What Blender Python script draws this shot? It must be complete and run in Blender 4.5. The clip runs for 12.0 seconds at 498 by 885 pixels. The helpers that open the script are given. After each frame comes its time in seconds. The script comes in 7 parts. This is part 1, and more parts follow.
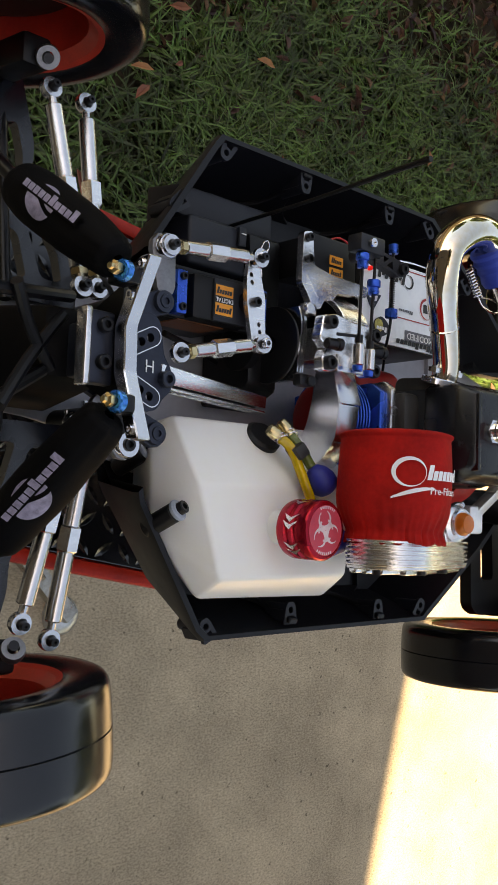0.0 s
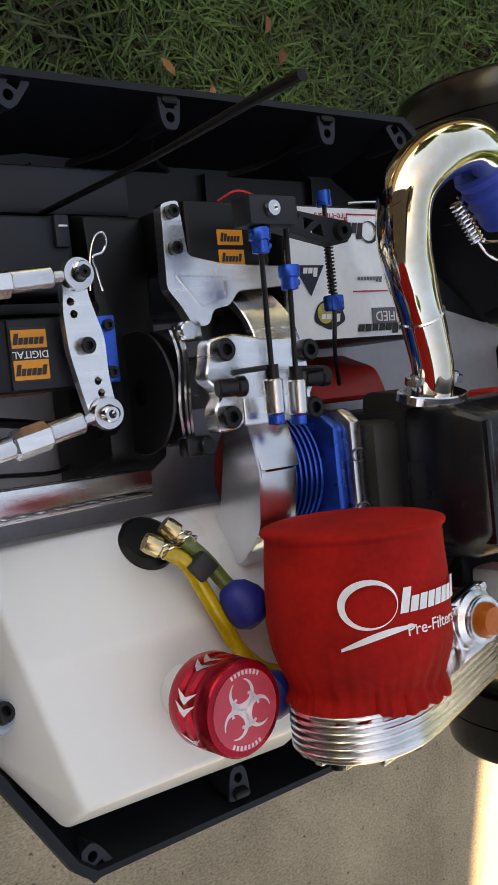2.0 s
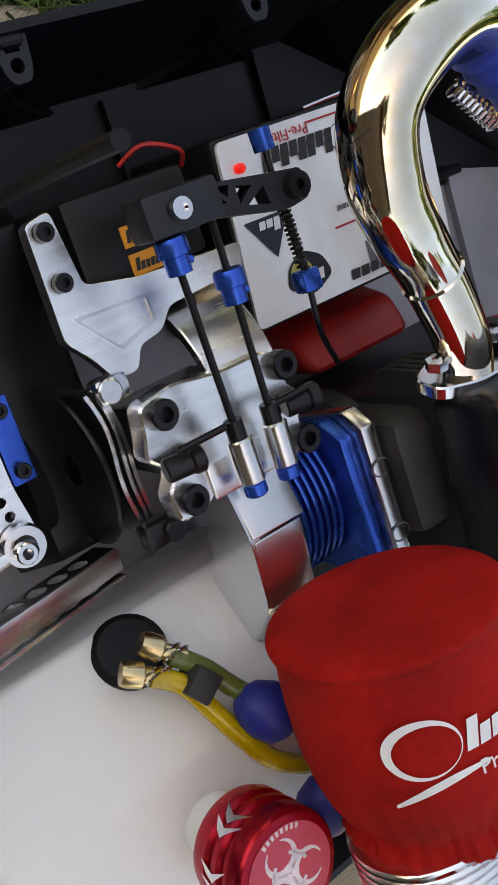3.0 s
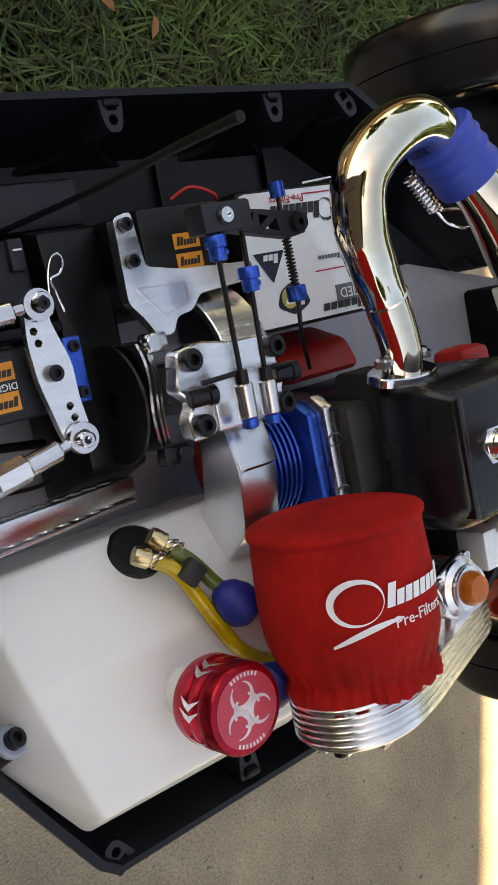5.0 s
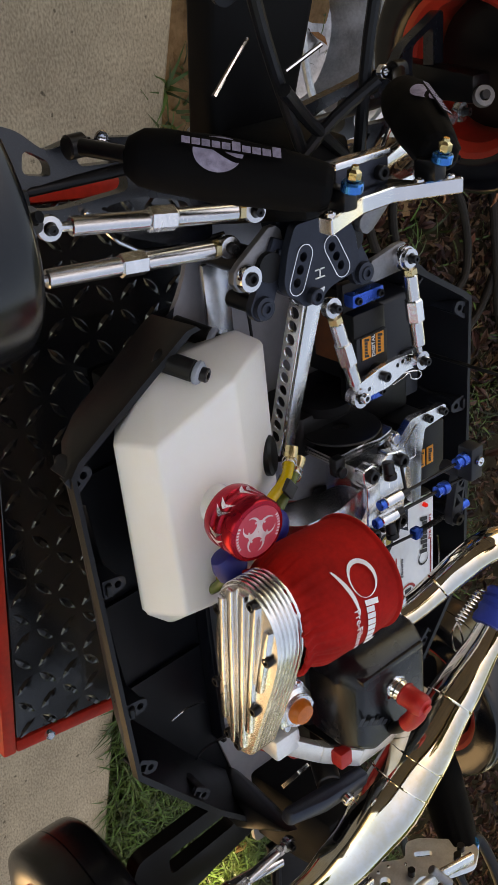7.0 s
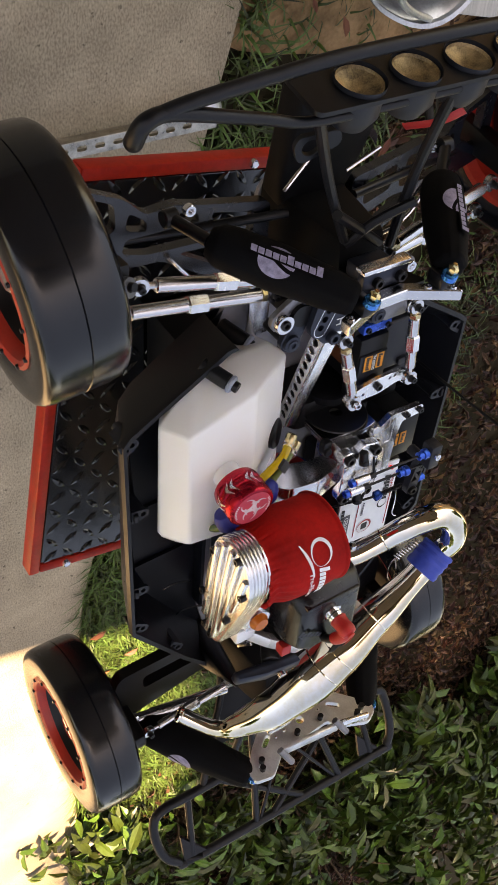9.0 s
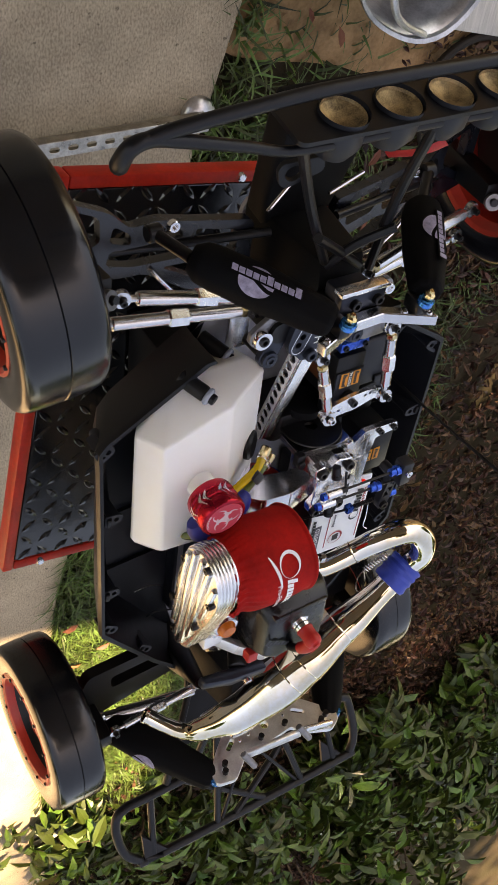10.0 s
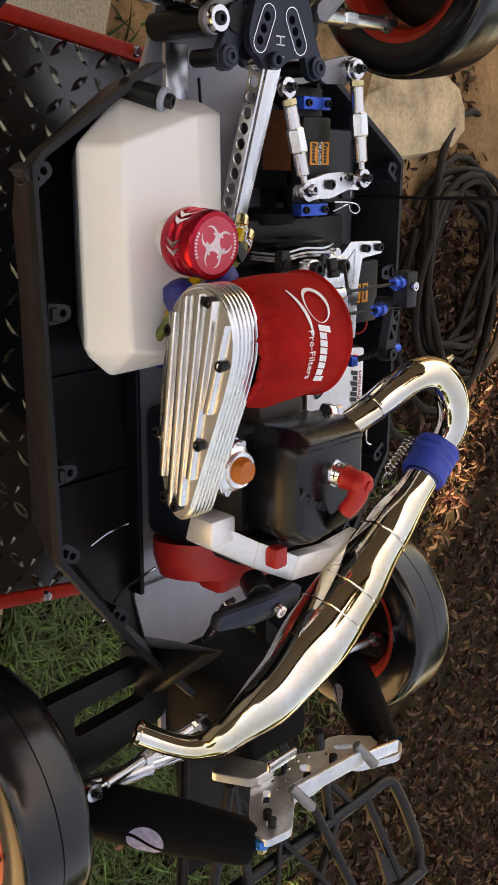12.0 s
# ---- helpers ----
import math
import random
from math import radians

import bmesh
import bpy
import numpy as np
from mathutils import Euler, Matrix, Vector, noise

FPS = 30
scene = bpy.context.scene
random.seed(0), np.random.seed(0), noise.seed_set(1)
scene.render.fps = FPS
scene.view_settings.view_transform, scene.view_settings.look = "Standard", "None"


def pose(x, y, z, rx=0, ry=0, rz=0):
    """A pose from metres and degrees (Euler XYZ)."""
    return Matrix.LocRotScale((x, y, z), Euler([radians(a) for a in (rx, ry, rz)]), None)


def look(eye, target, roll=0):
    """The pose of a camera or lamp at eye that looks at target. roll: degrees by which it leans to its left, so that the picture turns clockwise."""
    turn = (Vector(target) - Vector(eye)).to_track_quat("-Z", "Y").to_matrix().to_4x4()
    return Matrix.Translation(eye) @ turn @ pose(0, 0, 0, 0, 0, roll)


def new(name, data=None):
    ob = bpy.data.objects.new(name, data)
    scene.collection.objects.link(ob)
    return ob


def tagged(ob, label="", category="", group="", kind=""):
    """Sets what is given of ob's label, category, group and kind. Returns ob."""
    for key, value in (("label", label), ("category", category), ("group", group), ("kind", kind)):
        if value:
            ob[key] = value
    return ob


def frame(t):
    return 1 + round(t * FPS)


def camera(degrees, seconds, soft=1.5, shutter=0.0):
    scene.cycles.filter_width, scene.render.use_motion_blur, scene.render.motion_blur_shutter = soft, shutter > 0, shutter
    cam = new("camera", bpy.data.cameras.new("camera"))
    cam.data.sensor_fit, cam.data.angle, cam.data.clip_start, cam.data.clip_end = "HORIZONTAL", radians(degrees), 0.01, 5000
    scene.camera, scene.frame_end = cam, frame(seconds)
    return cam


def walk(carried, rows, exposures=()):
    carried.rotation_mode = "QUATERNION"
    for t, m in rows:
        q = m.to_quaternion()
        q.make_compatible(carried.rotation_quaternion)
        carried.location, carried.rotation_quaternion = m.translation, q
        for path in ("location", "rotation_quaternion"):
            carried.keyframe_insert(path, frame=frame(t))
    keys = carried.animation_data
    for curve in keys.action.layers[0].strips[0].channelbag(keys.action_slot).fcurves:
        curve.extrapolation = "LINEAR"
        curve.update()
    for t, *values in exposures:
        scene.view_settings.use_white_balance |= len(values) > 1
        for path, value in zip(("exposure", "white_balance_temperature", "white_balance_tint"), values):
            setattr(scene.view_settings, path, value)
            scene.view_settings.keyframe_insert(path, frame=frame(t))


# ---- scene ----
cam = camera(28.2, 12.0)
METRES, EYE, TILT, LEAN, TURN = 4.0, 1.5, -80.0, 0.0, 0.0
PATH = [
    (0, (-0.537, -0.097, 1.312), (0.819, 0.069, -0.148), 87.2),
    (0.5, (-0.475, -0.048, 1.289), (0.844, 0.121, -0.204), 87.0),
    (1, (-0.411, -0.005, 1.247), (0.83, 0.047, -0.321), 90.6),
    (1.5, (-0.378, -0.006, 1.245), (0.831, 0.044, -0.347), 90.4),
    (2, (-0.286, 0.028, 1.191), (0.924, -0.079, -0.398), 88.3),
    (2.2, (-0.24, 0.075, 1.171), (0.804, -0.152, -0.519), 87.9),
    (2.5, (-0.193, 0.118, 1.126), (0.827, -0.252, -0.554), 91.8),
    (3, (-0.165, 0.112, 1.115), (0.806, -0.44, -0.544), 96.4),
    (3.2, (-0.172, 0.11, 1.118), (0.83, -0.467, -0.514), 95.4),
    (4.8, (-0.252, 0.11, 1.182), (0.887, -0.389, -0.385), 92.6),
    (5, (-0.279, 0.068, 1.198), (0.922, -0.223, -0.375), 89.5),
    (5.2, (-0.31, -0.004, 1.211), (0.931, 0.007, -0.357), 87.6),
    (5.5, (-0.345, -0.103, 1.246), (0.891, 0.314, -0.27), 85.9),
    (5.8, (-0.365, -0.16, 1.253), (0.889, 0.396, -0.202), 91.2),
    (6, (-0.371, -0.18, 1.251), (0.85, 0.428, -0.211), 96.2),
    (6.2, (-0.367, -0.236, 1.245), (0.726, 0.62, -0.194), 97.7),
    (6.5, (-0.349, -0.317, 1.241), (0.593, 0.657, -0.23), 104.8),
    (6.7, (-0.35, -0.357, 1.244), (0.547, 0.683, -0.209), 110.6),
    (8.3, (-0.596, -0.418, 1.281), (0.661, 0.542, 0.057), 133.2),
    (8.5, (-0.609, -0.419, 1.286), (0.693, 0.511, 0.086), 134.6),
    (9, (-0.613, -0.418, 1.288), (0.748, 0.462, 0.116), 137.7),
    (9.5, (-0.631, -0.413, 1.291), (0.737, 0.487, 0.144), 139.2),
    (10, (-0.632, -0.415, 1.291), (0.732, 0.492, 0.144), 139.7),
    (10.5, (-0.587, -0.428, 1.291), (0.715, 0.519, 0.104), 137.3),
    (11, (-0.445, -0.487, 1.291), (0.667, 0.627, 0.056), 131.5),
    (11.2, (-0.385, -0.497, 1.296), (0.626, 0.636, -0.006), 129.1),
    (11.5, (-0.307, -0.483, 1.295), (0.552, 0.752, -0.023), 121.4),
    (11.8, (-0.199, -0.465, 1.302), (0.548, 0.801, -0.054), 114.3),
    (12, (-0.11, -0.495, 1.286), (0.447, 0.887, -0.049), 105.6),
]
walk(cam, [(t, look(eye, target, roll)) for t, eye, target, roll in PATH], [(0.0, 2.4, 11500, 14), (3.0, 2.45, 11500, 14), (5.0, 2.45, 11500, 14), (5.5, 2.25, 11500, 14), (6.5, 2.3, 11500, 14), (8.3, 2.63, 11500, 20), (9.5, 2.6, 11500, 20), (11.2, 2.58, 11600, 20), (12.0, 2.6, 13300, 20)])


# ---- place ----
RIM = 0.81          # height of the buggy's tray rim over the ground
DECK = 0.617        # height of the stand's deck
A_AX, B_AX = Vector((0.965, -0.262, 0)), Vector((0.262, 0.965, 0))   # away from the house, along the house


# ---- world and light ----
def yard(a, b, z=0.0):
    return A_AX * a + B_AX * b + Vector((0, 0, z))


SUN_EL, SUN_BACK = 55.0, -(A_AX * 0.97 + B_AX * 0.24)
world = bpy.data.worlds.new("sky")
scene.world = world
world.use_nodes = True
wn = world.node_tree.nodes
sky = wn.new("ShaderNodeTexSky")
sky.sky_type, sky.sun_disc = "NISHITA", False
sky.sun_elevation = radians(SUN_EL)
sky.sun_rotation = math.atan2(SUN_BACK.x, SUN_BACK.y)
world.node_tree.links.new(sky.outputs[0], wn["Background"].inputs[0])
wn["Background"].inputs[1].default_value = 0.078
sun_data = bpy.data.lights.new("sun", "SUN")
sun_data.energy, sun_data.angle, sun_data.color = 5.0, radians(0.5), (1, 0.93, 0.82)
sun = new("sun", sun_data)
sun_from = SUN_BACK * math.cos(radians(SUN_EL)) + Vector((0, 0, math.sin(radians(SUN_EL))))
sun.matrix_world = look(sun_from * 20, (0, 0, 0))


# ---- materials ----
def mat(name, color, rough=0.5, metal=0.0, var=0.12, scale=60, bump=0.0, bscale=400, color2=None, spec=0.5,
        coat=0.0, rvar=0.1, rnd=0.0, stretch=None, island=0.0, trans=0.0, sss=0.0, blotch=0.0):
    m = bpy.data.materials.new(name)
    m.use_nodes = True
    n, l = m.node_tree.nodes, m.node_tree.links
    p = n["Principled BSDF"]
    tc = n.new("ShaderNodeTexCoord")
    mp = n.new("ShaderNodeMapping")
    if stretch:
        mp.inputs["Scale"].default_value = stretch
    l.new(tc.outputs["Object"], mp.inputs[0])
    n1, n2 = n.new("ShaderNodeTexNoise"), n.new("ShaderNodeTexNoise")
    n1.inputs["Scale"].default_value, n1.inputs["Detail"].default_value = scale, 4
    n2.inputs["Scale"].default_value, n2.inputs["Detail"].default_value = scale * 9, 3
    l.new(mp.outputs[0], n1.inputs["Vector"])
    l.new(mp.outputs[0], n2.inputs["Vector"])
    add = n.new("ShaderNodeMath")
    add.operation = "MULTIPLY_ADD"
    l.new(n2.outputs[0], add.inputs[0])
    add.inputs[1].default_value = 0.4
    l.new(n1.outputs[0], add.inputs[2])
    ramp = n.new("ShaderNodeMapRange")
    ramp.inputs["From Min"].default_value, ramp.inputs["From Max"].default_value = 0.5, 0.9
    l.new(add.outputs[0], ramp.inputs["Value"])
    mix = n.new("ShaderNodeMix")
    mix.data_type = "RGBA"
    c2 = color2 or tuple(min(1, c * (1 + 1.6 * var)) for c in color)
    c1 = color if color2 else tuple(c * (1 - var) for c in color)
    mix.inputs["A"].default_value, mix.inputs["B"].default_value = (*c1, 1), (*c2, 1)
    l.new(ramp.outputs[0], mix.inputs["Factor"])
    out = mix.outputs["Result"]
    if blotch:
        # stains a hand wide, and small dark specks
        for sc, lo, hi, a0, a1 in ((5.0, 0.35, 0.65, 1 - blotch * 0.7, 1 + blotch * 0.5), (70.0, 0.66, 0.71, 1.0, 1 - blotch * 2.2), (21.0, 0.3, 0.7, 1 - blotch * 0.3, 1 + blotch * 0.3)):
            bn, br, bm_ = n.new("ShaderNodeTexNoise"), n.new("ShaderNodeMapRange"), n.new("ShaderNodeVectorMath")
            bn.inputs["Scale"].default_value, bn.inputs["Detail"].default_value = sc, 5
            l.new(tc.outputs["Object"], bn.inputs["Vector"])
            for k, v in (("From Min", lo), ("From Max", hi), ("To Min", a0), ("To Max", a1)):
                br.inputs[k].default_value = v
            l.new(bn.outputs[0], br.inputs["Value"])
            bm_.operation = "SCALE"
            l.new(out, bm_.inputs[0])
            l.new(br.outputs[0], bm_.inputs["Scale"])
            out = bm_.outputs[0]
    if rnd or island:
        hsv = n.new("ShaderNodeHueSaturation")
        if rnd:
            oi = n.new("ShaderNodeObjectInfo")
            src, amt = oi.outputs["Random"], rnd
        else:
            ge = n.new("ShaderNodeNewGeometry")
            src, amt = ge.outputs["Random Per Island"], island
        r2 = n.new("ShaderNodeMapRange")
        r2.inputs["To Min"].default_value, r2.inputs["To Max"].default_value = 1 - amt, 1 + amt
        l.new(src, r2.inputs["Value"])
        l.new(r2.outputs[0], hsv.inputs["Value"])
        r3 = n.new("ShaderNodeMapRange")
        r3.inputs["To Min"].default_value, r3.inputs["To Max"].default_value = 0.5 - amt * 0.05, 0.5 + amt * 0.04
        l.new(src, r3.inputs["Value"])
        l.new(r3.outputs[0], hsv.inputs["Hue"])
        l.new(out, hsv.inputs["Color"])
        out = hsv.outputs[0]
    l.new(out, p.inputs["Base Color"])
    rr = n.new("ShaderNodeMapRange")
    rr.inputs["To Min"].default_value, rr.inputs["To Max"].default_value = max(0.02, rough - rvar), min(1, rough + rvar)
    l.new(n1.outputs[0], rr.inputs["Value"])
    l.new(rr.outputs[0], p.inputs["Roughness"])
    p.inputs["Metallic"].default_value = metal
    p.inputs["Specular IOR Level"].default_value = spec
    p.inputs["Coat Weight"].default_value = coat
    p.inputs["Coat Roughness"].default_value = 0.08
    if trans:
        p.inputs["Transmission Weight"].default_value = trans
    if sss:
        p.inputs["Subsurface Weight"].default_value = sss
        p.inputs["Subsurface Radius"].default_value = (0.02, 0.018, 0.014)
        p.inputs["Subsurface Scale"].default_value = 0.6
    if bump:
        nb, bp = n.new("ShaderNodeTexNoise"), n.new("ShaderNodeBump")
        nb.inputs["Scale"].default_value, nb.inputs["Detail"].default_value = bscale, 3
        l.new(mp.outputs[0], nb.inputs["Vector"])
        l.new(nb.outputs[0], bp.inputs["Height"])
        bp.inputs["Strength"].default_value, bp.inputs["Distance"].default_value = bump, 0.4 / bscale
        l.new(bp.outputs[0], p.inputs["Normal"])
    return m


# blue cast in these plastic blacks puts the reflected sky into the colour
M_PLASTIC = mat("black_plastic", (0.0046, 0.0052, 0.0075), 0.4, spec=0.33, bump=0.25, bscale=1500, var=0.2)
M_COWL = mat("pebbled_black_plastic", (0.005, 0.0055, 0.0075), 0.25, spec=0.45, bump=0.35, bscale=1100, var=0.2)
# tan of the mirrored surroundings is put into the reflector's colour
M_REFLECT = mat("tan_tinted_reflector", (0.3, 0.215, 0.115), 0.5, 0.55, var=0.6, scale=120)
M_PLASTIC2 = mat("black_moulded_plastic", (0.0042, 0.0042, 0.0048), 0.42, spec=0.32, bump=0.15, bscale=1200)
M_GREYPL = mat("dark_grey_plastic", (0.012, 0.014, 0.02), 0.48, spec=0.4, bump=0.2, bscale=1500)
M_ALU = mat("machined_aluminium", (0.92, 0.925, 0.935), 0.24, 1.0, var=0.06, scale=30, stretch=(1, 12, 1), bump=0.08, bscale=250)
M_CHASSIS = mat("hard_anodised_chassis", (0.42, 0.42, 0.45), 0.5, 0.5, var=0.08, scale=20)
M_CAST = mat("cast_aluminium", (0.9, 0.9, 0.89), 0.42, 0.55, var=0.06, scale=60, bump=0.2, bscale=700)
M_FIN = mat("dark_cast_fins", (0.035, 0.034, 0.033), 0.5, 0.3, var=0.2, bump=0.2, bscale=900)
M_BRUSHED = mat("brushed_aluminium_plate", (0.72, 0.73, 0.75), 0.4, 1.0, var=0.12, bump=0.1, bscale=900)
M_SATIN = mat("satin_aluminium", (0.72, 0.73, 0.75), 0.25, 1.0, var=0.04, rvar=0.05)
M_STEEL = mat("polished_steel", (0.78, 0.78, 0.8), 0.13, 1.0, var=0.06)
M_CHROME = mat("chrome", (0.83, 0.8, 0.74), 0.07, 1.0, var=0.05, rvar=0.04, scale=25, color2=(0.78, 0.66, 0.46))
M_GUN = mat("gunmetal_anodised", (0.028, 0.034, 0.05), 0.36, 0.6, var=0.12, bump=0.08, bscale=900)
M_AZURE = mat("azure_anodised", (0.008, 0.105, 0.55), 0.27, 0.7, var=0.1)
M_GALVDARK = mat("dull_grey_metal", (0.22, 0.22, 0.23), 0.4, 0.8, var=0.15)
M_CYAN = mat("light_blue_anodised", (0.002, 0.2, 0.62), 0.2, 0.75, var=0.1)
M_BLUESIL = mat("blue_silicone", (0.015, 0.06, 0.42), 0.5, var=0.1, bump=0.1)
M_BULB = mat("dark_blue_rubber", (0.006, 0.016, 0.2), 0.5, var=0.12, bump=0.15)
M_ARM = mat("black_anodised_arm", (0.006, 0.0075, 0.012), 0.26, var=0.15, bump=0.08, bscale=900, spec=0.8)
M_MATTE = mat("matt_black_plastic", (0.0035, 0.0035, 0.004), 0.65, var=0.2, bump=0.2, bscale=900, spec=0.15)
M_REDCLOTH = mat("red_filter_cloth", (0.385, 0.0105, 0.0085), 0.8, var=0.2, scale=40, bump=0.5, bscale=1800, spec=0.14)
M_REDPAINT = mat("red_paint", (0.48, 0.02, 0.009), 0.45, var=0.18, scale=25, bump=0.1, bscale=600, spec=0.3)
M_REDRIM = mat("red_rim_plastic", (0.55, 0.035, 0.02), 0.4, var=0.1)
M_REDANO = mat("red_anodised", (0.5, 0.012, 0.03), 0.26, 0.75, var=0.1)
M_PINK = mat("red_anodised_face", (0.72, 0.075, 0.11), 0.42, 0.3, var=0.06)
M_REDRUB = mat("red_rubber", (0.5, 0.02, 0.018), 0.45, var=0.12)
M_TANK = mat("white_fuel_tank_plastic", (0.92, 0.9, 0.84), 0.26, var=0.04, scale=9, color2=(0.93, 0.925, 0.9), sss=0.3, bump=0.08, bscale=500)
# bluish base: the sky's reflection on the tyres is put into the colour
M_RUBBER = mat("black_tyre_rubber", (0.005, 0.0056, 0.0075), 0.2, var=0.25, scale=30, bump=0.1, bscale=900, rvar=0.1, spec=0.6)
# sleeve cloth and print darkened: shade over the front end put into their colour
M_SOCK = mat("black_neoprene_cloth", (0.0026, 0.0025, 0.003), 0.75, bump=0.5, bscale=2600, spec=0.1)
M_LILAC = mat("pale_print", (0.28, 0.255, 0.36), 0.6, var=0.25, scale=300)
M_WHITE = mat("white_print", (0.85, 0.85, 0.85), 0.6, var=0.05)
M_SIDELABEL = mat("dark_orange_label", (0.16, 0.045, 0.012), 0.5, var=0.2, scale=120)
M_YELLOW = mat("yellow_badge_print", (0.45, 0.38, 0.1), 0.5, var=0.3, scale=300)
M_ORANGE = mat("orange_label", (0.85, 0.3, 0.03), 0.5, var=0.08)
M_BLACKINK = mat("black_print", (0.02, 0.02, 0.02), 0.55, var=0.1)
M_GREYINK = mat("grey_print", (0.13, 0.13, 0.15), 0.5, var=0.1)
M_BRASS = mat("brass", (0.68, 0.54, 0.3), 0.26, 1.0, var=0.1)
M_FUEL = mat("yellow_fuel_line", (0.55, 0.36, 0.01), 0.2, var=0.15, spec=0.6)
M_FUELG = mat("green_fuel_line", (0.10, 0.13, 0.03), 0.25, var=0.15)
M_DKSTEEL = mat("blackened_steel", (0.018, 0.018, 0.02), 0.32, 0.6, var=0.15)
M_FOIL = mat("silver_foil_lid", (0.93, 0.935, 0.94), 0.36, 0.4, var=0.05, scale=18, bump=0.25, bscale=28, rvar=0.1)
M_LED = bpy.data.materials.new("red_indicator_light")
M_LED.use_nodes = True
M_LED.node_tree.nodes["Principled BSDF"].inputs["Base Color"].default_value = (0.8, 0.03, 0.02, 1)
M_LED.node_tree.nodes["Principled BSDF"].inputs["Emission Color"].default_value = (1, 0.01, 0.008, 1)
M_LED.node_tree.nodes["Principled BSDF"].inputs["Emission Strength"].default_value = 0.08
M_TREAD = mat("polished_tread_rubber", (0.006, 0.0065, 0.008), 0.16, var=0.25, scale=60, spec=1.0, rvar=0.06)
M_MAT = mat("black_tread_rubber", (0.0045, 0.005, 0.0065), 0.17, spec=1.0, var=0.2, scale=30, bump=0.1, bscale=700, rvar=0.1)
M_CONC = mat("worn_tan_concrete", (0.315, 0.256, 0.182), 0.9, var=0.26, scale=190, bump=0.35, bscale=800, spec=0.2, blotch=0.27, stretch=(1, 1.7, 1))
M_SOIL = mat("brown_soil", (0.035, 0.025, 0.016), 0.95, var=0.3, scale=5, bump=0.8, bscale=60, spec=0.1, color2=(0.03, 0.026, 0.013))
M_DIRT = mat("tan_dirt", (0.25, 0.148, 0.075), 0.95, var=0.3, scale=14, bump=0.8, bscale=90, spec=0.1)
M_GRASS = mat("grass_blades", (0.042, 0.07, 0.015), 0.45, var=0.4, scale=3, island=0.75, spec=0.3)
M_DRYLEAF = mat("dry_leaves", (0.06, 0.026, 0.016), 0.5, var=0.35, scale=40, island=0.85, spec=0.35)
M_BUSH = mat("bush_leaves", (0.042, 0.074, 0.013), 0.36, var=0.25, scale=20, island=0.75, spec=0.4)
M_BARK = mat("brown_bark", (0.09, 0.06, 0.04), 0.9, var=0.3, bump=0.6, bscale=90)
M_HOSE = mat("black_hose_rubber", (0.012, 0.009, 0.007), 0.6, var=0.3, scale=30, spec=0.2)
M_WALL = mat("brown_siding", (0.105, 0.075, 0.052), 0.8, var=0.2, scale=3, bump=0.2, bscale=80)
M_ROOF = mat("roof_shingle", (0.06, 0.055, 0.05), 0.9, var=0.2, scale=20, bump=0.5)
M_GALV = mat("galvanised_steel", (0.42, 0.43, 0.44), 0.34, 0.9, var=0.25, scale=25)
# the concrete's tan reflection is put into the zinc's colour
M_RAIL = mat("tan_tinted_zinc_rail", (0.33, 0.31, 0.27), 0.3, 0.9, var=0.3, scale=60)
M_CUSHION = mat("pale_grey_rubber", (0.3, 0.34, 0.4), 0.5, var=0.1)


# ---- mesh helpers ----
def merge(*bms):
    out = bms[0]
    for b in bms[1:]:
        me = bpy.data.meshes.new("tmp")
        b.to_mesh(me)
        out.from_mesh(me)
        b.free()
        bpy.data.meshes.remove(me)
    return out


def moved(bm, m):
    bmesh.ops.transform(bm, matrix=m, verts=bm.verts)
    return bm


def bevel_all(bm, w, seg=2, angle=25):
    if w:
        ed = [e for e in bm.edges if len(e.link_faces) == 2 and e.calc_face_angle(0) > radians(angle)]
        bmesh.ops.bevel(bm, geom=ed, offset=w, segments=seg, affect="EDGES", profile=0.5, clamp_overlap=True)
    return bm


def box(c, s, bev=0.0, m=None, seg=2):
    bm = bmesh.new()
    bmesh.ops.create_cube(bm, size=1)
    bmesh.ops.scale(bm, vec=s, verts=bm.verts)
    bevel_all(bm, bev, seg)
    if m is not None:
        moved(bm, m)
    bmesh.ops.translate(bm, vec=c, verts=bm.verts)
    return bm


def hull(pts, bev=0.0, seg=2):
    bm = bmesh.new()
    for p in pts:
        bm.verts.new(p)
    r = bmesh.ops.convex_hull(bm, input=bm.verts)
    dead = [v for v in bm.verts if not v.link_faces]
    bmesh.ops.delete(bm, geom=dead, context="VERTS")
    bmesh.ops.dissolve_limit(bm, angle_limit=radians(2), verts=bm.verts, edges=bm.edges)
    return bevel_all(bm, bev, seg, 12)


def axis_matrix(p, d):
    q = Vector(d).to_track_quat("Z", "Y").to_matrix().to_4x4()
    return Matrix.Translation(p) @ q


def lathe(prof, p=(0, 0, 0), d=(0, 0, 1), seg=24, flat=1.0):
    """Turns (radius, height) pairs about the axis d through p."""
    bm = bmesh.new()
    rings = []
    for r, h in prof:
        if r < 1e-6:
            rings.append([bm.verts.new((0, 0, h))])
        else:
            rings.append([bm.verts.new((r * math.cos(2 * math.pi * i / seg), flat * r * math.sin(2 * math.pi * i / seg), h)) for i in range(seg)])
    for a, b in zip(rings, rings[1:]):
        for i in range(seg):
            j = (i + 1) % seg
            if len(a) == 1 and len(b) > 1:
                bm.faces.new((a[0], b[j], b[i]))
            elif len(b) == 1 and len(a) > 1:
                bm.faces.new((a[i], a[j], b[0]))
            elif len(a) > 1:
                bm.faces.new((a[i], a[j], b[j], b[i]))
    return moved(bm, axis_matrix(p, d))


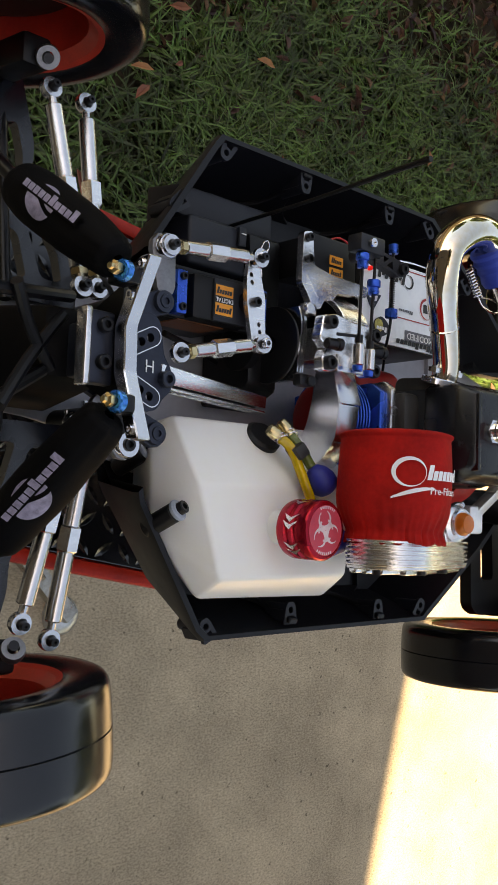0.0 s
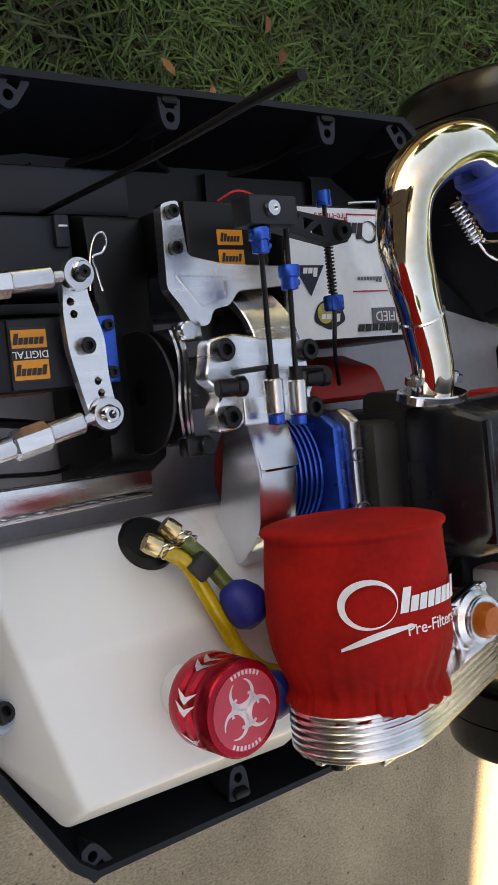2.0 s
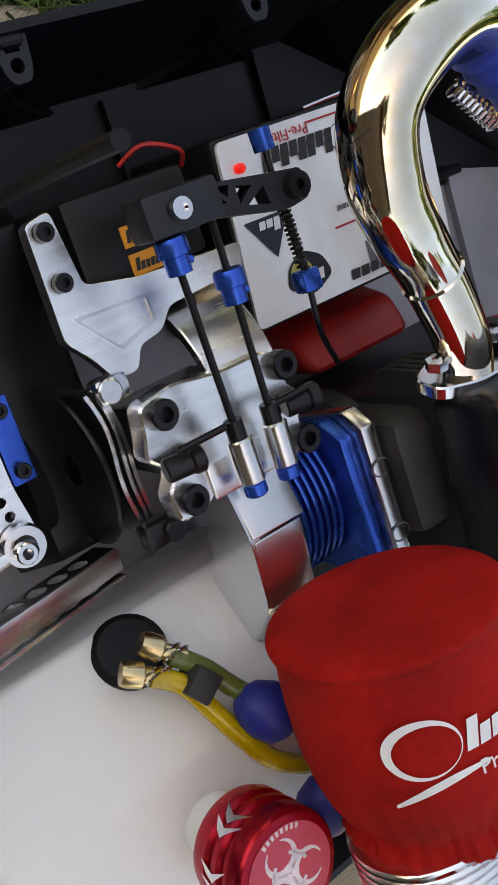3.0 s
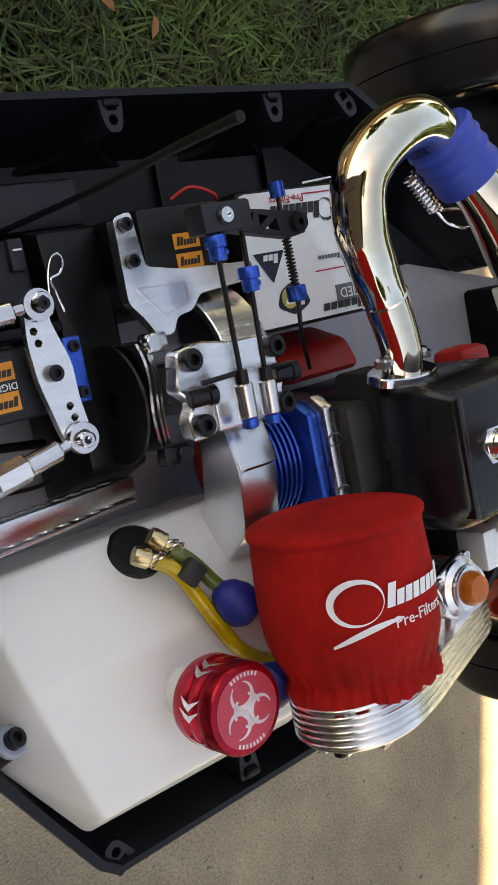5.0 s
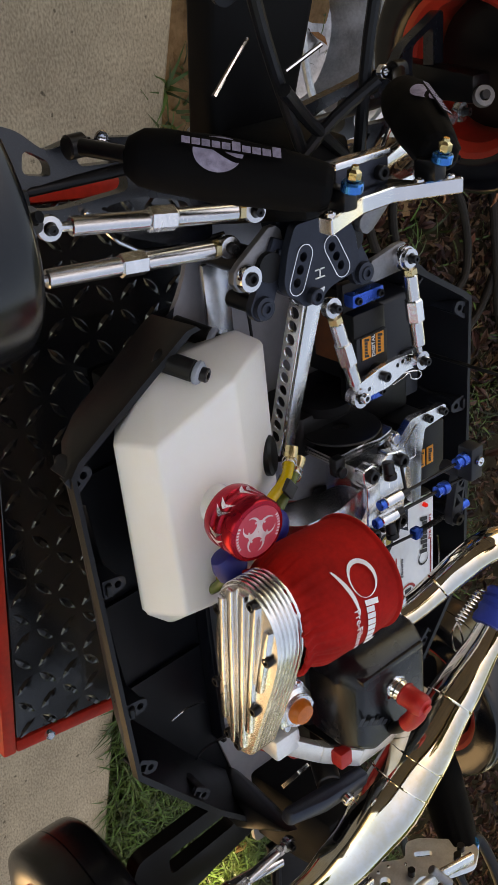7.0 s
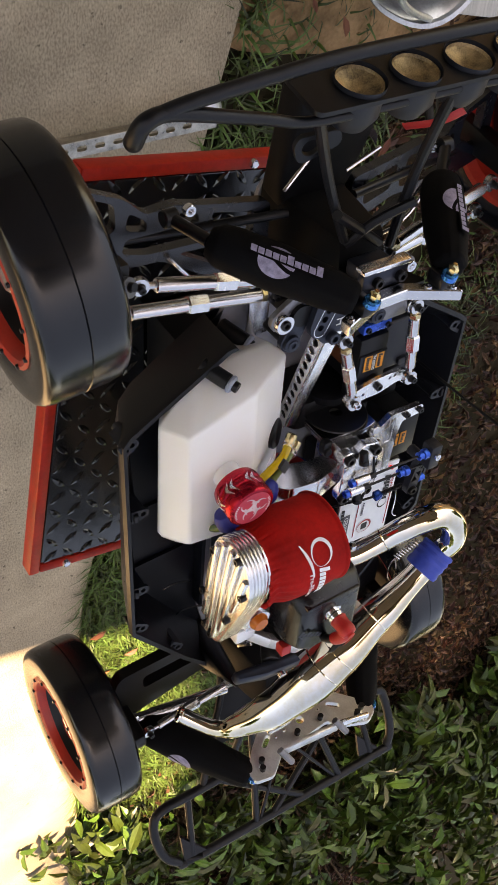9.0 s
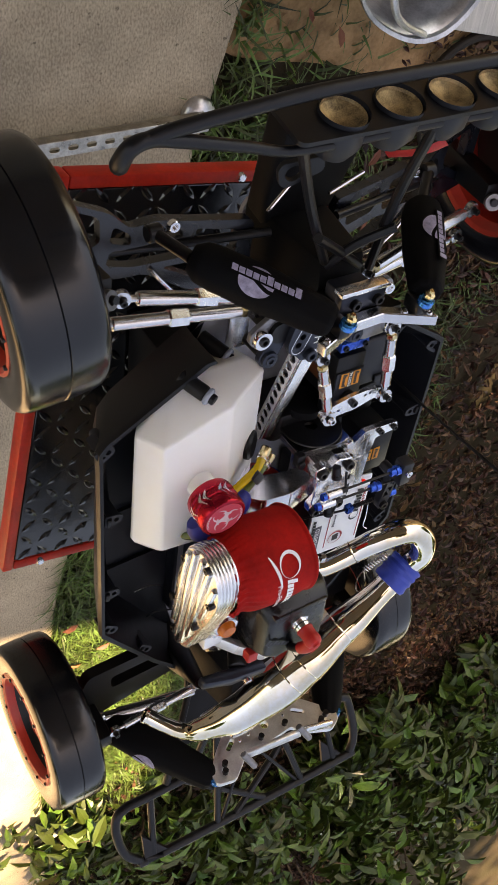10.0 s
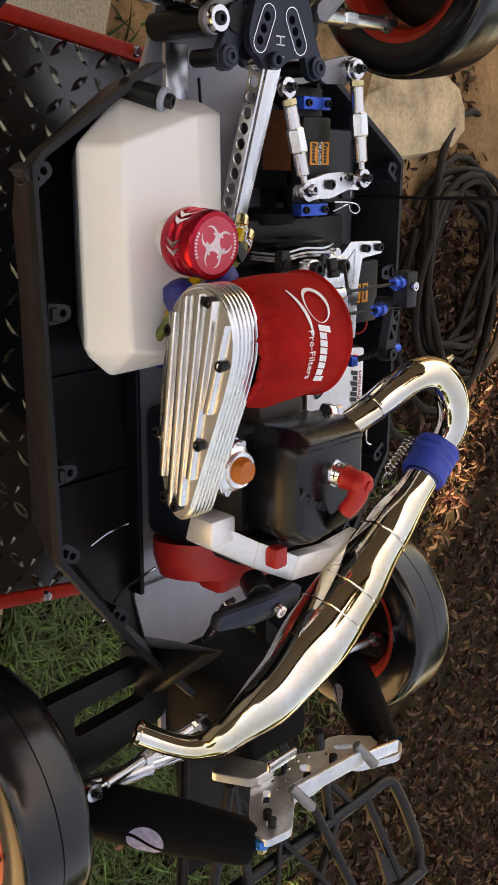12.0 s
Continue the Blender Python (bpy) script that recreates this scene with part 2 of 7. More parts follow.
def cyl(p, q, r, r2=None, seg=16, ch=0.0):
    p, q = Vector(p), Vector(q)
    h = (q - p).length
    r2 = r if r2 is None else r2
    ch = min(ch, r * 0.45, h * 0.4)
    prof = [(0, 0), (r - ch, 0), (r, ch), (r2, h - ch), (r2 - ch, h), (0, h)] if ch else [(0, 0), (r, 0), (r2, h), (0, h)]
    return lathe(prof, p, q - p, seg)


def smooth_path(pts, per=6, closed=False):
    pts = [Vector(p) for p in pts]
    out, n = [], len(pts)
    for i in range(n if closed else n - 1):
        if closed:
            a, b, c, d = (pts[(i + k) % n] for k in (-1, 0, 1, 2))
        else:
            a, b, c, d = pts[max(i - 1, 0)], pts[i], pts[i + 1], pts[min(i + 2, n - 1)]
        for k in range(per):
            t = k / per
            out.append(0.5 * ((2 * b) + (c - a) * t + (2 * a - 5 * b + 4 * c - d) * t * t + (3 * b - a - 3 * c + d) * t ** 3))
    if not closed:
        out.append(pts[-1])
    return out


def tube(pts, r, seg=12, per=0, closed=False, cap=True, flat=1.0):
    """A pipe along pts; r is one radius or one for each point."""
    rs = list(r) if isinstance(r, (list, tuple)) else [r] * len(pts)
    pts = [Vector(p) for p in pts]
    if per:
        src = [(i, x) for i, x in enumerate(rs)]
        pts2 = smooth_path(pts, per, closed)
        rs2 = []
        n = len(rs)
        for k in range(len(pts2)):
            u = k / per
            i = min(int(u), n - 1)
            j = (i + 1) % n if closed else min(i + 1, n - 1)
            f = u - i
            f = f * f * (3 - 2 * f)
            rs2.append(rs[i] * (1 - f) + rs[j] * f)
        pts, rs = pts2, rs2
    bm = bmesh.new()
    n = len(pts)
    rings, up = [], None
    for i, p in enumerate(pts):
        if closed:
            t = (pts[(i + 1) % n] - pts[i - 1]).normalized()
        else:
            t = (pts[min(i + 1, n - 1)] - pts[max(i - 1, 0)]).normalized()
        if up is None:
            up = t.orthogonal().normalized()
        up = (up - t * up.dot(t)).normalized()
        side = t.cross(up)
        rings.append([bm.verts.new(p + rs[i] * (up * math.cos(2 * math.pi * k / seg) + side * flat * math.sin(2 * math.pi * k / seg))) for k in range(seg)])
    for i in range(n if closed else n - 1):
        a, b = rings[i], rings[(i + 1) % n]
        for k in range(seg):
            j = (k + 1) % seg
            bm.faces.new((a[k], a[j], b[j], b[k]))
    if cap and not closed:
        bm.faces.new(rings[0][::-1])
        bm.faces.new(rings[-1])
    return bm


def circle2(cx, cy, r, n=14):
    return [(cx + r * math.cos(2 * math.pi * i / n), cy + r * math.sin(2 * math.pi * i / n)) for i in range(n)]


def slot2(p, q, r, n=7):
    p, q = Vector(p), Vector(q)
    a0 = math.atan2(q.y - p.y, q.x - p.x)
    out = []
    for c, s in ((q, -1), (p, 1)):
        for i in range(n + 1):
            a = a0 + s * math.pi / 2 + math.pi * i / n + (0 if s < 0 else 0)
            out.append((c.x + r * math.cos(a), c.y + r * math.sin(a)))
    return out


def round2(pts, r, n=4):
    """Rounds a polygon's corners."""
    out, m = [], len(pts)
    for i in range(m):
        a, b, c = Vector(pts[i - 1]), Vector(pts[i]), Vector(pts[(i + 1) % m])
        rr = min(r, (a - b).length * 0.45, (c - b).length * 0.45)
        p, q = b + (a - b).normalized() * rr, b + (c - b).normalized() * rr
        for k in range(n + 1):
            t = k / n
            out.append(tuple(p * (1 - t) ** 2 + b * 2 * t * (1 - t) + q * t * t))
    return out


def prism(outline, h, place, holes=(), bev=0.0):
    """A plate of thickness h: an outline with holes in its own u, v, laid out by place (w is the thickness)."""
    bm = bmesh.new()
    edges = []
    for loop in (outline, *holes):
        vs = [bm.verts.new((u, v, 0)) for u, v in loop]
        edges += [bm.edges.new((vs[i], vs[(i + 1) % len(vs)])) for i in range(len(vs))]
    if holes:
        bmesh.ops.triangle_fill(bm, edges=edges, use_beauty=True)
    else:
        bm.faces.new([v for v in bm.verts])
    r = bmesh.ops.extrude_face_region(bm, geom=bm.faces[:])
    bmesh.ops.translate(bm, vec=(0, 0, h), verts=[v for v in r["geom"] if isinstance(v, bmesh.types.BMVert)])
    bmesh.ops.recalc_face_normals(bm, faces=bm.faces)
    if bev:
        bevel_all(bm, bev, 1, 50)
    return moved(bm, place)


def axes(o, u, v):
    u, v = Vector(u).normalized(), Vector(v).normalized()
    w = u.cross(v)
    return Matrix.Translation(o) @ Matrix((u, v, w)).transposed().to_4x4()


def letters(text, size, place=None, depth=0.0004, bend=None):
    """Lettering in the built-in font as a mesh."""
    cu = bpy.data.curves.new("text", "FONT")
    cu.body, cu.size, cu.extrude, cu.align_x, cu.align_y, cu.resolution_u = text, size, depth / 2, "CENTER", "CENTER", 2
    ob = bpy.data.objects.new("text", cu)
    scene.collection.objects.link(ob)
    bpy.context.view_layer.update()
    me = ob.evaluated_get(bpy.context.evaluated_depsgraph_get()).to_mesh()
    bm = bmesh.new()
    bm.from_mesh(me)
    ob.to_mesh_clear()
    bpy.data.objects.remove(ob)
    bpy.data.curves.remove(cu)
    return moved(bm, place) if place is not None else bm


def part(name, bm, material, parent=None, label="", smooth=35):
    bmesh.ops.recalc_face_normals(bm, faces=bm.faces)
    me = bpy.data.meshes.new(name)
    bm.to_mesh(me)
    bm.free()
    me.materials.append(material)
    me.polygons.foreach_set("use_smooth", [True] * len(me.polygons))
    me.set_sharp_from_angle(angle=radians(smooth))
    ob = new(name, me)
    ob.parent = parent
    if label:
        ob["label"] = label
    return ob


def thing(name, loc, label, category, group="", kind=""):
    ob = new(name)
    ob.empty_display_size = 0.05
    ob.location = loc
    return tagged(ob, label, category, group, kind)


def sheet(name, fn, nu, nv, material, label, category, kind="structure"):
    me = bpy.data.meshes.new(name)
    vs = [fn(i / nu, j / nv) for j in range(nv + 1) for i in range(nu + 1)]
    fs = [(j * (nu + 1) + i, j * (nu + 1) + i + 1, (j + 1) * (nu + 1) + i + 1, (j + 1) * (nu + 1) + i) for j in range(nv) for i in range(nu)]
    me.from_pydata(vs, [], fs)
    me.materials.append(material)
    ob = new(name, me)
    return tagged(ob, label, category, kind=kind)


# ---- ground ----
EDGE = 0.427   # concrete ends here along the house's axis b


def ground_point(u, v):
    x, y = -40 + 80 * u, -40 + 80 * v
    x, y = math.copysign(abs(x) ** 2.2 / 40 ** 1.2, x), math.copysign(abs(y) ** 2.2 / 40 ** 1.2, y)
    z = -0.03 + 0.012 * noise.noise(Vector((x * 2.3, y * 2.3, 0)))
    return (x * 4, y * 4, z)


sheet("ground", ground_point, 120, 120, M_SOIL, "dark brown garden soil under grass and leaves", "ground")
slab_ab = [(-2.4, EDGE - 4.0), (6.5, EDGE - 4.0), (6.5, 1.7), (2.4, 0.72), (2.0, 0.615), (1.55, 0.51), (1.1, 0.44), (0.6, EDGE), (-2.4, EDGE)]
slab = prism(slab_ab, 0.12, Matrix.Translation((0, 0, -0.12)) @ axes((0, 0, 0), A_AX, B_AX), bev=0.008)
tagged(part("pavement", slab, M_CONC), "tan broom-finished concrete driveway slab, stained", "concrete slab", kind="structure")

# unseen house behind the camera, its eave set to shade the place
rot = Matrix.Rotation(math.atan2(A_AX.y, A_AX.x), 4, "Z")
HOUSE_B0, HOUSE_B1 = -11.0, 0.8
mid_b, len_b = (HOUSE_B0 + HOUSE_B1) / 2, HOUSE_B1 - HOUSE_B0
wall = box((0, 0, 0), (0.2, len_b - 0.6, 4.7), 0.0)
tagged(part("wall_house", moved(wall, Matrix.Translation(yard(-2.45, mid_b, 2.3)) @ rot), M_WALL), "unseen brown painted wooden house wall", "wall", kind="structure")
roof = hull([(a, b_, z) for b_ in (-len_b / 2, len_b / 2) for a, z in ((0.0, 0.0), (0.0, 0.14), (-3.4, 1.3), (-3.4, 1.44))])
tagged(part("roof", moved(roof, Matrix.Translation(yard(-1.86, mid_b, 4.42)) @ rot), M_ROOF), "unseen dark shingle roof over the house wall, shading the place", "roof", kind="structure")

# tan dirt in front of the grass
def dirt_point(u, v):
    r, an = u, 2 * math.pi * v
    k = 1 + 0.05 * math.sin(3 * an) + 0.05 * math.sin(7 * an + 1)
    x, y = -0.38 + 0.52 * r * k * math.cos(an), 0.95 + 0.72 * r * k * math.sin(an)
    z = 0.01 + 0.012 * noise.noise(Vector((x * 9, y * 9, 1))) - 0.03 * r ** 3
    if x * B_AX.x + y * B_AX.y < EDGE + 0.04:
        z = -0.02
    return (x, y, z)


sheet("dirt_patch", dirt_point, 30, 60, M_DIRT, "bare tan dirt beside the grass", "dirt")

def bank_point(u, v):
    x, y = -1.3 + 1.62 * u, 1.5 + 0.75 * v
    edge = 0.05 * math.sin(x * 7) + 0.03 * math.sin(x * 17 + 1)
    z = -0.035 + 0.055 * min(1.0, max(0.0, (y - 1.53 - edge) / 0.1)) + 0.014 * noise.noise(Vector((x * 8, y * 8, 4)))
    z -= 0.06 * (max(0.0, u - 0.85) + max(0.0, 0.12 - u) + max(0.0, v - 0.8) * (1 + 0.5 * math.sin(x * 9))) / 0.15
    return (x, y, z)


sheet("dirt_bank", bank_point, 70, 24, M_DIRT, "low bank of bare tan dirt behind the hose", "dirt")

# ---- stand ----
STAND_TURN = Matrix.Rotation(radians(-9.0), 4, "Z")
stand = thing("lift_stand", STAND_TURN @ Vector((0.032, 0, 0)), "red steel lift stand with a black tread-plate rubber top", "stand")
stand.rotation_euler = (0, 0, radians(-9.0))
SX, SY = 0.47, 0.306
rim_w = 0.0125
deck = part("deck", box((0, 0, DECK - 0.0105), (SX - 0.004, SY - 0.004, 0.009), 0.001), M_REDPAINT, stand, "red painted steel deck plate")
for sx, sy, lx, ly in ((0, 1, SX, rim_w), (0, -1, SX, rim_w), (1, 0, rim_w, SY - 2 * rim_w), (-1, 0, rim_w, SY - 2 * rim_w)):
    part("rim_bar", box((sx * (SX - rim_w) / 2, sy * (SY - rim_w) / 2, DECK - 0.01), (lx, ly, 0.02), 0.0025), M_REDPAINT, deck)
tread = box((0, 0, DECK - 0.005), (SX - 2 * rim_w - 0.002, SY - 2 * rim_w - 0.002, 0.006), 0.001)
lozenge = [(-0.0112, 0, -0.0002), (-0.004, 0.0017, 0.0024), (0.004, 0.0017, 0.0024), (0.0112, 0, -0.0002), (0.004, -0.0017, 0.0024), (-0.004, -0.0017, 0.0024), (-0.004, 0.0033, 0), (0.004, 0.0033, 0), (0.004, -0.0033, 0), (-0.004, -0.0033, 0)]
pitch = 0.0215
verts, faces = [], []
for i in range(-11, 12):
    for j in range(-7, 8):
        cx, cy = i * pitch, j * pitch
        if abs(cx) > SX / 2 - rim_w - 0.006 or abs(cy) > SY / 2 - rim_w - 0.006:
            continue
        an = radians(45 if (i + j) % 2 else -45)
        k = len(verts)
        for x, y, z in lozenge:
            verts.append((cx + x * math.cos(an) - y * math.sin(an), cy + x * math.sin(an) + y * math.cos(an), DECK - 0.002 + z))
        faces += [tuple(k + q for q in f) for f in ((0, 1, 5), (1, 2, 4, 5), (2, 3, 4), (0, 6, 1), (6, 7, 2, 1), (7, 3, 2), (3, 8, 4), (8, 9, 5, 4), (9, 0, 5))]
me = bpy.data.meshes.new("lozenges")
me.from_pydata(verts, [], faces)
tread.from_mesh(me)
mat_top = part("tread_mat", tread, M_MAT, stand, "black rubber tread-plate mat", 20)
mat_top.data.materials.append(M_TREAD)
for p in mat_top.data.polygons:
    if p.center.z > DECK - 0.0019:
        p.material_index = 1
part("column", merge(cyl((0.05, 0.0, 0.03), (0.02, 0, DECK - 0.03), 0.028, seg=20)), M_DKSTEEL, stand, "dark steel column")
back = STAND_TURN.inverted()
for fx, fy in ((0.3, -0.245), (0.083, 0.395), (-0.2, -0.06)):
    f = back @ Vector((fx, fy, 0)) - Vector((0.032, 0, 0))
    c = Vector((0.05, 0, 0))
    d = (f - c).normalized()
    n_ = Vector((-d.y, d.x, 0))
    run = (f - c).length
    slots = [slot2((0.02 + 0.03 * k, 0), (0.028 + 0.03 * k, 0), 0.0042)[::-1] for k in range(int((run - 0.03) / 0.03))]
    top = prism([(0, -0.0125), (run, -0.0125), (run, 0.0125), (0, 0.0125)], 0.002, axes(c + Vector((0, 0, 0.038)), d, n_), slots, bev=0.0004)
    rail = part("leg", merge(top, *[hull([p + n_ * (e + 0.0115 * sd) + Vector((0, 0, z)) for p in (c, f) for e in (-0.001, 0.001) for z in (0.02, 0.0378)]) for sd in (-1, 1)]), M_RAIL, stand, "perforated galvanised leg rail")
    part("foot", lathe([(0, 0.02), (0.012, 0.02), (0.026, 0.013), (0.03, 0.006), (0.03, 0.0), (0, 0.0)], f, (0, 0, 1), 28), M_GALV, rail, "round metal foot")
for sx, sy in ((0.229, -0.012), (0.229, -0.11), (-0.229, 0.03)):
    part("bolt", lathe([(0, 0.004), (0.003, 0.004), (0.0035, 0.002), (0.0042, 0.0035), (0.0048, 0)], (sx, sy, DECK), (0, 0, 1), 12), M_STEEL, stand)
block = thing("riser_block", (0.02, 0, DECK + 0.0), "black plastic riser block under the buggy's chassis", "block")
part("body", hull([(sx * x, sy * y, z) for sx in (-1, 1) for sy in (-1, 1) for x, y, z in ((0.09, 0.05, 0), (0.075, 0.045, 0.1325))], 0.004), M_PLASTIC2, block)


# ---- the buggy: x to its tail, y to its right, z up from the tray's rim ----
buggy = thing("model_buggy", (0, 0, RIM), "large-scale radio controlled buggy without its body shell, on a red stand", "model car")
X, Y, Zv = Vector((1, 0, 0)), Vector((0, 1, 0)), Vector((0, 0, 1))
FLOOR = -0.056


def screw(p, d, r, parent, material=None, name="screw"):
    bm = lathe([(0, 0.35 * r), (0.52 * r, 0.35 * r), (0.52 * r, 1.0 * r), (0.88 * r, 1.0 * r), (r, 0.85 * r), (r, 0), (0, 0)], p, d, 14)
    return part(name, bm, material or M_DKSTEEL, parent)


# chassis plate
plate = round2([(-0.262, -0.03), (-0.262, 0.03), (-0.2, 0.05), (-0.15, 0.078), (0.2, 0.082), (0.27, 0.05), (0.27, -0.05), (0.2, -0.082), (-0.12, -0.08), (-0.165, -0.046), (-0.205, -0.034)], 0.016)
chassis = part("chassis_plate", prism(plate, 0.004, Matrix.Translation((0, 0, FLOOR - 0.0045))), M_CHASSIS, buggy, "pale grey anodised chassis plate")


# side trays
def tray(sy):
    top = [(-0.163, 0.079), (-0.162, 0.086), *([(-0.111, 0.168), (-0.103, 0.1745), (-0.085, 0.174), (-0.02, 0.1724)] if sy < 0 else [(-0.113, 0.162), (-0.107, 0.1695), (-0.085, 0.1695), (-0.02, 0.1695)]), (0.134, 0.169), (0.212, 0.112), (0.272, 0.058)]
    low = [(-0.154, 0.072), (-0.15, 0.08), (-0.109, 0.138), (-0.095, 0.149), (-0.076, 0.152), (-0.02, 0.15), (0.127, 0.15), (0.2, 0.102), (0.255, 0.06)]
    n = len(top)
    bm = bmesh.new()

    def ring(pts, z, dx=0.0):
        return [bm.verts.new((x, sy * (y - dx), z)) for x, y in pts]
    t_in = [(x + (0.003 if x < 0 else -0.003), y - 0.0032) for x, y in top]
    l_in = [(x + (0.004 if x < 0 else -0.004), y - 0.003) for x, y in low]
    base = [(-0.155, 0.055), (-0.13, 0.064), (-0.105, 0.065), (-0.09, 0.066), (-0.075, 0.066), (-0.02, 0.066), (0.12, 0.066), (0.18, 0.064), (0.244, 0.06)]
    lower = [(x, y - 0.001) for x, y in low]
    rings = [ring(base, FLOOR + 0.0005), ring(l_in, FLOOR + 0.004), ring(t_in, 0.0), ring(top, 0.0), ring([(x, y + 0.0005) for x, y in top], -0.006), ring(lower, FLOOR - 0.003), ring(base, FLOOR - 0.004)]
    for a, b in zip(rings, rings[1:]):
        for i in range(n - 1):
            bm.faces.new((a[i], a[i + 1], b[i + 1], b[i]))
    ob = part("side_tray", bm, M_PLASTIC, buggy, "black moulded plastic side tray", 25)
    # pillars that flare out down the wall, leaving arched bays between them
    down = Vector((0, -sy * 0.0193, FLOOR + 0.004))
    for x in (-0.0205, 0.0775):
        rows_ = [(k / 10, 0.0042 + 0.027 * (k / 10) ** 4) for k in range(11)]
        flare = [(-w, k * down.length) for k, w in rows_] + [(w, k * down.length) for k, w in rows_[::-1]]
        part("pillar", prism(flare if sy > 0 else flare[::-1], 0.004, axes((x, sy * (0.1628 if sy > 0 else 0.1663), 0.0), (1, 0, 0), down), bev=0.0008), M_PLASTIC, ob)
    for x in (-0.07, 0.03, 0.105):
        rib = hull([(x + e, sy * y, z) for e in (-0.0009, 0.0009) for y, z in ((0.144, FLOOR + 0.004), (0.074, FLOOR + 0.002), (0.144, FLOOR + 0.008), (0.074, FLOOR + 0.005))])
        part("rib", rib, M_PLASTIC, ob)
    ledge = hull([(-0.11, sy * 0.072, FLOOR + 0.001), (0.2, sy * 0.072, FLOOR + 0.001), (-0.11, sy * 0.066, FLOOR + 0.001), (0.2, sy * 0.066, FLOOR + 0.001),
                  (-0.11, sy * 0.071, FLOOR + 0.014), (0.2, sy * 0.071, FLOOR + 0.014), (-0.11, sy * 0.067, FLOOR + 0.014), (0.2, sy * 0.067, FLOOR + 0.014)], 0.001)
    part("ledge", ledge, M_PLASTIC, ob)
    for x, y, ax in (((-0.142, 0.112, -0.87),) if sy > 0 else ()) + ((-0.1005, 0.1655 if sy < 0 else 0.159, -0.5), (-0.0205, 0.1565, 0), (0.0775, 0.1565, 0), (0.132, 0.157, 0.5), (0.188, 0.119, 0.62)):
        m = Matrix.Translation((x, sy * y, 0)) @ Matrix.Rotation(sy * ax, 4, "Z")
        out = round2([(-0.0066, sy * 0.0105), (-0.0056, sy * 0.002), (-0.005, -sy * 0.002), (-0.003, -sy * 0.0056), (0.003, -sy * 0.0056), (0.005, -sy * 0.002), (0.0056, sy * 0.002), (0.0066, sy * 0.0105)], 0.002)
        slot = [(-0.0026, sy * 0.0042), (0.0026, sy * 0.0042), (0.0026, sy * 0.0088), (-0.0026, sy * 0.0088)]
        if sy < 0:
            out, slot = out[::-1], slot[::-1]
        boss = prism(out, 0.003, m @ Matrix.Translation((0, 0, -0.0055)), [circle2(0, 0, 0.0024, 12)[::-1], slot[::-1]], bev=0.0004)
        web = [moved(box((e * 0.0046, sy * 0.004, -0.014), (0.0016, 0.008, 0.018)), m) for e in (-1, 1)]
        tubeb = moved(lathe([(0.0024, -0.004), (0.0024, -0.024), (0.0044, -0.028), (0.0044, -0.005)], seg=14), m)
        part("boss", merge(boss, *web, tubeb), M_GREYPL, ob)
    return ob


trays = {sy: tray(sy) for sy in (-1, 1)}


# wheels
def wheel(c, R, w, sy, steer=0.0, camber=0.0):
    """sy: side of the car; the axle runs along y."""
    m = Matrix.Translation(c) @ Matrix.Rotation(radians(steer), 4, "Z") @ Matrix.Rotation(radians(camber), 4, "X")
    d = Vector((0, sy, 0))
    h = w / 2
    rr = R * 0.66
    rim = lathe([(rr * 0.96, -h * 0.92), (rr * 1.03, -h * 0.98), (rr * 1.03, -h * 0.86), (rr * 0.93, -h * 0.8), (rr * 0.93, h * 0.8), (rr * 1.03, h * 0.86), (rr * 1.04, h * 0.99),
                 (rr * 0.99, h * 1.02), (rr * 0.93, h * 0.96), (rr * 0.87, h * 0.7), (rr * 0.86, -h * 0.7), (rr * 0.96, -h * 0.92)], (0, 0, 0), d, 48)
    ob = part("wheel", moved(rim, m), M_REDRIM, buggy, "wheel with a red rim")
    half = [(R * 1.003, 0.02), (R * 1.002, 0.4), (R * 0.998, 0.7), (R * 0.988, 0.88), (R * 0.965, 0.98), (R * 0.93, 1.03), (R * 0.84, 1.06), (R * 0.76, 1.04), (rr * 1.05, 1.0), (rr * 0.98, 0.9), (rr * 0.9, 0.6)]
    prof = [(q, -k * h) for q, k in half[::-1]] + [(R * 0.994, 0)] + [(q, k * h) for q, k in half] + [(rr * 0.9, -0.6 * h)]
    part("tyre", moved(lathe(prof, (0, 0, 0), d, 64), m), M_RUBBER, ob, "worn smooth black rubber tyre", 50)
    disc = lathe([(rr * 0.28, h * 0.15), (rr * 0.28, h * 0.5), (rr * 0.2, h * 0.62), (0, h * 0.62)], (0, 0, 0), d, 8)
    part("wheel_nut", moved(disc, m), M_STEEL, ob)
    for k in range(12):
        a = 2 * math.pi * k / 12
        part("bead_screw", moved(lathe([(0, 0.002), (0.0016, 0.002), (0.002, 0)], (rr * 0.99 * math.cos(a), sy * h * 1.0, rr * 0.99 * math.sin(a)), d, 8), m), M_DKSTEEL, ob)
    back = lathe([(rr * 0.86, h * 0.62), (rr * 0.8, h * 0.3), (rr * 0.5, h * 0.05), (rr * 0.32, h * 0.2), (0, h * 0.2), (0, h * 0.05), (rr * 0.5, -h * 0.05), (rr * 0.8, h * 0.15), (rr * 0.86, h * 0.5)], (0, 0, 0), d, 32)
    part("dish", moved(back, m), M_PLASTIC2, ob)
    return ob


FW, RW = Vector((-0.2585, 0.222, -0.0315)), Vector((0.3, 0.2, -0.04))
for sy in (-1, 1):
    wheel((FW.x, sy * FW.y, FW.z), 0.0868, 0.058, sy, 5.6)
    wheel((RW.x, -0.2095 if sy < 0 else 0.1855, RW.z), 0.089, 0.05, sy, 0)

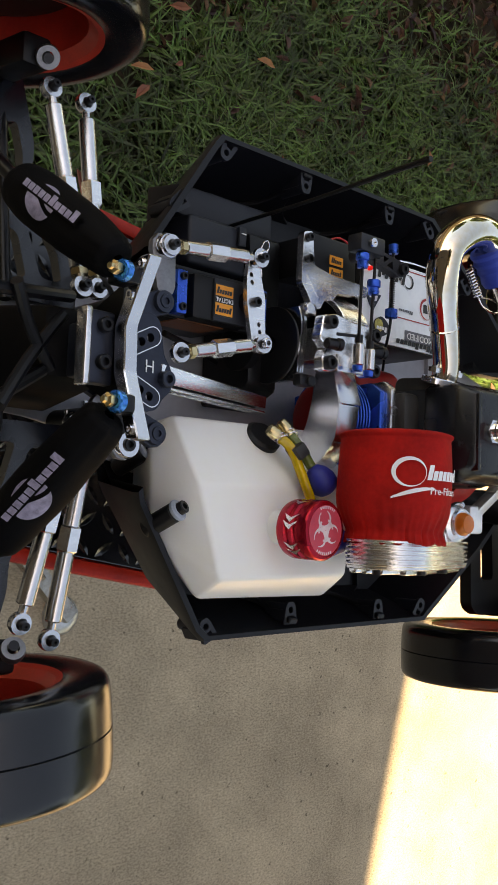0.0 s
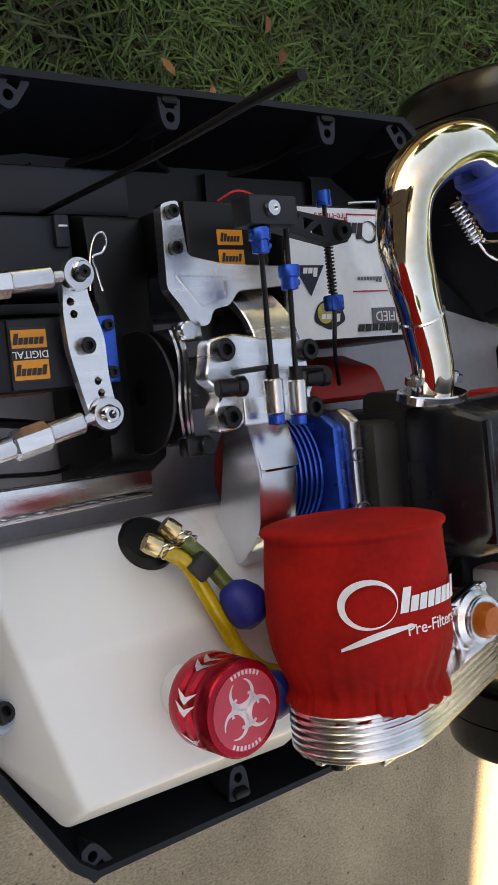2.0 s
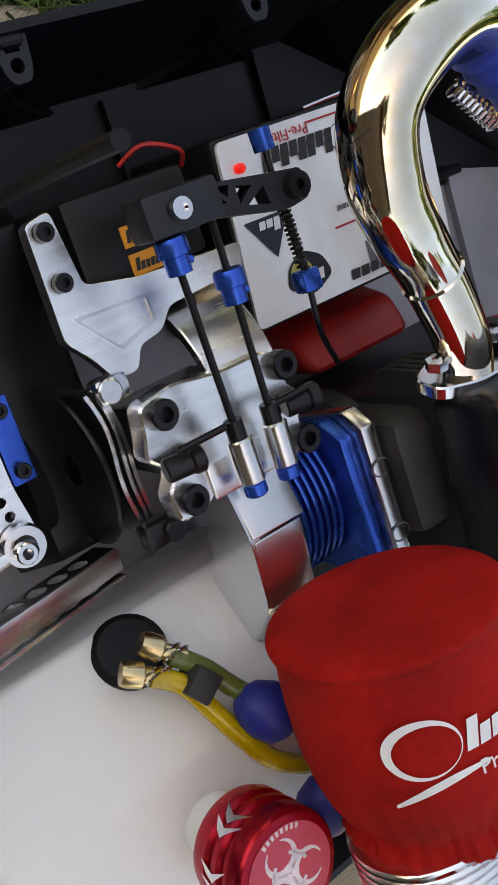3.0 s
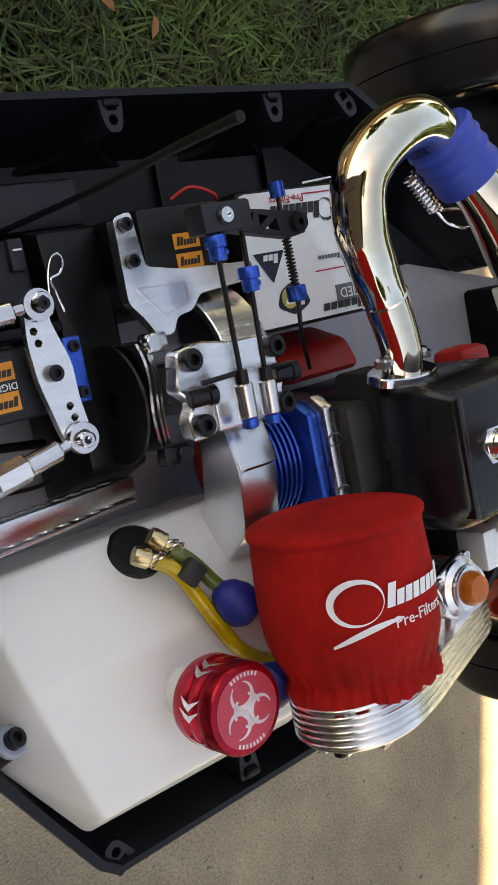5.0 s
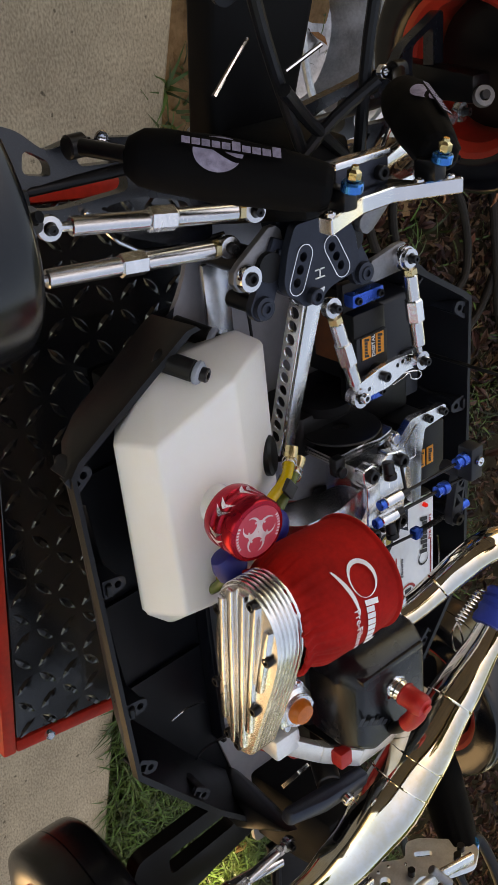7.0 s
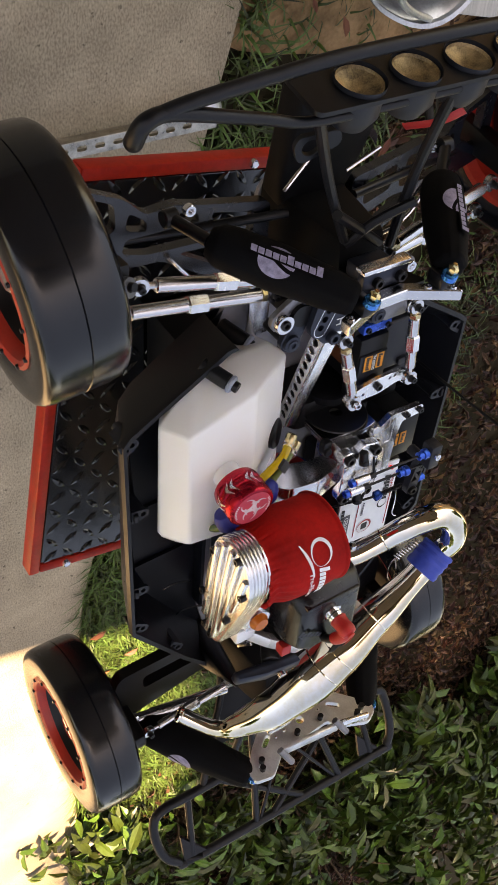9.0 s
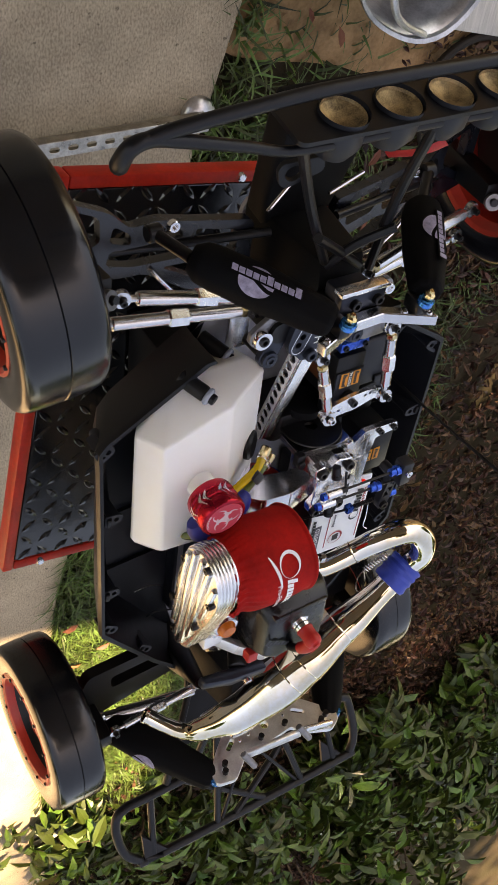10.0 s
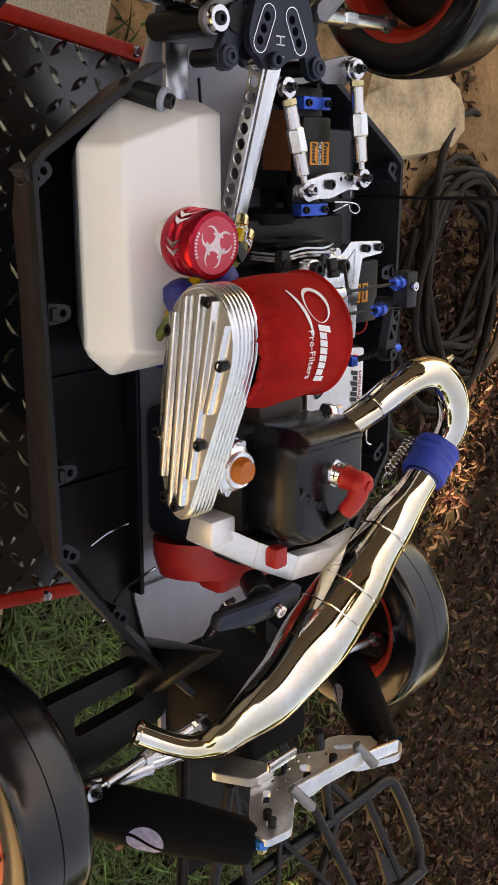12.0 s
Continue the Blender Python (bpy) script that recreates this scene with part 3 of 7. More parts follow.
# fuel tank
tank_pts = [(-0.128, -0.045, FLOOR), (-0.128, -0.09, FLOOR), (-0.105, -0.108, FLOOR), (0.0, -0.108, FLOOR), (0.012, -0.1, FLOOR), (0.012, -0.035, FLOOR), (-0.126, -0.032, FLOOR), (0.01, -0.03, FLOOR),
            (-0.144, -0.038, -0.016), (-0.136, -0.027, -0.004), (0.0, -0.025, -0.004), (0.014, -0.034, -0.006),
            (-0.144, -0.104, -0.012), (-0.115, -0.147, 0.003), (0.004, -0.147, 0.004), (0.02, -0.13, 0.006),
            (-0.132, -0.072, 0.022), (-0.115, -0.133, 0.026), (0.002, -0.13, 0.028), (0.012, -0.07, 0.026)]
tank = part("fuel_tank", hull(tank_pts, 0.0165, 8), M_TANK, buggy, "white translucent plastic fuel tank", 60)
CAP_D = Vector((0.05, -0.02, 1)).normalized()
CAP = Vector((-0.0617, -0.098, 0.041))
CR = 0.0198
cap_prof = [(0.012, -0.004), (CR - 0.001, -0.002), (CR, 0.001), (CR, 0.005), (CR - 0.0018, 0.0062), (CR - 0.0018, 0.0078), (CR, 0.009), (CR, 0.0115), (CR - 0.0018, 0.0127), (CR - 0.0018, 0.0143), (CR, 0.0155), (CR, 0.022), (CR - 0.001, 0.0235), (CR - 0.003, 0.024), (0, 0.024)]
part("filler_neck", lathe([(0.0125, -0.02), (0.012, -0.014), (0.012, -0.004), (0.012, 0.0), (0.0, 0.0)], CAP, CAP_D, 36), M_TANK, tank)
cap = part("filler_cap", lathe(cap_prof, CAP, CAP_D, 48), M_REDANO, tank, "red anodised filler cap with engraved rings")

# air filter
FC = Vector((-0.004, 0, 0.0755))
prof = [(0, 0.0748), (0.02, 0.0746), (0.034, 0.0736), (0.0368, 0.0728), (0.0384, 0.0722), (0.039, 0.0712), (0.0388, 0.07), (0.0376, 0.0692), (0.0374, 0.068), (0.0378, 0.06), (0.0382, 0.052), (0.0386, 0.044), (0.0388, 0.036), (0.0388, 0.03), (0.0386, 0.025), (0.038, 0.021), (0.0368, 0.017), (0.0352, 0.0135), (0.0338, 0.0105),
        (0.0326, 0.008), (0.0322, 0.006), (0.0328, 0.004), (0.0336, 0.002), (0.034, 0.0), (0.0334, -0.0012), (0.031, -0.0005), (0.0305, 0.004)]
bm = lathe(prof, FC + Vector((0, -0.104, 0)), Y, 144)
for v in bm.verts:
    p = v.co - FC
    a = math.atan2(p.z, p.x)
    s = max(0.0, min(1.0, (-0.074 - v.co.y) / 0.03))
    fold = abs(math.sin(a * 9.5 + 1.7 * math.sin(a * 4))) ** 0.6 - 0.6
    k = 1 + 0.075 * s * s * fold * (0.75 + 0.25 * math.sin(a * 7)) + 0.02 * s * math.sin(a * 41 + 2 * math.sin(a * 6)) + 0.014 * math.sin(a * 3 + v.co.y * 60) * min(1, max(0, (-0.035 - v.co.y) / 0.02)) + 0.006 * math.sin(a * 5 + 3 * math.sin(v.co.y * 80))
    if (p.x ** 2 + p.z ** 2) ** 0.5 > 0.025:
        v.co.x, v.co.z = FC.x + p.x * k, FC.z + p.z * k
    v.co.y += 0.0009 * s * math.sin(a * 13 + 1.5 * math.sin(5 * a)) * (1 if v.co.y < -0.09 else 0)
air_filter = part("air_filter", bm, M_REDCLOTH, buggy, "red cloth pre-filter cover over the air filter", 60)
part("neck", lathe([(0.0305, 0), (0.0305, 0.012), (0.029, 0.012), (0.029, 0)], FC + Vector((0, -0.1035, 0)), Y, 40), M_ALU, air_filter, "bright aluminium neck")

# finned intake plate on the left
out_xz = [(-0.043, 0.08), (-0.038, 0.0955), (-0.023, 0.1045), (-0.004, 0.105), (0.017, 0.0985), (0.097, 0.067), (0.1025, 0.0575), (0.097, 0.046), (0.06, 0.0395), (0.012, 0.0435), (-0.028, 0.0525), (-0.04, 0.0665)]
mid = Vector((0.02, 0.075))
PLACE = axes((0, -0.1195, 0), (1, 0, 0), (0, 0, 1))      # thickness runs to -y


def scaled2(k):
    return round2([tuple(mid + (Vector(p) - mid) * k) for p in out_xz], 0.008, 3)


intake = part("intake_plate", prism(scaled2(0.93), 0.016, Matrix.Translation((0, 0.016, 0)) @ PLACE), M_ALU, buggy, "bright finned aluminium intake manifold")
for i in range(6):
    part("fin", prism(scaled2(1.0), 0.0018, Matrix.Translation((0, 0.0165 - i * 0.0031, 0)) @ PLACE, bev=0.0004), M_ALU, intake)
face = part("cover", prism(scaled2(0.97), 0.003, PLACE, bev=0.0006), M_ALU, intake, "ribbed aluminium cover plate")
# five raised ribs that fan in towards the narrow end
for x0, z0, x1, z1 in ((-0.022, 0.0985, 0.03, 0.0845), (-0.034, 0.089, 0.072, 0.0695), (-0.037, 0.0785, 0.09, 0.061), (-0.035, 0.0675, 0.092, 0.0525), (-0.025, 0.058, 0.075, 0.0455)):
    part("rib", hull([(x, -0.124 + dy, z + dz) for x, z in ((x0, z0), (x1, z1)) for dy, dz in ((0.002, -0.0034), (0.002, 0.0034), (-0.0016, -0.0022), (-0.0016, 0.0022))], 0.0006), M_ALU, intake)
for x, z in ((-0.033, 0.0865), (0.001, 0.0955), (0.05, 0.0775), (0.092, 0.057), (0.088, 0.0475), (0.049, 0.0415), (-0.014, 0.0535)):
    screw((x, -0.1225, z), -Y, 0.0034, intake)

# engine
engine = part("engine", merge(box((0.108, -0.025, 0.0), (0.096, 0.07, 0.1), 0.008), box((0.095, -0.014, 0.03), (0.07, 0.05, 0.05), 0.004)), M_GREYPL, buggy, "dark grey petrol engine block")
sh = [(0.054, -0.05), (0.056, 0.012), (0.126, 0.014), (0.134, -0.044), (0.122, -0.06), (0.064, -0.06)]
shroud = part("shroud", hull([(x, y, 0.052) for x, y in sh] + [(0.095 + (x - 0.095) * 1.0, -0.025 + (y + 0.025) * 1.0, 0.082) for x, y in sh] + [(0.095 + (x - 0.095) * 0.84, -0.025 + (y + 0.025) * 0.84, 0.0965) for x, y in sh], 0.004, 3), M_COWL, engine, "black pebbled engine cowl")
part("shroud_rib", hull([(x, y, z) for x in (0.062, 0.066) for y in (-0.052, 0.004) for z in (0.08, 0.0975)], 0.001), M_COWL, engine)
PLUG = Vector((0.085, -0.022, 0.09))
plug = part("spark_plug", merge(lathe([(0.0095, 0), (0.0095, 0.007), (0.008, 0.0075), (0.0, 0.0075)], PLUG, Zv, 6), lathe([(0.0072, 0.007), (0.0078, 0.0085), (0.0072, 0.01), (0.0076, 0.0115), (0.007, 0.013), (0.006, 0.016), (0.0, 0.016)], PLUG, Zv, 22)), M_STEEL, engine, "steel spark plug")
BOOT_D = Vector((0.16, 0.06, 1)).normalized()
boot = merge(lathe([(0.0, 0.0), (0.0076, 0.0), (0.0082, 0.0012), (0.0076, 0.0028), (0.0074, 0.009), (0.0079, 0.0105), (0.0079, 0.0145), (0.0066, 0.0175), (0.003, 0.0188), (0.0, 0.019)], (0.0855, -0.0218, 0.1035), BOOT_D, 24),
             tube([(0.0875, -0.0212, 0.1155), (0.094, -0.0222, 0.1155), (0.101, -0.0238, 0.1125), (0.107, -0.0252, 0.108)], [0.0066, 0.0064, 0.006, 0.0056], 16, 5),
             lathe([(0.0, 0.0), (0.0035, 0.0), (0.0035, 0.001), (0.0, 0.0016)], (0.088, -0.0208, 0.1225), BOOT_D, 14))
part("plug_boot", boot, M_REDRUB, engine, "red rubber plug boot")
part("plug_lead", tube([(0.105, -0.0248, 0.1095), (0.112, -0.0262, 0.1035), (0.119, -0.026, 0.095), (0.123, -0.022, 0.085)], 0.0042, 12, 5), M_PLASTIC2, engine, "black plug lead")

# carburettor
carb = part("carburettor", merge(box((0.07, -0.092, 0.05), (0.03, 0.026, 0.036), 0.003), lathe([(0.014, 0), (0.014, 0.008), (0.011, 0.01), (0.011, 0.013)], (0.072, -0.09, 0.066), Zv, 24)), M_ALU, buggy, "silver carburettor")
part("carb_plate", prism(round2([(-0.014, -0.014), (0.014, -0.014), (0.014, 0.014), (-0.014, 0.014)], 0.006), 0.004, Matrix.Translation((0.072, -0.09, 0.068)) @ Matrix.Rotation(0.35, 4, "Z"), bev=0.0006), M_STEEL, carb, "polished carburettor cover")
for k in range(4):
    q = 0.35 + math.pi / 4 + math.pi / 2 * k
    screw((0.072 + 0.0155 * math.cos(q), -0.09 + 0.0155 * math.sin(q), 0.0715), Zv, 0.0024, carb, M_STEEL)
part("primer_ring", lathe([(0.0085, 0), (0.0112, 0), (0.0112, 0.003), (0.0085, 0.0035)], (0.072, -0.09, 0.0745), Zv, 28), M_ALU, carb)
part("idle_screw", cyl((0.088, -0.1, 0.06), (0.094, -0.112, 0.062), 0.0024), M_STEEL, carb)
part("choke_lever", box((0.058, -0.106, 0.062), (0.016, 0.003, 0.006), 0.001), M_STEEL, carb)
part("primer", lathe([(0.0085, 0), (0.0085, 0.003), (0.0065, 0.007), (0, 0.0082)], (0.072, -0.09, 0.077), Zv, 24), mat("orange_primer", (0.55, 0.13, 0.02), 0.25), carb, "orange primer bulb")

# exhaust: header, silicone coupler, chamber and stinger
hp = [(0.0725, 0.017, 0.058), (0.07, 0.03, 0.062), (0.0605, 0.054, 0.0665), (0.0475, 0.074, 0.0735), (0.0405, 0.09, 0.0785), (0.0425, 0.1085, 0.082), (0.058, 0.1225, 0.086), (0.082, 0.128, 0.086), (0.104, 0.1205, 0.08)]
exhaust = part("exhaust_pipe", tube(hp, [0.0098, 0.01, 0.0106, 0.0116, 0.0121, 0.0124, 0.0125, 0.012, 0.011], 28, 6), M_CHROME, buggy, "polished chrome tuned exhaust pipe", 60)
cp = [(0.1045, 0.1195, 0.0785), (0.125, 0.0935, 0.0805), (0.151, 0.05, 0.084), (0.18, 0.01, 0.085), (0.205, -0.018, 0.083), (0.235, -0.055, 0.078), (0.258, -0.088, 0.066), (0.266, -0.103, 0.056), (0.264, -0.117, 0.042), (0.255, -0.133, 0.026)]
part("chamber", tube(cp, [0.0115, 0.0128, 0.0178, 0.0232, 0.0245, 0.0192, 0.0118, 0.0082, 0.0078, 0.0078], 32, 5, cap=False), M_CHROME, exhaust, "welded chrome expansion chamber", 60)
cd = (Vector(cp[1]) - Vector(cp[0])).normalized()
c0 = Vector(cp[0]) - cd * 0.006
part("coupler", lathe([(0.0125, 0), (0.0168, 0.0005), (0.0178, 0.003), (0.0164, 0.0065), (0.0178, 0.0095), (0.0165, 0.013), (0.0178, 0.0165), (0.0165, 0.02), (0.0178, 0.025), (0.0168, 0.029), (0.013, 0.0295)], c0, cd, 32), M_BLUESIL, exhaust, "blue silicone coupler")
part("flange", prism(round2([(-0.02, -0.006), (-0.006, -0.0125), (0.006, -0.0125), (0.02, -0.006), (0.02, 0.006), (0.006, 0.0125), (-0.006, 0.0125), (-0.02, 0.006)], 0.004), 0.005, axes((0.0725, 0.0185, 0.0585), (1, 0, 0), (0, -0.3, 0.95)), bev=0.0006), M_STEEL, exhaust, "bright steel exhaust flange")
part("pipe_joint", lathe([(0.0106, -0.0008), (0.0114, 0), (0.0106, 0.0008)], (0.0602, 0.0545, 0.0667), (-0.5, 0.82, 0.25), 28), M_CHROME, exhaust)


# ---- the buggy's front ----
CY = -0.003      # its centre line


def link(p, q, r=0.0052, parent=None, nut=0.5, name="turnbuckle", gold=True):
    """A turnbuckle: round rod with a hexagon, a jam nut, and an eye at both ends."""
    p, q = Vector(p), Vector(q)
    d = (q - p).normalized()
    L = (q - p).length
    a, b = p + d * 0.011, q - d * 0.011
    ob = part(name, merge(cyl(a, b, r, seg=16, ch=0.0008), cyl(p + d * 0.004, q - d * 0.004, r * 0.5, seg=10)), M_SATIN, parent or buggy, "satin aluminium turnbuckle rod")
    m = a.lerp(b, nut)
    part("hexagon", lathe([(r * 1.0, -0.0085), (r * 1.32, -0.007), (r * 1.32, 0.007), (r * 1.0, 0.0085)], m, d, 6), M_ALU, ob)
    part("jam_nut", lathe([(r * 0.5, -0.0018), (r * 1.05, -0.0018), (r * 1.05, 0.0018), (r * 0.5, 0.0018)], a - d * 0.002, d, 6), M_BRASS if gold else M_SATIN, ob)
    for c in (p, q):
        up = (Zv - d * d.z).normalized()
        eye = lathe([(0.0036, -0.0026), (0.0064, -0.0026), (0.007, 0), (0.0064, 0.0026), (0.0036, 0.0028), (0.0036, -0.0028)], c, up, 22)
        part("rod_end", eye, M_SATIN, ob)
        ball = lathe([(0.0017, -0.0042), (0.0028, -0.0042), (0.0038, -0.002), (0.004, 0), (0.0038, 0.002), (0.0028, 0.0042), (0.0017, 0.0042), (0.0017, -0.0042)], c, up, 16)
        part("pivot_ball", merge(ball, lathe([(0.0, 0.0062), (0.0011, 0.0062), (0.0011, 0.0078), (0.0026, 0.0078), (0.0028, 0.004)], c, up, 12)), M_DKSTEEL, ob)
    return ob


# gearbox and bulkhead, lower arms
bulk = part("front_bulkhead", merge(hull([(-0.262, sy * 0.03, FLOOR) for sy in (-1, 1)] + [(-0.2, sy * 0.03, FLOOR) for sy in (-1, 1)] + [(-0.255, sy * 0.02, 0.03) for sy in (-1, 1)] + [(-0.215, sy * 0.02, 0.035) for sy in (-1, 1)], 0.004),
                               hull([(-0.365, sy * 0.045, -0.02) for sy in (-1, 1)] + [(-0.255, sy * 0.03, FLOOR) for sy in (-1, 1)] + [(-0.36, sy * 0.04, 0.0) for sy in (-1, 1)] + [(-0.25, sy * 0.03, -0.03) for sy in (-1, 1)], 0.004)), M_MATTE, buggy, "black plastic front bulkhead and skid")
for sy in (-1, 1):
    o2 = round2([(-0.301, 0.19), (-0.29, 0.164), (-0.283, 0.146), (-0.269, 0.132), (-0.273, 0.112), (-0.269, 0.09), (-0.262, 0.037), (-0.2, 0.037), (-0.203, 0.065), (-0.214, 0.092), (-0.231, 0.12), (-0.23, 0.14), (-0.24, 0.19)], 0.006)
    h2 = [round2(q, 0.0045)[::-1] for q in ([(-0.291, 0.178), (-0.281, 0.154), (-0.262, 0.153), (-0.25, 0.178)], [(-0.273, 0.144), (-0.264, 0.131), (-0.256, 0.131), (-0.26, 0.147)],
                                           [(-0.267, 0.116), (-0.264, 0.094), (-0.256, 0.092), (-0.258, 0.115)], [(-0.2535, 0.146), (-0.2495, 0.088), (-0.24, 0.088), (-0.238, 0.13), (-0.242, 0.15)],
                                           [(-0.262, 0.084), (-0.256, 0.05), (-0.236, 0.05), (-0.242, 0.078)], [(-0.234, 0.108), (-0.235, 0.082), (-0.226, 0.052), (-0.211, 0.052), (-0.214, 0.07)])]
    arm = prism([(u, sy * v + CY) for u, v in o2], 0.009, Matrix.Translation((0, 0, -0.036)), [[(u, sy * v + CY) for u, v in h] for h in h2])
    for v in arm.verts:
        v.co.z -= max(0, abs(v.co.y) - 0.05) * 0.12
    ob = part("lower_arm", arm, M_ARM, buggy, "dark anodised front suspension arm")
    screw((-0.272, sy * 0.108, -0.028), Zv, 0.0045, ob, M_STEEL)
    part("drive_link", cyl((-0.253, sy * 0.03, -0.02), (-0.25, sy * 0.19, -0.05), 0.0035), M_DKSTEEL, buggy)
    part("sway_bar", tube([(-0.2, sy * 0.03, -0.03), (-0.205, sy * 0.09, -0.03), (-0.235, sy * 0.12, -0.032)], 0.0016, 8, 3), M_STEEL, buggy)
    # upright with its silver carrier
    up = part("upright", hull([(-0.268, sy * 0.178, -0.085), (-0.242, sy * 0.178, -0.085), (-0.262, sy * 0.166, 0.0), (-0.243, sy * 0.166, 0.0), (-0.262, sy * 0.186, 0.0), (-0.243, sy * 0.186, 0.0), (-0.268, sy * 0.192, -0.085), (-0.242, sy * 0.192, -0.085)], 0.003), M_PLASTIC2, buggy, "black steering upright")
    part("carrier", lathe([(0.0035, -0.0035), (0.0068, -0.0035), (0.0074, 0), (0.0068, 0.0035), (0.0035, 0.0035), (0.0035, -0.0035)], (-0.248, sy * 0.172, 0.004), (-0.35, -sy * 0.5, 0.8), 20), M_GALVDARK, up, "silver ball carrier")
    part("carrier_bolt", cyl((-0.2465, sy * 0.174, -0.004), (-0.2505, sy * 0.1685, 0.0095), 0.003), M_DKSTEEL, up)
    link((-0.2245, sy * 0.04 + CY, 0.017), (-0.24, sy * 0.158, -0.004), 0.0053, None, 0.47)
    link((-0.202, sy * 0.046 + CY, -0.001), (-0.212, -0.17, -0.017) if sy < 0 else (-0.207, 0.163, -0.017), 0.0053, None, 0.5)

# shocks in cloth sleeves
def shock(top, low, r, front, logo=True):
    top, low = Vector(top), Vector(low)
    d = (low - top).normalized()
    L = (low - top).length
    prof = [(r * 0.2, -0.001), (r * 0.6, 0.0), (r * 0.74, L * 0.03), (r * 0.8, L * 0.08), (r * 0.9, L * 0.2), (r, L * 0.42), (r * 1.03, L * 0.6), (r, L * 0.82), (r * 0.9, L * 0.93), (r * 0.6, L)]
    fine = []
    for (a, h), (b, k) in zip(prof, prof[1:]):
        fine += [(a + (b - a) * t / 4, h + (k - h) * t / 4) for t in range(4)]
    bm = lathe(fine + [prof[-1], (0, L)], (0, 0, 0), (0, 0, 1), 36)
    for v in bm.verts:
        a, s = math.atan2(v.co.y, v.co.x), 1 - v.co.z / L
        k = 1 + 0.07 * s ** 4 * math.sin(9 * a + 2 * math.sin(3 * a)) + 0.025 * math.sin(2 * a + v.co.z * 90) * math.sin(v.co.z * 70)
        v.co.x *= k
        v.co.y *= k
    ob = part("shock_absorber", moved(bm, axis_matrix(top, d)), M_SOCK, buggy, "shock absorber in a black cloth sleeve", 70)
    return ob, top, d, L


def on_sleeve(bm, top, d, L, r, u_dir, along0, lift=0.0006):
    """Wraps flat artwork (u along the sleeve, v round it) on a sleeve, facing u_dir."""
    side = (Vector(u_dir) - d * Vector(u_dir).dot(d)).normalized()
    tang = d.cross(side)
    for v in bm.verts:
        u, w, z = v.co
        a = w / r
        v.co = top + d * (along0 + u) + (side * math.cos(a) + tang * math.sin(a)) * (r * 1.035 + lift + z)
    return bm


def swirl(R, n=24, gap=0.25):
    """A disc with a slanting swoosh cut out of it, as two pieces."""
    bm = bmesh.new()
    for s in (-1, 1):
        inner = [(R * (-0.75 + 1.5 * i / n) , R * (0.1 * s + 0.28 * math.sin((-0.75 + 1.5 * i / n) * 1.6) )) for i in range(n + 1)]
        a0 = math.atan2(inner[0][1], inner[0][0])
        a1 = math.atan2(inner[-1][1], inner[-1][0])
        if s > 0:
            arc = [(R * math.cos(a1 + (a0 + 2 * math.pi - a1) % (2 * math.pi) * i / n), R * 0.8 * math.sin(a1 + (a0 + 2 * math.pi - a1) % (2 * math.pi) * i / n)) for i in range(n + 1)]
        else:
            arc = [(R * math.cos(a1 - (a1 - a0) % (2 * math.pi) * i / n), R * 0.8 * math.sin(a1 - (a1 - a0) % (2 * math.pi) * i / n)) for i in range(n + 1)]
        lo = inner
        up_ = arc[::-1]
        row = [[bm.verts.new((lo[i][0] + (up_[i][0] - lo[i][0]) * j / 4, lo[i][1] + (up_[i][1] - lo[i][1]) * j / 4, 0)) for i in range(n + 1)] for j in range(5)]
        for j in range(4):
            for i in range(n):
                bm.faces.new((row[j][i], row[j][i + 1], row[j + 1][i + 1], row[j + 1][i]))
    return bm


def bars(total, h, n, seed=3):
    """Unreadable lettering: a row of plain slanting bars."""
    rng = random.Random(seed)
    bm = bmesh.new()
    w = total / n
    for i in range(n):
        x, up = -total / 2 + i * w, h * (1.0 if i == 0 else rng.choice((0.62, 0.64, 0.64, 0.9)))
        bm.faces.new([bm.verts.new((u + 0.22 * v, v, 0)) for u, v in ((x, -h / 2), (x + w * 0.84, -h / 2), (x + w * 0.84, -h / 2 + up), (x, -h / 2 + up))])
    return bm


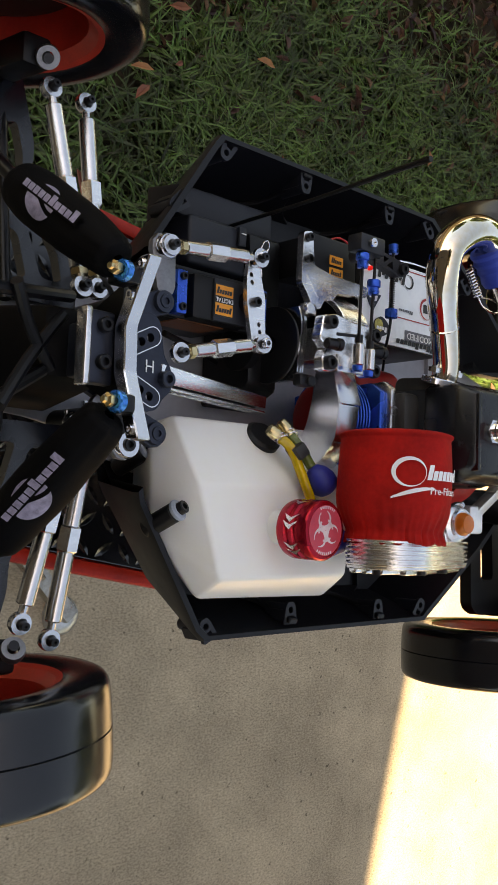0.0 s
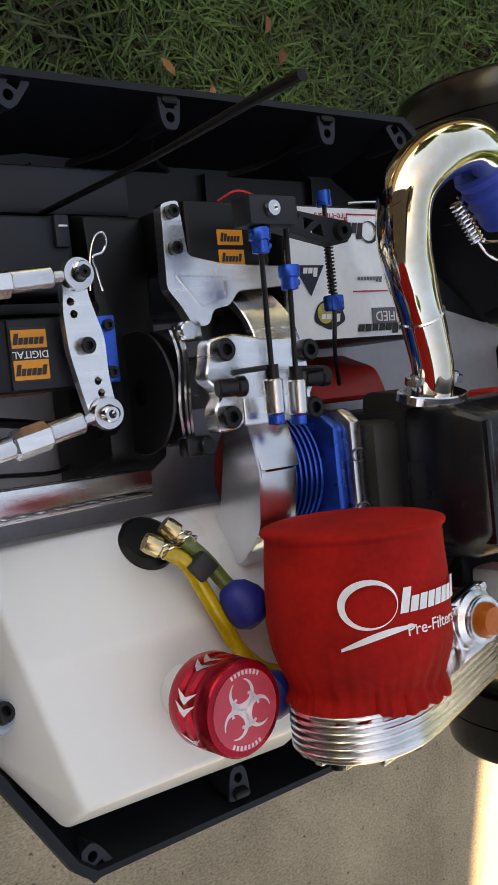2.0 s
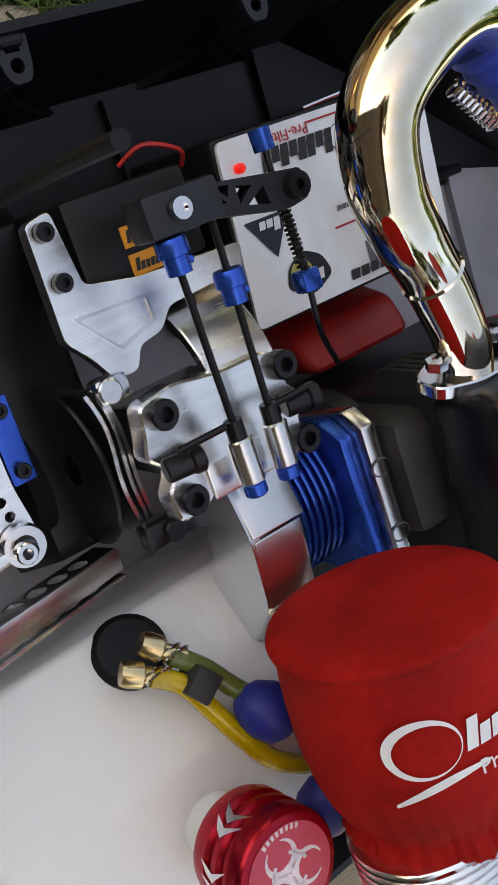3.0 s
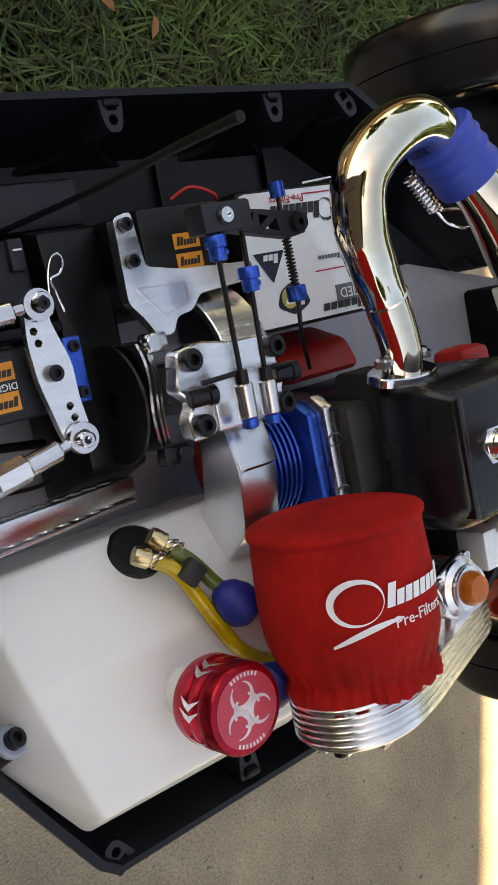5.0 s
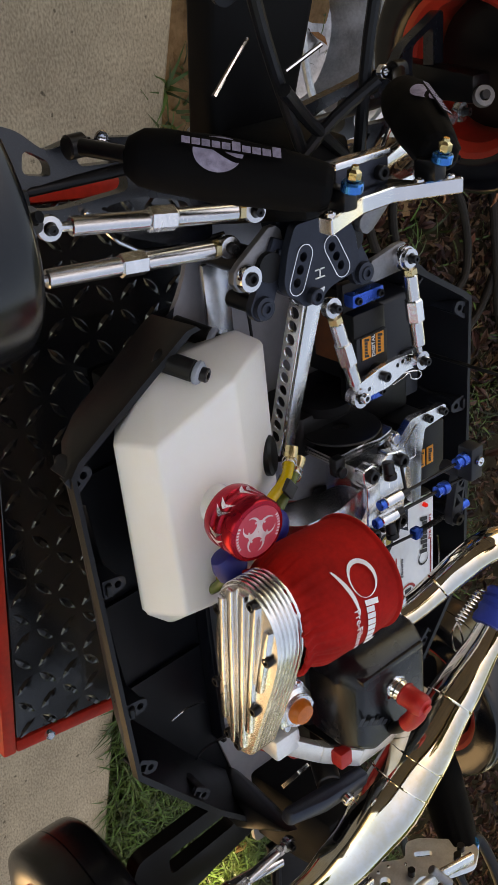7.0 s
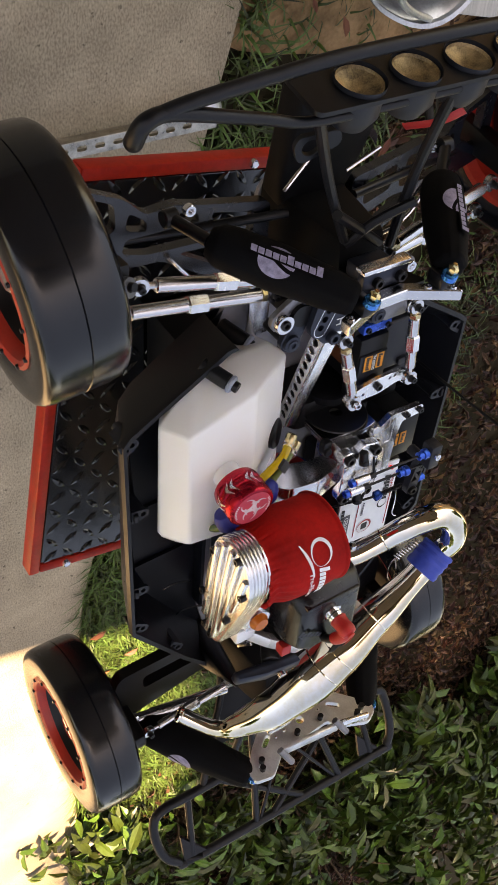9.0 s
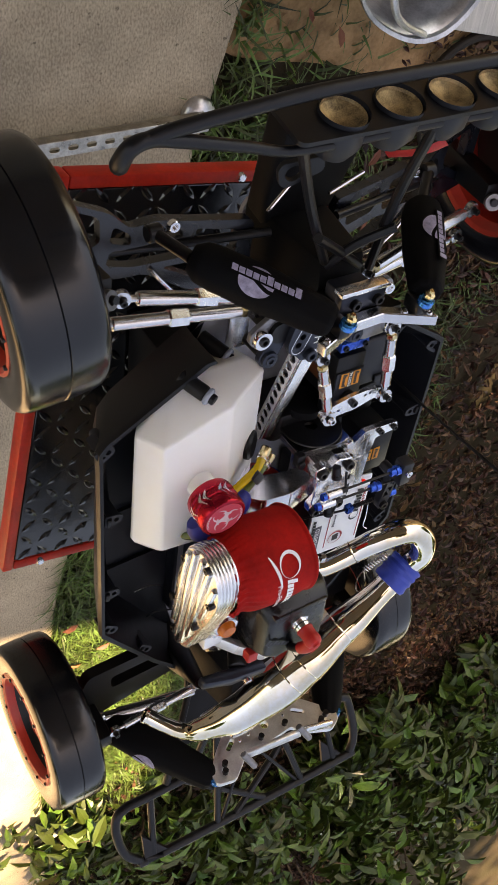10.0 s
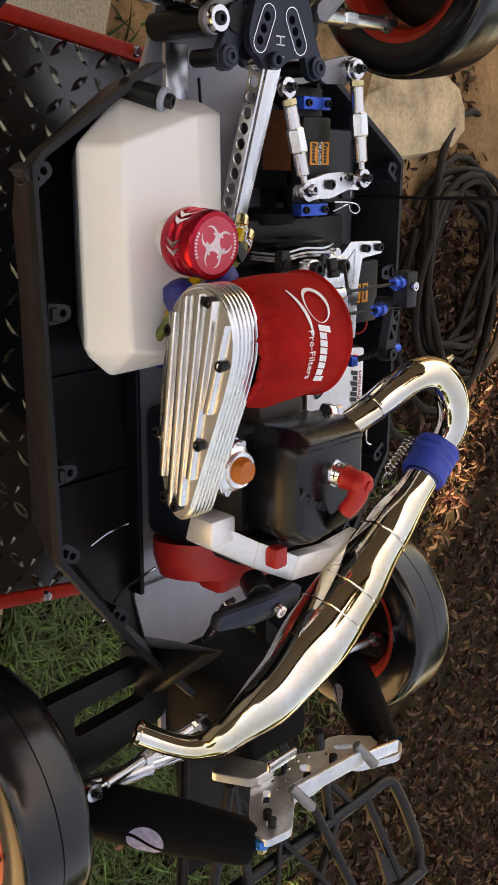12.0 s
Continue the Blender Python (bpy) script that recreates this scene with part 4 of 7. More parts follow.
for sy in (-1, 1):
    top, low = (-0.2455, sy * 0.041 + CY, 0.081), (-0.268, -0.113, 0.007) if sy < 0 else (-0.262, 0.093, 0.003)
    ob, tp, d, L = shock(top, low, 0.0158, True)
    part("shock_rod", merge(cyl(low, (-0.2715, sy * 0.121 + CY, -0.022), 0.0045, seg=14), cyl((-0.2715, sy * 0.116 + CY, -0.024), (-0.2715, sy * 0.127 + CY, -0.024), 0.0065, seg=16, ch=0.001)), M_DKSTEEL, ob)
    face = (-0.55, sy * 0.05, 0.85) if sy < 0 else (-0.3, -0.75, 0.6)
    part("sleeve_print", on_sleeve(swirl(0.0125), tp, d, L, 0.0158, (-0.62, -0.2, 0.75), L * 0.55), M_LILAC, ob, "lilac swoosh print")
    band = bmesh.new()
    for k in range(4):
        band.faces.new([band.verts.new((u, 0.004 - 0.0042 + 0.0021 * v, 0)) for u, v in ((-0.027, k), (0.027, k), (0.027, k + 1), (-0.027, k + 1))])
    part("print_ground", on_sleeve(band, tp, d, L, 0.0161, (-0.62, -0.2, 0.75), L * 0.5, 0.0005), M_SOCK, ob, "black strip behind the lettering")
    part("sleeve_letters", on_sleeve(moved(bars(0.05, 0.0062, 10, 5), Matrix.Translation((0.0, 0.004, 0))), tp, d, L, 0.0161, (-0.62, -0.2, 0.75), L * 0.5, 0.0009), M_LILAC, ob, "lilac bars of lettering")
    cap_c = Vector((-0.247, sy * 0.034 + CY, 0.088))
    part("cap_nut", lathe([(0.003, 0.0), (0.0052, 0.0), (0.0058, 0.0006), (0.0058, 0.0044), (0.005, 0.0052), (0.003, 0.0053)], cap_c + Vector((0.0035, 0, 0)), (-1, 0, 0.25), 20), M_CYAN, ob, "light blue anodised collar")
    part("brass_nut", lathe([(0, 0.0078), (0.0018, 0.0078), (0.0021, 0.006), (0.0038, 0.0048), (0.0038, 0.001), (0.003, 0), (0, 0)], cap_c + Vector((-0.0022, 0, 0.0016)), (-1, 0, 0.25), 6), M_BRASS, ob, "brass shock nut")
    part("eyelet", box(cap_c + Vector((0.008, 0, -0.008)), (0.012, 0.01, 0.016), 0.002), M_DKSTEEL, ob)

# shock tower: a bent bright bar over a dark plate
TW = [Vector(p) for p in ((-0.228, -0.05, 0.0895), (-0.2285, -0.0185, 0.0775), (-0.2285, 0.0065, 0.0765), (-0.228, 0.037, 0.0925))]
bar_top = [(v.y, v.z) for v in TW]
bar_outline = round2([(-0.0555, 0.0925)] + bar_top[1:3] + [(0.0415, 0.0955), (0.0415, 0.0855), (0.0065, 0.0665), (-0.0185, 0.0675), (-0.0555, 0.082)], 0.002, 3)
tower = part("shock_tower", prism(bar_outline, 0.0088, axes((-0.2345, 0, 0), (0, 1, 0), (0, 0, 1)), bev=0.001), M_SATIN, buggy, "bright bent aluminium shock tower bar")
part("tower_plate", prism(round2([(-0.038, 0.07), (0.03, 0.07), (0.014, 0.03), (-0.02, 0.03)], 0.004), 0.005, axes((-0.232, 0, 0), (0, 1, 0), (0, 0, 1))), M_PLASTIC2, tower, "black tower plate")
for p in (TW[0], TW[0].lerp(TW[1], 0.5), TW[2].lerp(TW[3], 0.5), TW[3]):
    screw(p + Vector((-0.005, 0, -0.004)), Vector((-1, 0, 0)), 0.003, tower, M_STEEL)
blk = part("tower_block", merge(box((-0.241, CY - 0.003, 0.062), (0.016, 0.04, 0.008), 0.002), box((-0.241, CY - 0.003, 0.05), (0.012, 0.03, 0.02), 0.002)), M_GUN, buggy, "dark anodised tower block with bright edge")
part("edge_plate", box((-0.2505, CY - 0.003, 0.062), (0.004, 0.042, 0.01), 0.001), M_ALU, blk)
for y in (-0.008, 0.012):
    screw((-0.241, CY - 0.003 + y, 0.066), Zv, 0.0042, blk)

# steering rack plate with slots
hr = round2([(-0.212, 0.018), (-0.197, 0.0265), (-0.178, 0.0295), (-0.1715, 0.024), (-0.168, 0.004), (-0.1615, -0.004), (-0.1615, -0.0175), (-0.168, -0.0225), (-0.1715, -0.0295), (-0.18, -0.032), (-0.198, -0.0275), (-0.212, -0.021)], 0.004)
rack_holes = [(-0.192, 0.007), (-0.1855, 0.0103), (-0.179, 0.0137), (-0.192, -0.0158), (-0.185, -0.0189), (-0.178, -0.022)]
rack = part("rack_plate", prism(hr, 0.006, Matrix.Translation((0, 0, 0.0195)), [circle2(x, y, 0.0028, 12)[::-1] for x, y in rack_holes], bev=0.0006), M_GUN, buggy, "gunmetal anodised steering plate with slots")
for p, q in (((-0.1935, 0.0062), (-0.1775, 0.0145)), ((-0.1935, -0.0151), (-0.1765, -0.0226))):
    outer, inner = slot2(p, q, 0.0062), slot2(p, q, 0.0056)
    part("slot_edge", prism(outer, 0.0008, Matrix.Translation((0, 0, 0.0254)), [inner[::-1]]), M_ALU, rack)
part("engraving", merge(*[box((-0.179 + dx, -0.004 + dy, 0.0258), size) for dx, dy, size in ((0.0025, 0, (0.0008, 0.0075, 0.0006)), (-0.0025, -0.0022, (0.0008, 0.0032, 0.0006)), (-0.0025, 0.0022, (0.0008, 0.0032, 0.0006)), (0, 0, (0.005, 0.0008, 0.0006)))]), M_WHITE, rack, "small bright engraved bars")
for x, y in ((-0.167, -0.0105),):
    part("spacer", cyl((x, y, 0.006), (x, y, 0.0195), 0.0062), M_SATIN, rack)
    screw((x, y, 0.0255), Zv, 0.0052, rack, M_GUN)
# curved arms under the plate, with big flanged screws and a row of holes
for sd, end in ((-1, (-0.1675, -0.0435)), (1, (-0.166, 0.039))):
    a_, b_ = Vector((-0.204, sd * 0.024 - 0.002)), Vector(end)
    arm_d = (b_ - a_).normalized()
    nrm = Vector((-arm_d.y, arm_d.x)) * 0.0062
    rim_ = [tuple(a_ + nrm), tuple(a_ - nrm)]
    rim_ += [(b_.x + 0.0085 * math.cos(math.atan2(arm_d.y, arm_d.x) + q), b_.y + 0.0085 * math.sin(math.atan2(arm_d.y, arm_d.x) + q)) for q in [-1.9 + 0.38 * k for k in range(11)]]
    arm_ob = part("rack_arm", prism(rim_, 0.006, Matrix.Translation((0, 0, 0.0125)), [circle2(*(a_.lerp(b_, 0.2 + 0.17 * k)), 0.0021, 10)[::-1] for k in range(3)], bev=0.0006), M_GUN, rack, "gunmetal steering arm")
    part("flange_screw", lathe([(0.0, 0.003), (0.0022, 0.003), (0.0022, 0.0045), (0.0042, 0.0045), (0.0046, 0.0035), (0.0068, 0.003), (0.0072, 0.0), (0.0, 0.0)], (end[0], end[1], 0.0185), Zv, 22), M_GUN, rack)
    part("arm_spacer", cyl((end[0], end[1], -0.01), (end[0], end[1], 0.0125), 0.0055, seg=16), M_DKSTEEL, rack)
part("lower_plate", prism([(x - 0.002, y * 0.95) for x, y in hr], 0.005, Matrix.Translation((0, 0, 0.002))), M_GUN, rack, "lower gunmetal plate")
# bellcranks
for pts, eye in (([(-0.164, 0.05), (-0.167, 0.0735)], (-0.167, 0.0735, 0.023)), ([(-0.205, -0.03), (-0.188, -0.052)], (-0.188, -0.052, 0.02))):
    a, b = Vector((*pts[0], eye[2] - 0.006)), Vector((*pts[1], eye[2] - 0.006))
    lev = part("bellcrank", hull([(p.x + r * math.cos(k * 0.7), p.y + r * math.sin(k * 0.7), p.z + z) for p, r in ((a, 0.0075), (b, 0.0095)) for k in range(9) for z in (-0.003, 0.002)], 0.0008), M_GALVDARK, buggy, "dull grey metal bellcrank")
    part("bearing", lathe([(0.0035, 0), (0.0078, 0), (0.0085, 0.003), (0.0075, 0.0055), (0.0035, 0.0055)], b + Vector((0, 0, 0.002)), Zv, 22), M_STEEL, lev)
    screw(b + Vector((0, 0, 0.005)), Zv, 0.0042, lev)
lev = part("bellcrank", hull([(x + 0.007 * math.cos(k * 0.7), y + 0.007 * math.sin(k * 0.7), z) for x, y in ((-0.214, 0.052), (-0.2, 0.035)) for k in range(9) for z in (0.022, 0.028)], 0.0008), M_GALVDARK, buggy, "dull grey metal bellcrank")
screw((-0.214, 0.052, 0.028), Zv, 0.0048, lev, M_STEEL)
for y in (0.03, -0.036):
    part("post", cyl((-0.19, y, FLOOR), (-0.19, y, 0.02), 0.009), M_PLASTIC2, buggy)
link((-0.167, 0.0735, 0.025), (-0.095, 0.08, 0.029), 0.0046)
link((-0.152, 0.009, 0.02), (-0.0865, 0.024, 0.026), 0.0046)

# steering servo and its horn
servo = part("steering_servo", merge(box((-0.1115, 0.0505, -0.018), (0.049, 0.03, 0.06), 0.0025), box((-0.113, 0.0505, 0.0), (0.084, 0.03, 0.006), 0.001)), M_PLASTIC2, buggy, "black steering servo with an orange label")
part("servo_lid", box((-0.104, 0.0505, 0.0125), (0.032, 0.0285, 0.002), 0.0008), M_GREYPL, servo)
for x in (-0.1445, -0.0735):
    sp = part("spacer_block", box((x, 0.051, 0.0065), (0.0085, 0.0285, 0.009), 0.0008), M_AZURE, servo, "blue anodised spacer")
    for y in (0.041, 0.061):
        screw((x, y, 0.0108), Zv, 0.0026, servo)
part("label", box((-0.1115, 0.0505, 0.0138), (0.016, 0.022, 0.0006)), M_BLACKINK, servo)
for dy, h in ((-0.0062, 0.0092), (0.0062, 0.0085)):
    part("label_field", box((-0.1115, 0.0505 + dy, 0.0142), (0.0152, h * 0.86, 0.0005)), M_ORANGE, servo, "orange label field")
part("label_text", letters("DIGITAL", 0.0042, Matrix.Translation((-0.1115, 0.0505, 0.0146)) @ Matrix.Rotation(math.pi, 4, "Z")), M_WHITE, servo, "small white word")
for dy, sd in ((-0.0062, 1), (0.0062, 2)):
    part("label_lettering", moved(bars(0.0135, 0.0045, 6, sd), Matrix.Translation((-0.1115, 0.0505 + dy, 0.0147))), M_BLACKINK, servo)
part("servo_tray", box((-0.113, 0.0705, -0.02), (0.092, 0.005, 0.03), 0.001), M_PLASTIC2, buggy, "black servo mount")
part("side_label", box((-0.12, 0.0352, -0.012), (0.04, 0.0008, 0.026)), M_SIDELABEL, servo, "dark orange side label")
part("aerial_lead", tube([(-0.14, 0.027, -0.012), (-0.11, 0.024, -0.022), (-0.075, 0.019, -0.034)], 0.0022, 10, 4), M_PLASTIC2, buggy)
ho = round2([(-0.0905, 0.0875), (-0.0975, 0.082), (-0.0995, 0.066), (-0.0985, 0.05), (-0.0935, 0.028), (-0.0905, 0.019), (-0.0825, 0.0185), (-0.0795, 0.026), (-0.0815, 0.04), (-0.0815, 0.055), (-0.0875, 0.074), (-0.0865, 0.085)], 0.004)
holes = [circle2(x, y, 0.0017, 8)[::-1] for x, y in ((-0.0955, 0.07), (-0.0945, 0.065), (-0.0868, 0.0375), (-0.0858, 0.0325), (-0.0848, 0.028))]
horn = part("servo_horn", prism(ho, 0.004, Matrix.Translation((0, 0, 0.0185)), holes, bev=0.0005), M_ALU, buggy, "bright aluminium servo horn")
screw((-0.091, 0.052, 0.0225), Zv, 0.0035, horn)
part("hub", cyl((-0.091, 0.052, 0.01), (-0.091, 0.052, 0.0187), 0.007), M_DKSTEEL, horn)
for x, y in ((-0.0945, 0.0815), (-0.0885, 0.0235)):
    screw((x, y, 0.031), Zv, 0.0034, horn, M_STEEL)

# receiver box and its clip
rbox = part("receiver_box", hull([(x, y, z) for x, y, z in ((-0.131, 0.075, FLOOR), (-0.131, 0.112, FLOOR), (-0.075, 0.112, FLOOR), (-0.075, 0.075, FLOOR), (-0.129, 0.076, -0.004), (-0.129, 0.11, -0.004), (-0.077, 0.11, -0.004), (-0.077, 0.076, -0.004))], 0.003, 3), M_GREYPL, buggy, "dark grey receiver box")
part("latch", box((-0.083, 0.103, -0.003), (0.007, 0.014, 0.004), 0.001), M_GREYPL, rbox)
part("tick", box((-0.083, 0.105, -0.0005), (0.004, 0.0008, 0.0006)), M_WHITE, rbox)
clip_pts = [(-0.078, 0.076, 0.008), (-0.0775, 0.09, 0.01), (-0.0755, 0.098, 0.012), (-0.0715, 0.1, 0.012), (-0.0695, 0.0965, 0.011), (-0.0715, 0.092, 0.01), (-0.076, 0.09, 0.0095), (-0.0745, 0.084, 0.009), (-0.0715, 0.076, 0.007)]
part("body_clip", tube(clip_pts, 0.0006, 8, 5), M_STEEL, rbox, "bent steel body clip")
part("battery_cover", hull([(x, y, z) for x in (-0.128, -0.03) for y in (0.112, 0.14) for z in (FLOOR,)] + [(x, y, z) for x in (-0.125, -0.035) for y in (0.114, 0.136) for z in (-0.022,)], 0.003), M_GREYPL, buggy, "dark grey battery cover")
part("centre_case", hull([(x, y, FLOOR) for x in (-0.07, -0.02) for y in (-0.012, 0.12)] + [(x, y, -0.008) for x in (-0.067, -0.056) for y in (0.004, 0.07)] + [(x, y, -0.012) for x in (-0.067, -0.035) for y in (0.0, 0.112)], 0.004), M_PLASTIC2, buggy, "black plastic centre gear case")

part("gear_cover", lathe([(0.0, -0.006), (0.014, -0.006), (0.019, -0.003), (0.019, 0.004), (0.0, 0.006)], (-0.068, 0.031, -0.016), (1, 0, 0), 32), M_MATTE, buggy, "matt black gear cover")

# chassis braces
BRA, BRB = (Vector((-0.17, -0.0122, 0.0253)), Vector((-0.046, -0.013, -0.0107))), (Vector((-0.17, -0.0013, 0.0268)), Vector((-0.046, -0.0045, -0.01)))
br = part("chassis_brace", hull([p + Vector((0, 0, z)) for p in BRA + BRB for z in (-0.0018, 0.0)], 0.0004), M_ALU, buggy, "aluminium channel brace with drilled sides")
for (p, q), off in ((BRA, -0.0018), (BRB, 0.0003)):
    ln = (q - p).length
    side_m = axes(p + Vector((0, off, -0.0004)), q - p, Vector((0.28, 0, 0.96)))
    part("drilled_side", prism([(0, -0.0125), (ln, -0.0125), (ln, 0.0), (0, 0.0)], 0.0016, side_m, [circle2(0.008 + 0.0098 * k, -0.0064, 0.0037, 14)[::-1] for k in range(12)], bev=0.0003), M_ALU, br)
part("wire", tube([(-0.16, -0.008, -0.045), (-0.12, 0.0, -0.05), (-0.075, -0.002, -0.048), (-0.066, 0.006, -0.045), (-0.066, 0.025, -0.035)], 0.0011, 8, 5), M_DKSTEEL, buggy)
part("inner_plate", box((-0.155, -0.03, FLOOR + 0.012), (0.05, 0.02, 0.004), 0.001), M_SATIN, buggy)

# tank posts with rubber caps
for a, b in (((-0.1465, -0.0995, -0.006), (-0.1415, -0.0905, 0.01)), ((-0.145, -0.0595, -0.044), (-0.1395, -0.0505, -0.028))):
    a, b = Vector(a), Vector(b)
    d = (b - a).normalized()
    po = part("tank_post", cyl(a - d * 0.006, b, 0.0066, seg=20, ch=0.001), M_PLASTIC2, buggy, "black tank post")
    part("cushion", cyl(b, b + d * 0.0042, 0.0072, seg=20, ch=0.0012), M_CUSHION, po, "pale grey rubber cushion")
    screw(b + d * 0.004, d, 0.0044, po)

# fuel lines
part("grommet", lathe([(0.0, 0.002), (0.011, 0.002), (0.0135, 0.0), (0.0135, -0.006)], (-0.0605, -0.0345, 0.0035), (-0.1, 0.75, 0.85), 28), M_PLASTIC2, tank, "black rubber grommet")
for a, m, col in (((-0.069, -0.0335, 0.022), (-0.0565, -0.041, 0.026), M_FUEL), ((-0.0595, -0.0285, 0.022), (-0.049, -0.039, 0.026), M_FUELG)):
    d = Vector(m) - Vector(a)
    part("fitting", merge(lathe([(0.0, -0.004), (0.004, -0.004), (0.0046, -0.002), (0.0046, 0.003), (0.003, 0.004), (0.003, 0.012)], a, d, 14)), M_BRASS, tank, "brass fuel fitting")
    for k in (0.006, 0.009):
        part("hose_clip", tube(smooth_path([Vector(a) + d.normalized() * k + 0.0048 * Vector((math.sin(q), math.cos(q) * 0.6, math.cos(q) * 0.8)) for q in (0, 1, 2, 3, 4, 5, 6.1)], 3), 0.0005, 6), M_STEEL, tank)
part("fuel_line", tube([(-0.064, -0.037, 0.024), (-0.056, -0.044, 0.027), (-0.05, -0.058, 0.03), (-0.044, -0.0725, 0.0325), (-0.036, -0.086, 0.032), (-0.022, -0.098, 0.029), (-0.005, -0.104, 0.024)], 0.0035, 12, 6), M_FUEL, tank, "yellow fuel line")
part("fuel_line", tube([(-0.055, -0.034, 0.024), (-0.047, -0.043, 0.027), (-0.041, -0.053, 0.03), (-0.036, -0.06, 0.032)], 0.0035, 12, 6), M_FUELG, tank, "dark green fuel line")
part("line_tie", hull([(-0.0585, -0.0445, 0.022), (-0.05, -0.0385, 0.022), (-0.0535, -0.052, 0.025), (-0.0445, -0.046, 0.025), (-0.0585, -0.0445, 0.033), (-0.05, -0.0385, 0.033), (-0.0535, -0.052, 0.035), (-0.0445, -0.046, 0.035)], 0.001), M_BLACKINK, tank)
part("vent_bulb", lathe([(0, -0.0125), (0.0045, -0.0115), (0.0082, -0.0075), (0.0102, -0.0015), (0.01, 0.004), (0.0072, 0.008), (0.003, 0.0098), (0, 0.01)], (-0.0345, -0.065, 0.0365), (0.6, -0.72, 0.2), 28), M_BULB, tank, "blue rubber vent bulb")
part("return_bulb", lathe([(0, -0.012), (0.007, -0.01), (0.01, -0.004), (0.0105, 0.003), (0.007, 0.008), (0, 0.01)], (-0.029, -0.105, 0.043), (0.8, 0.4, 0.2), 24), M_BULB, tank, "blue rubber bulb")
part("return_line", tube([(-0.04, -0.102, 0.042), (-0.029, -0.105, 0.043), (-0.015, -0.108, 0.036), (0.0, -0.108, 0.02)], 0.0035, 12, 4), M_FUELG, tank)

# filler cap's engraving: three curved horns round a ring, and slots in the side
U = Vector((1, 0, 0)) - CAP_D * CAP_D.x
U.normalize()
W = CAP_D.cross(U)
TOPC = CAP + CAP_D * 0.0242


def flat_arc(bm, cx, cy, r, w0, w1, a0, a1, n=14):
    prev = None
    for i in range(n + 1):
        t = i / n
        a, w = radians(a0 + (a1 - a0) * t), w0 + (w1 - w0) * t
        cur = [bm.verts.new(TOPC + U * (cx + (r + s * w / 2) * math.cos(a)) + W * (cy + (r + s * w / 2) * math.sin(a)) + CAP_D * 0.0002) for s in (-1, 1)]
        if prev:
            bm.faces.new((prev[0], prev[1], cur[1], cur[0]))
        prev = cur


M_MARK = mat("bare_engraving", (0.85, 0.7, 0.7), 0.4, 0.3)
for k in range(3):
    a = radians(90 + 120 * k + 12)
    cx, cy = 0.0074 * math.cos(a), 0.0074 * math.sin(a)
    b = math.degrees(a)
    for name_, args in (("horn", ((cx, cy, 0.0056, 0.0032, 0.0004, b + 180, b + 180 + 150), (cx, cy, 0.0056, 0.0032, 0.0004, b + 180, b + 180 - 150))), ("arc", ((0, 0, 0.0068, 0.0013, 0.0013, b + 26, b + 94),))):
        for ar in args:
            bm = bmesh.new()
            flat_arc(bm, *ar)
            part("engraved_" + name_, bm, M_MARK, cap, "pale engraved line")
for k in range(16):
    a = radians((58 if k < 8 else 238) + 7.5 * (k % 8))
    bm = bmesh.new()
    flat_arc(bm, 0, 0, 0.0151, 0.0018, 0.0018, math.degrees(a), math.degrees(a) + 4.2, 2)
    part("engraved_bar", bm, M_MARK, cap)
part("cap_face", lathe([(0, 0.0001), (CR - 0.0035, 0.0001), (CR - 0.0034, 0)], TOPC, CAP_D, 40), M_PINK, cap, "satin red cap face")
for ang in (150, 205, 258, 95):
    for kk in (0, 1):
        bm = bmesh.new()
        a = radians(ang + kk * 14)
        o = [bm.verts.new(CAP + CAP_D * (0.004 + dz) + (U * math.cos(a + da) + W * math.sin(a + da)) * (CR + 0.0003)) for da, dz in ((0, 0), (0.14, 0.006), (0, 0.013), (0.2, 0.008), (0.3, 0.006), (0.2, 0.003))]
        bm.faces.new((o[0], o[1], o[3], o[4], o[5]))
        bm.faces.new((o[1], o[2], o[3]))
        part("cap_cut", bm, M_ALU, cap, "bright cut groove")


# filter print
def on_filter(bm, ang0, y0, lift=0.0013):
    """Flat artwork: u runs round the filter to the tail, v along +y."""
    for v in bm.verts:
        u, w, z = v.co
        a = radians(ang0) - u / 0.0385
        r = 0.0386 + lift + z
        v.co = Vector((FC.x + r * math.cos(a), y0 + w, FC.z + r * math.sin(a)))
    return bm


def ring2(cx, cy, rx, ry, t, n=40, a0=0, a1=360):
    bm = bmesh.new()
    prev = None
    for i in range(n + 1):
        a = radians(a0 + (a1 - a0) * i / n)
        k = 0.55 + 0.45 * math.cos(a - 2.6)
        cur = [bm.verts.new((cx + (rx - s * t * k) * math.cos(a), cy + (ry - s * t * k) * math.sin(a), 0)) for s in (0, 1)]
        if prev:
            bm.faces.new((prev[0], cur[0], cur[1], prev[1]))
        prev = cur
    return bm


ANG, YB = 112, -0.063
part("print", merge(on_filter(merge(ring2(-0.0105, 0.0045, 0.0115, 0.0098, 0.003), moved(bars(0.034, 0.0098, 8, 14), Matrix.Translation((0.0195, 0.0045, 0)))), ANG, YB)), M_WHITE, air_filter, "white ring and bars of a maker's print")
sw = bmesh.new()
prev = None
for i in range(21):
    t = i / 20
    x = -0.022 + 0.03 * t
    y = -0.0125 + 0.0065 * math.sin(t * 1.7)
    w = 0.0011 * math.sin(math.pi * min(1, t * 0.9 + 0.08)) + 0.0003
    cur = [sw.verts.new((x, y - w, 0)), sw.verts.new((x, y + w, 0))]
    if prev:
        sw.faces.new((prev[0], cur[0], cur[1], prev[1]))
    prev = cur
part("print_line", on_filter(sw, ANG, YB), M_WHITE, air_filter)
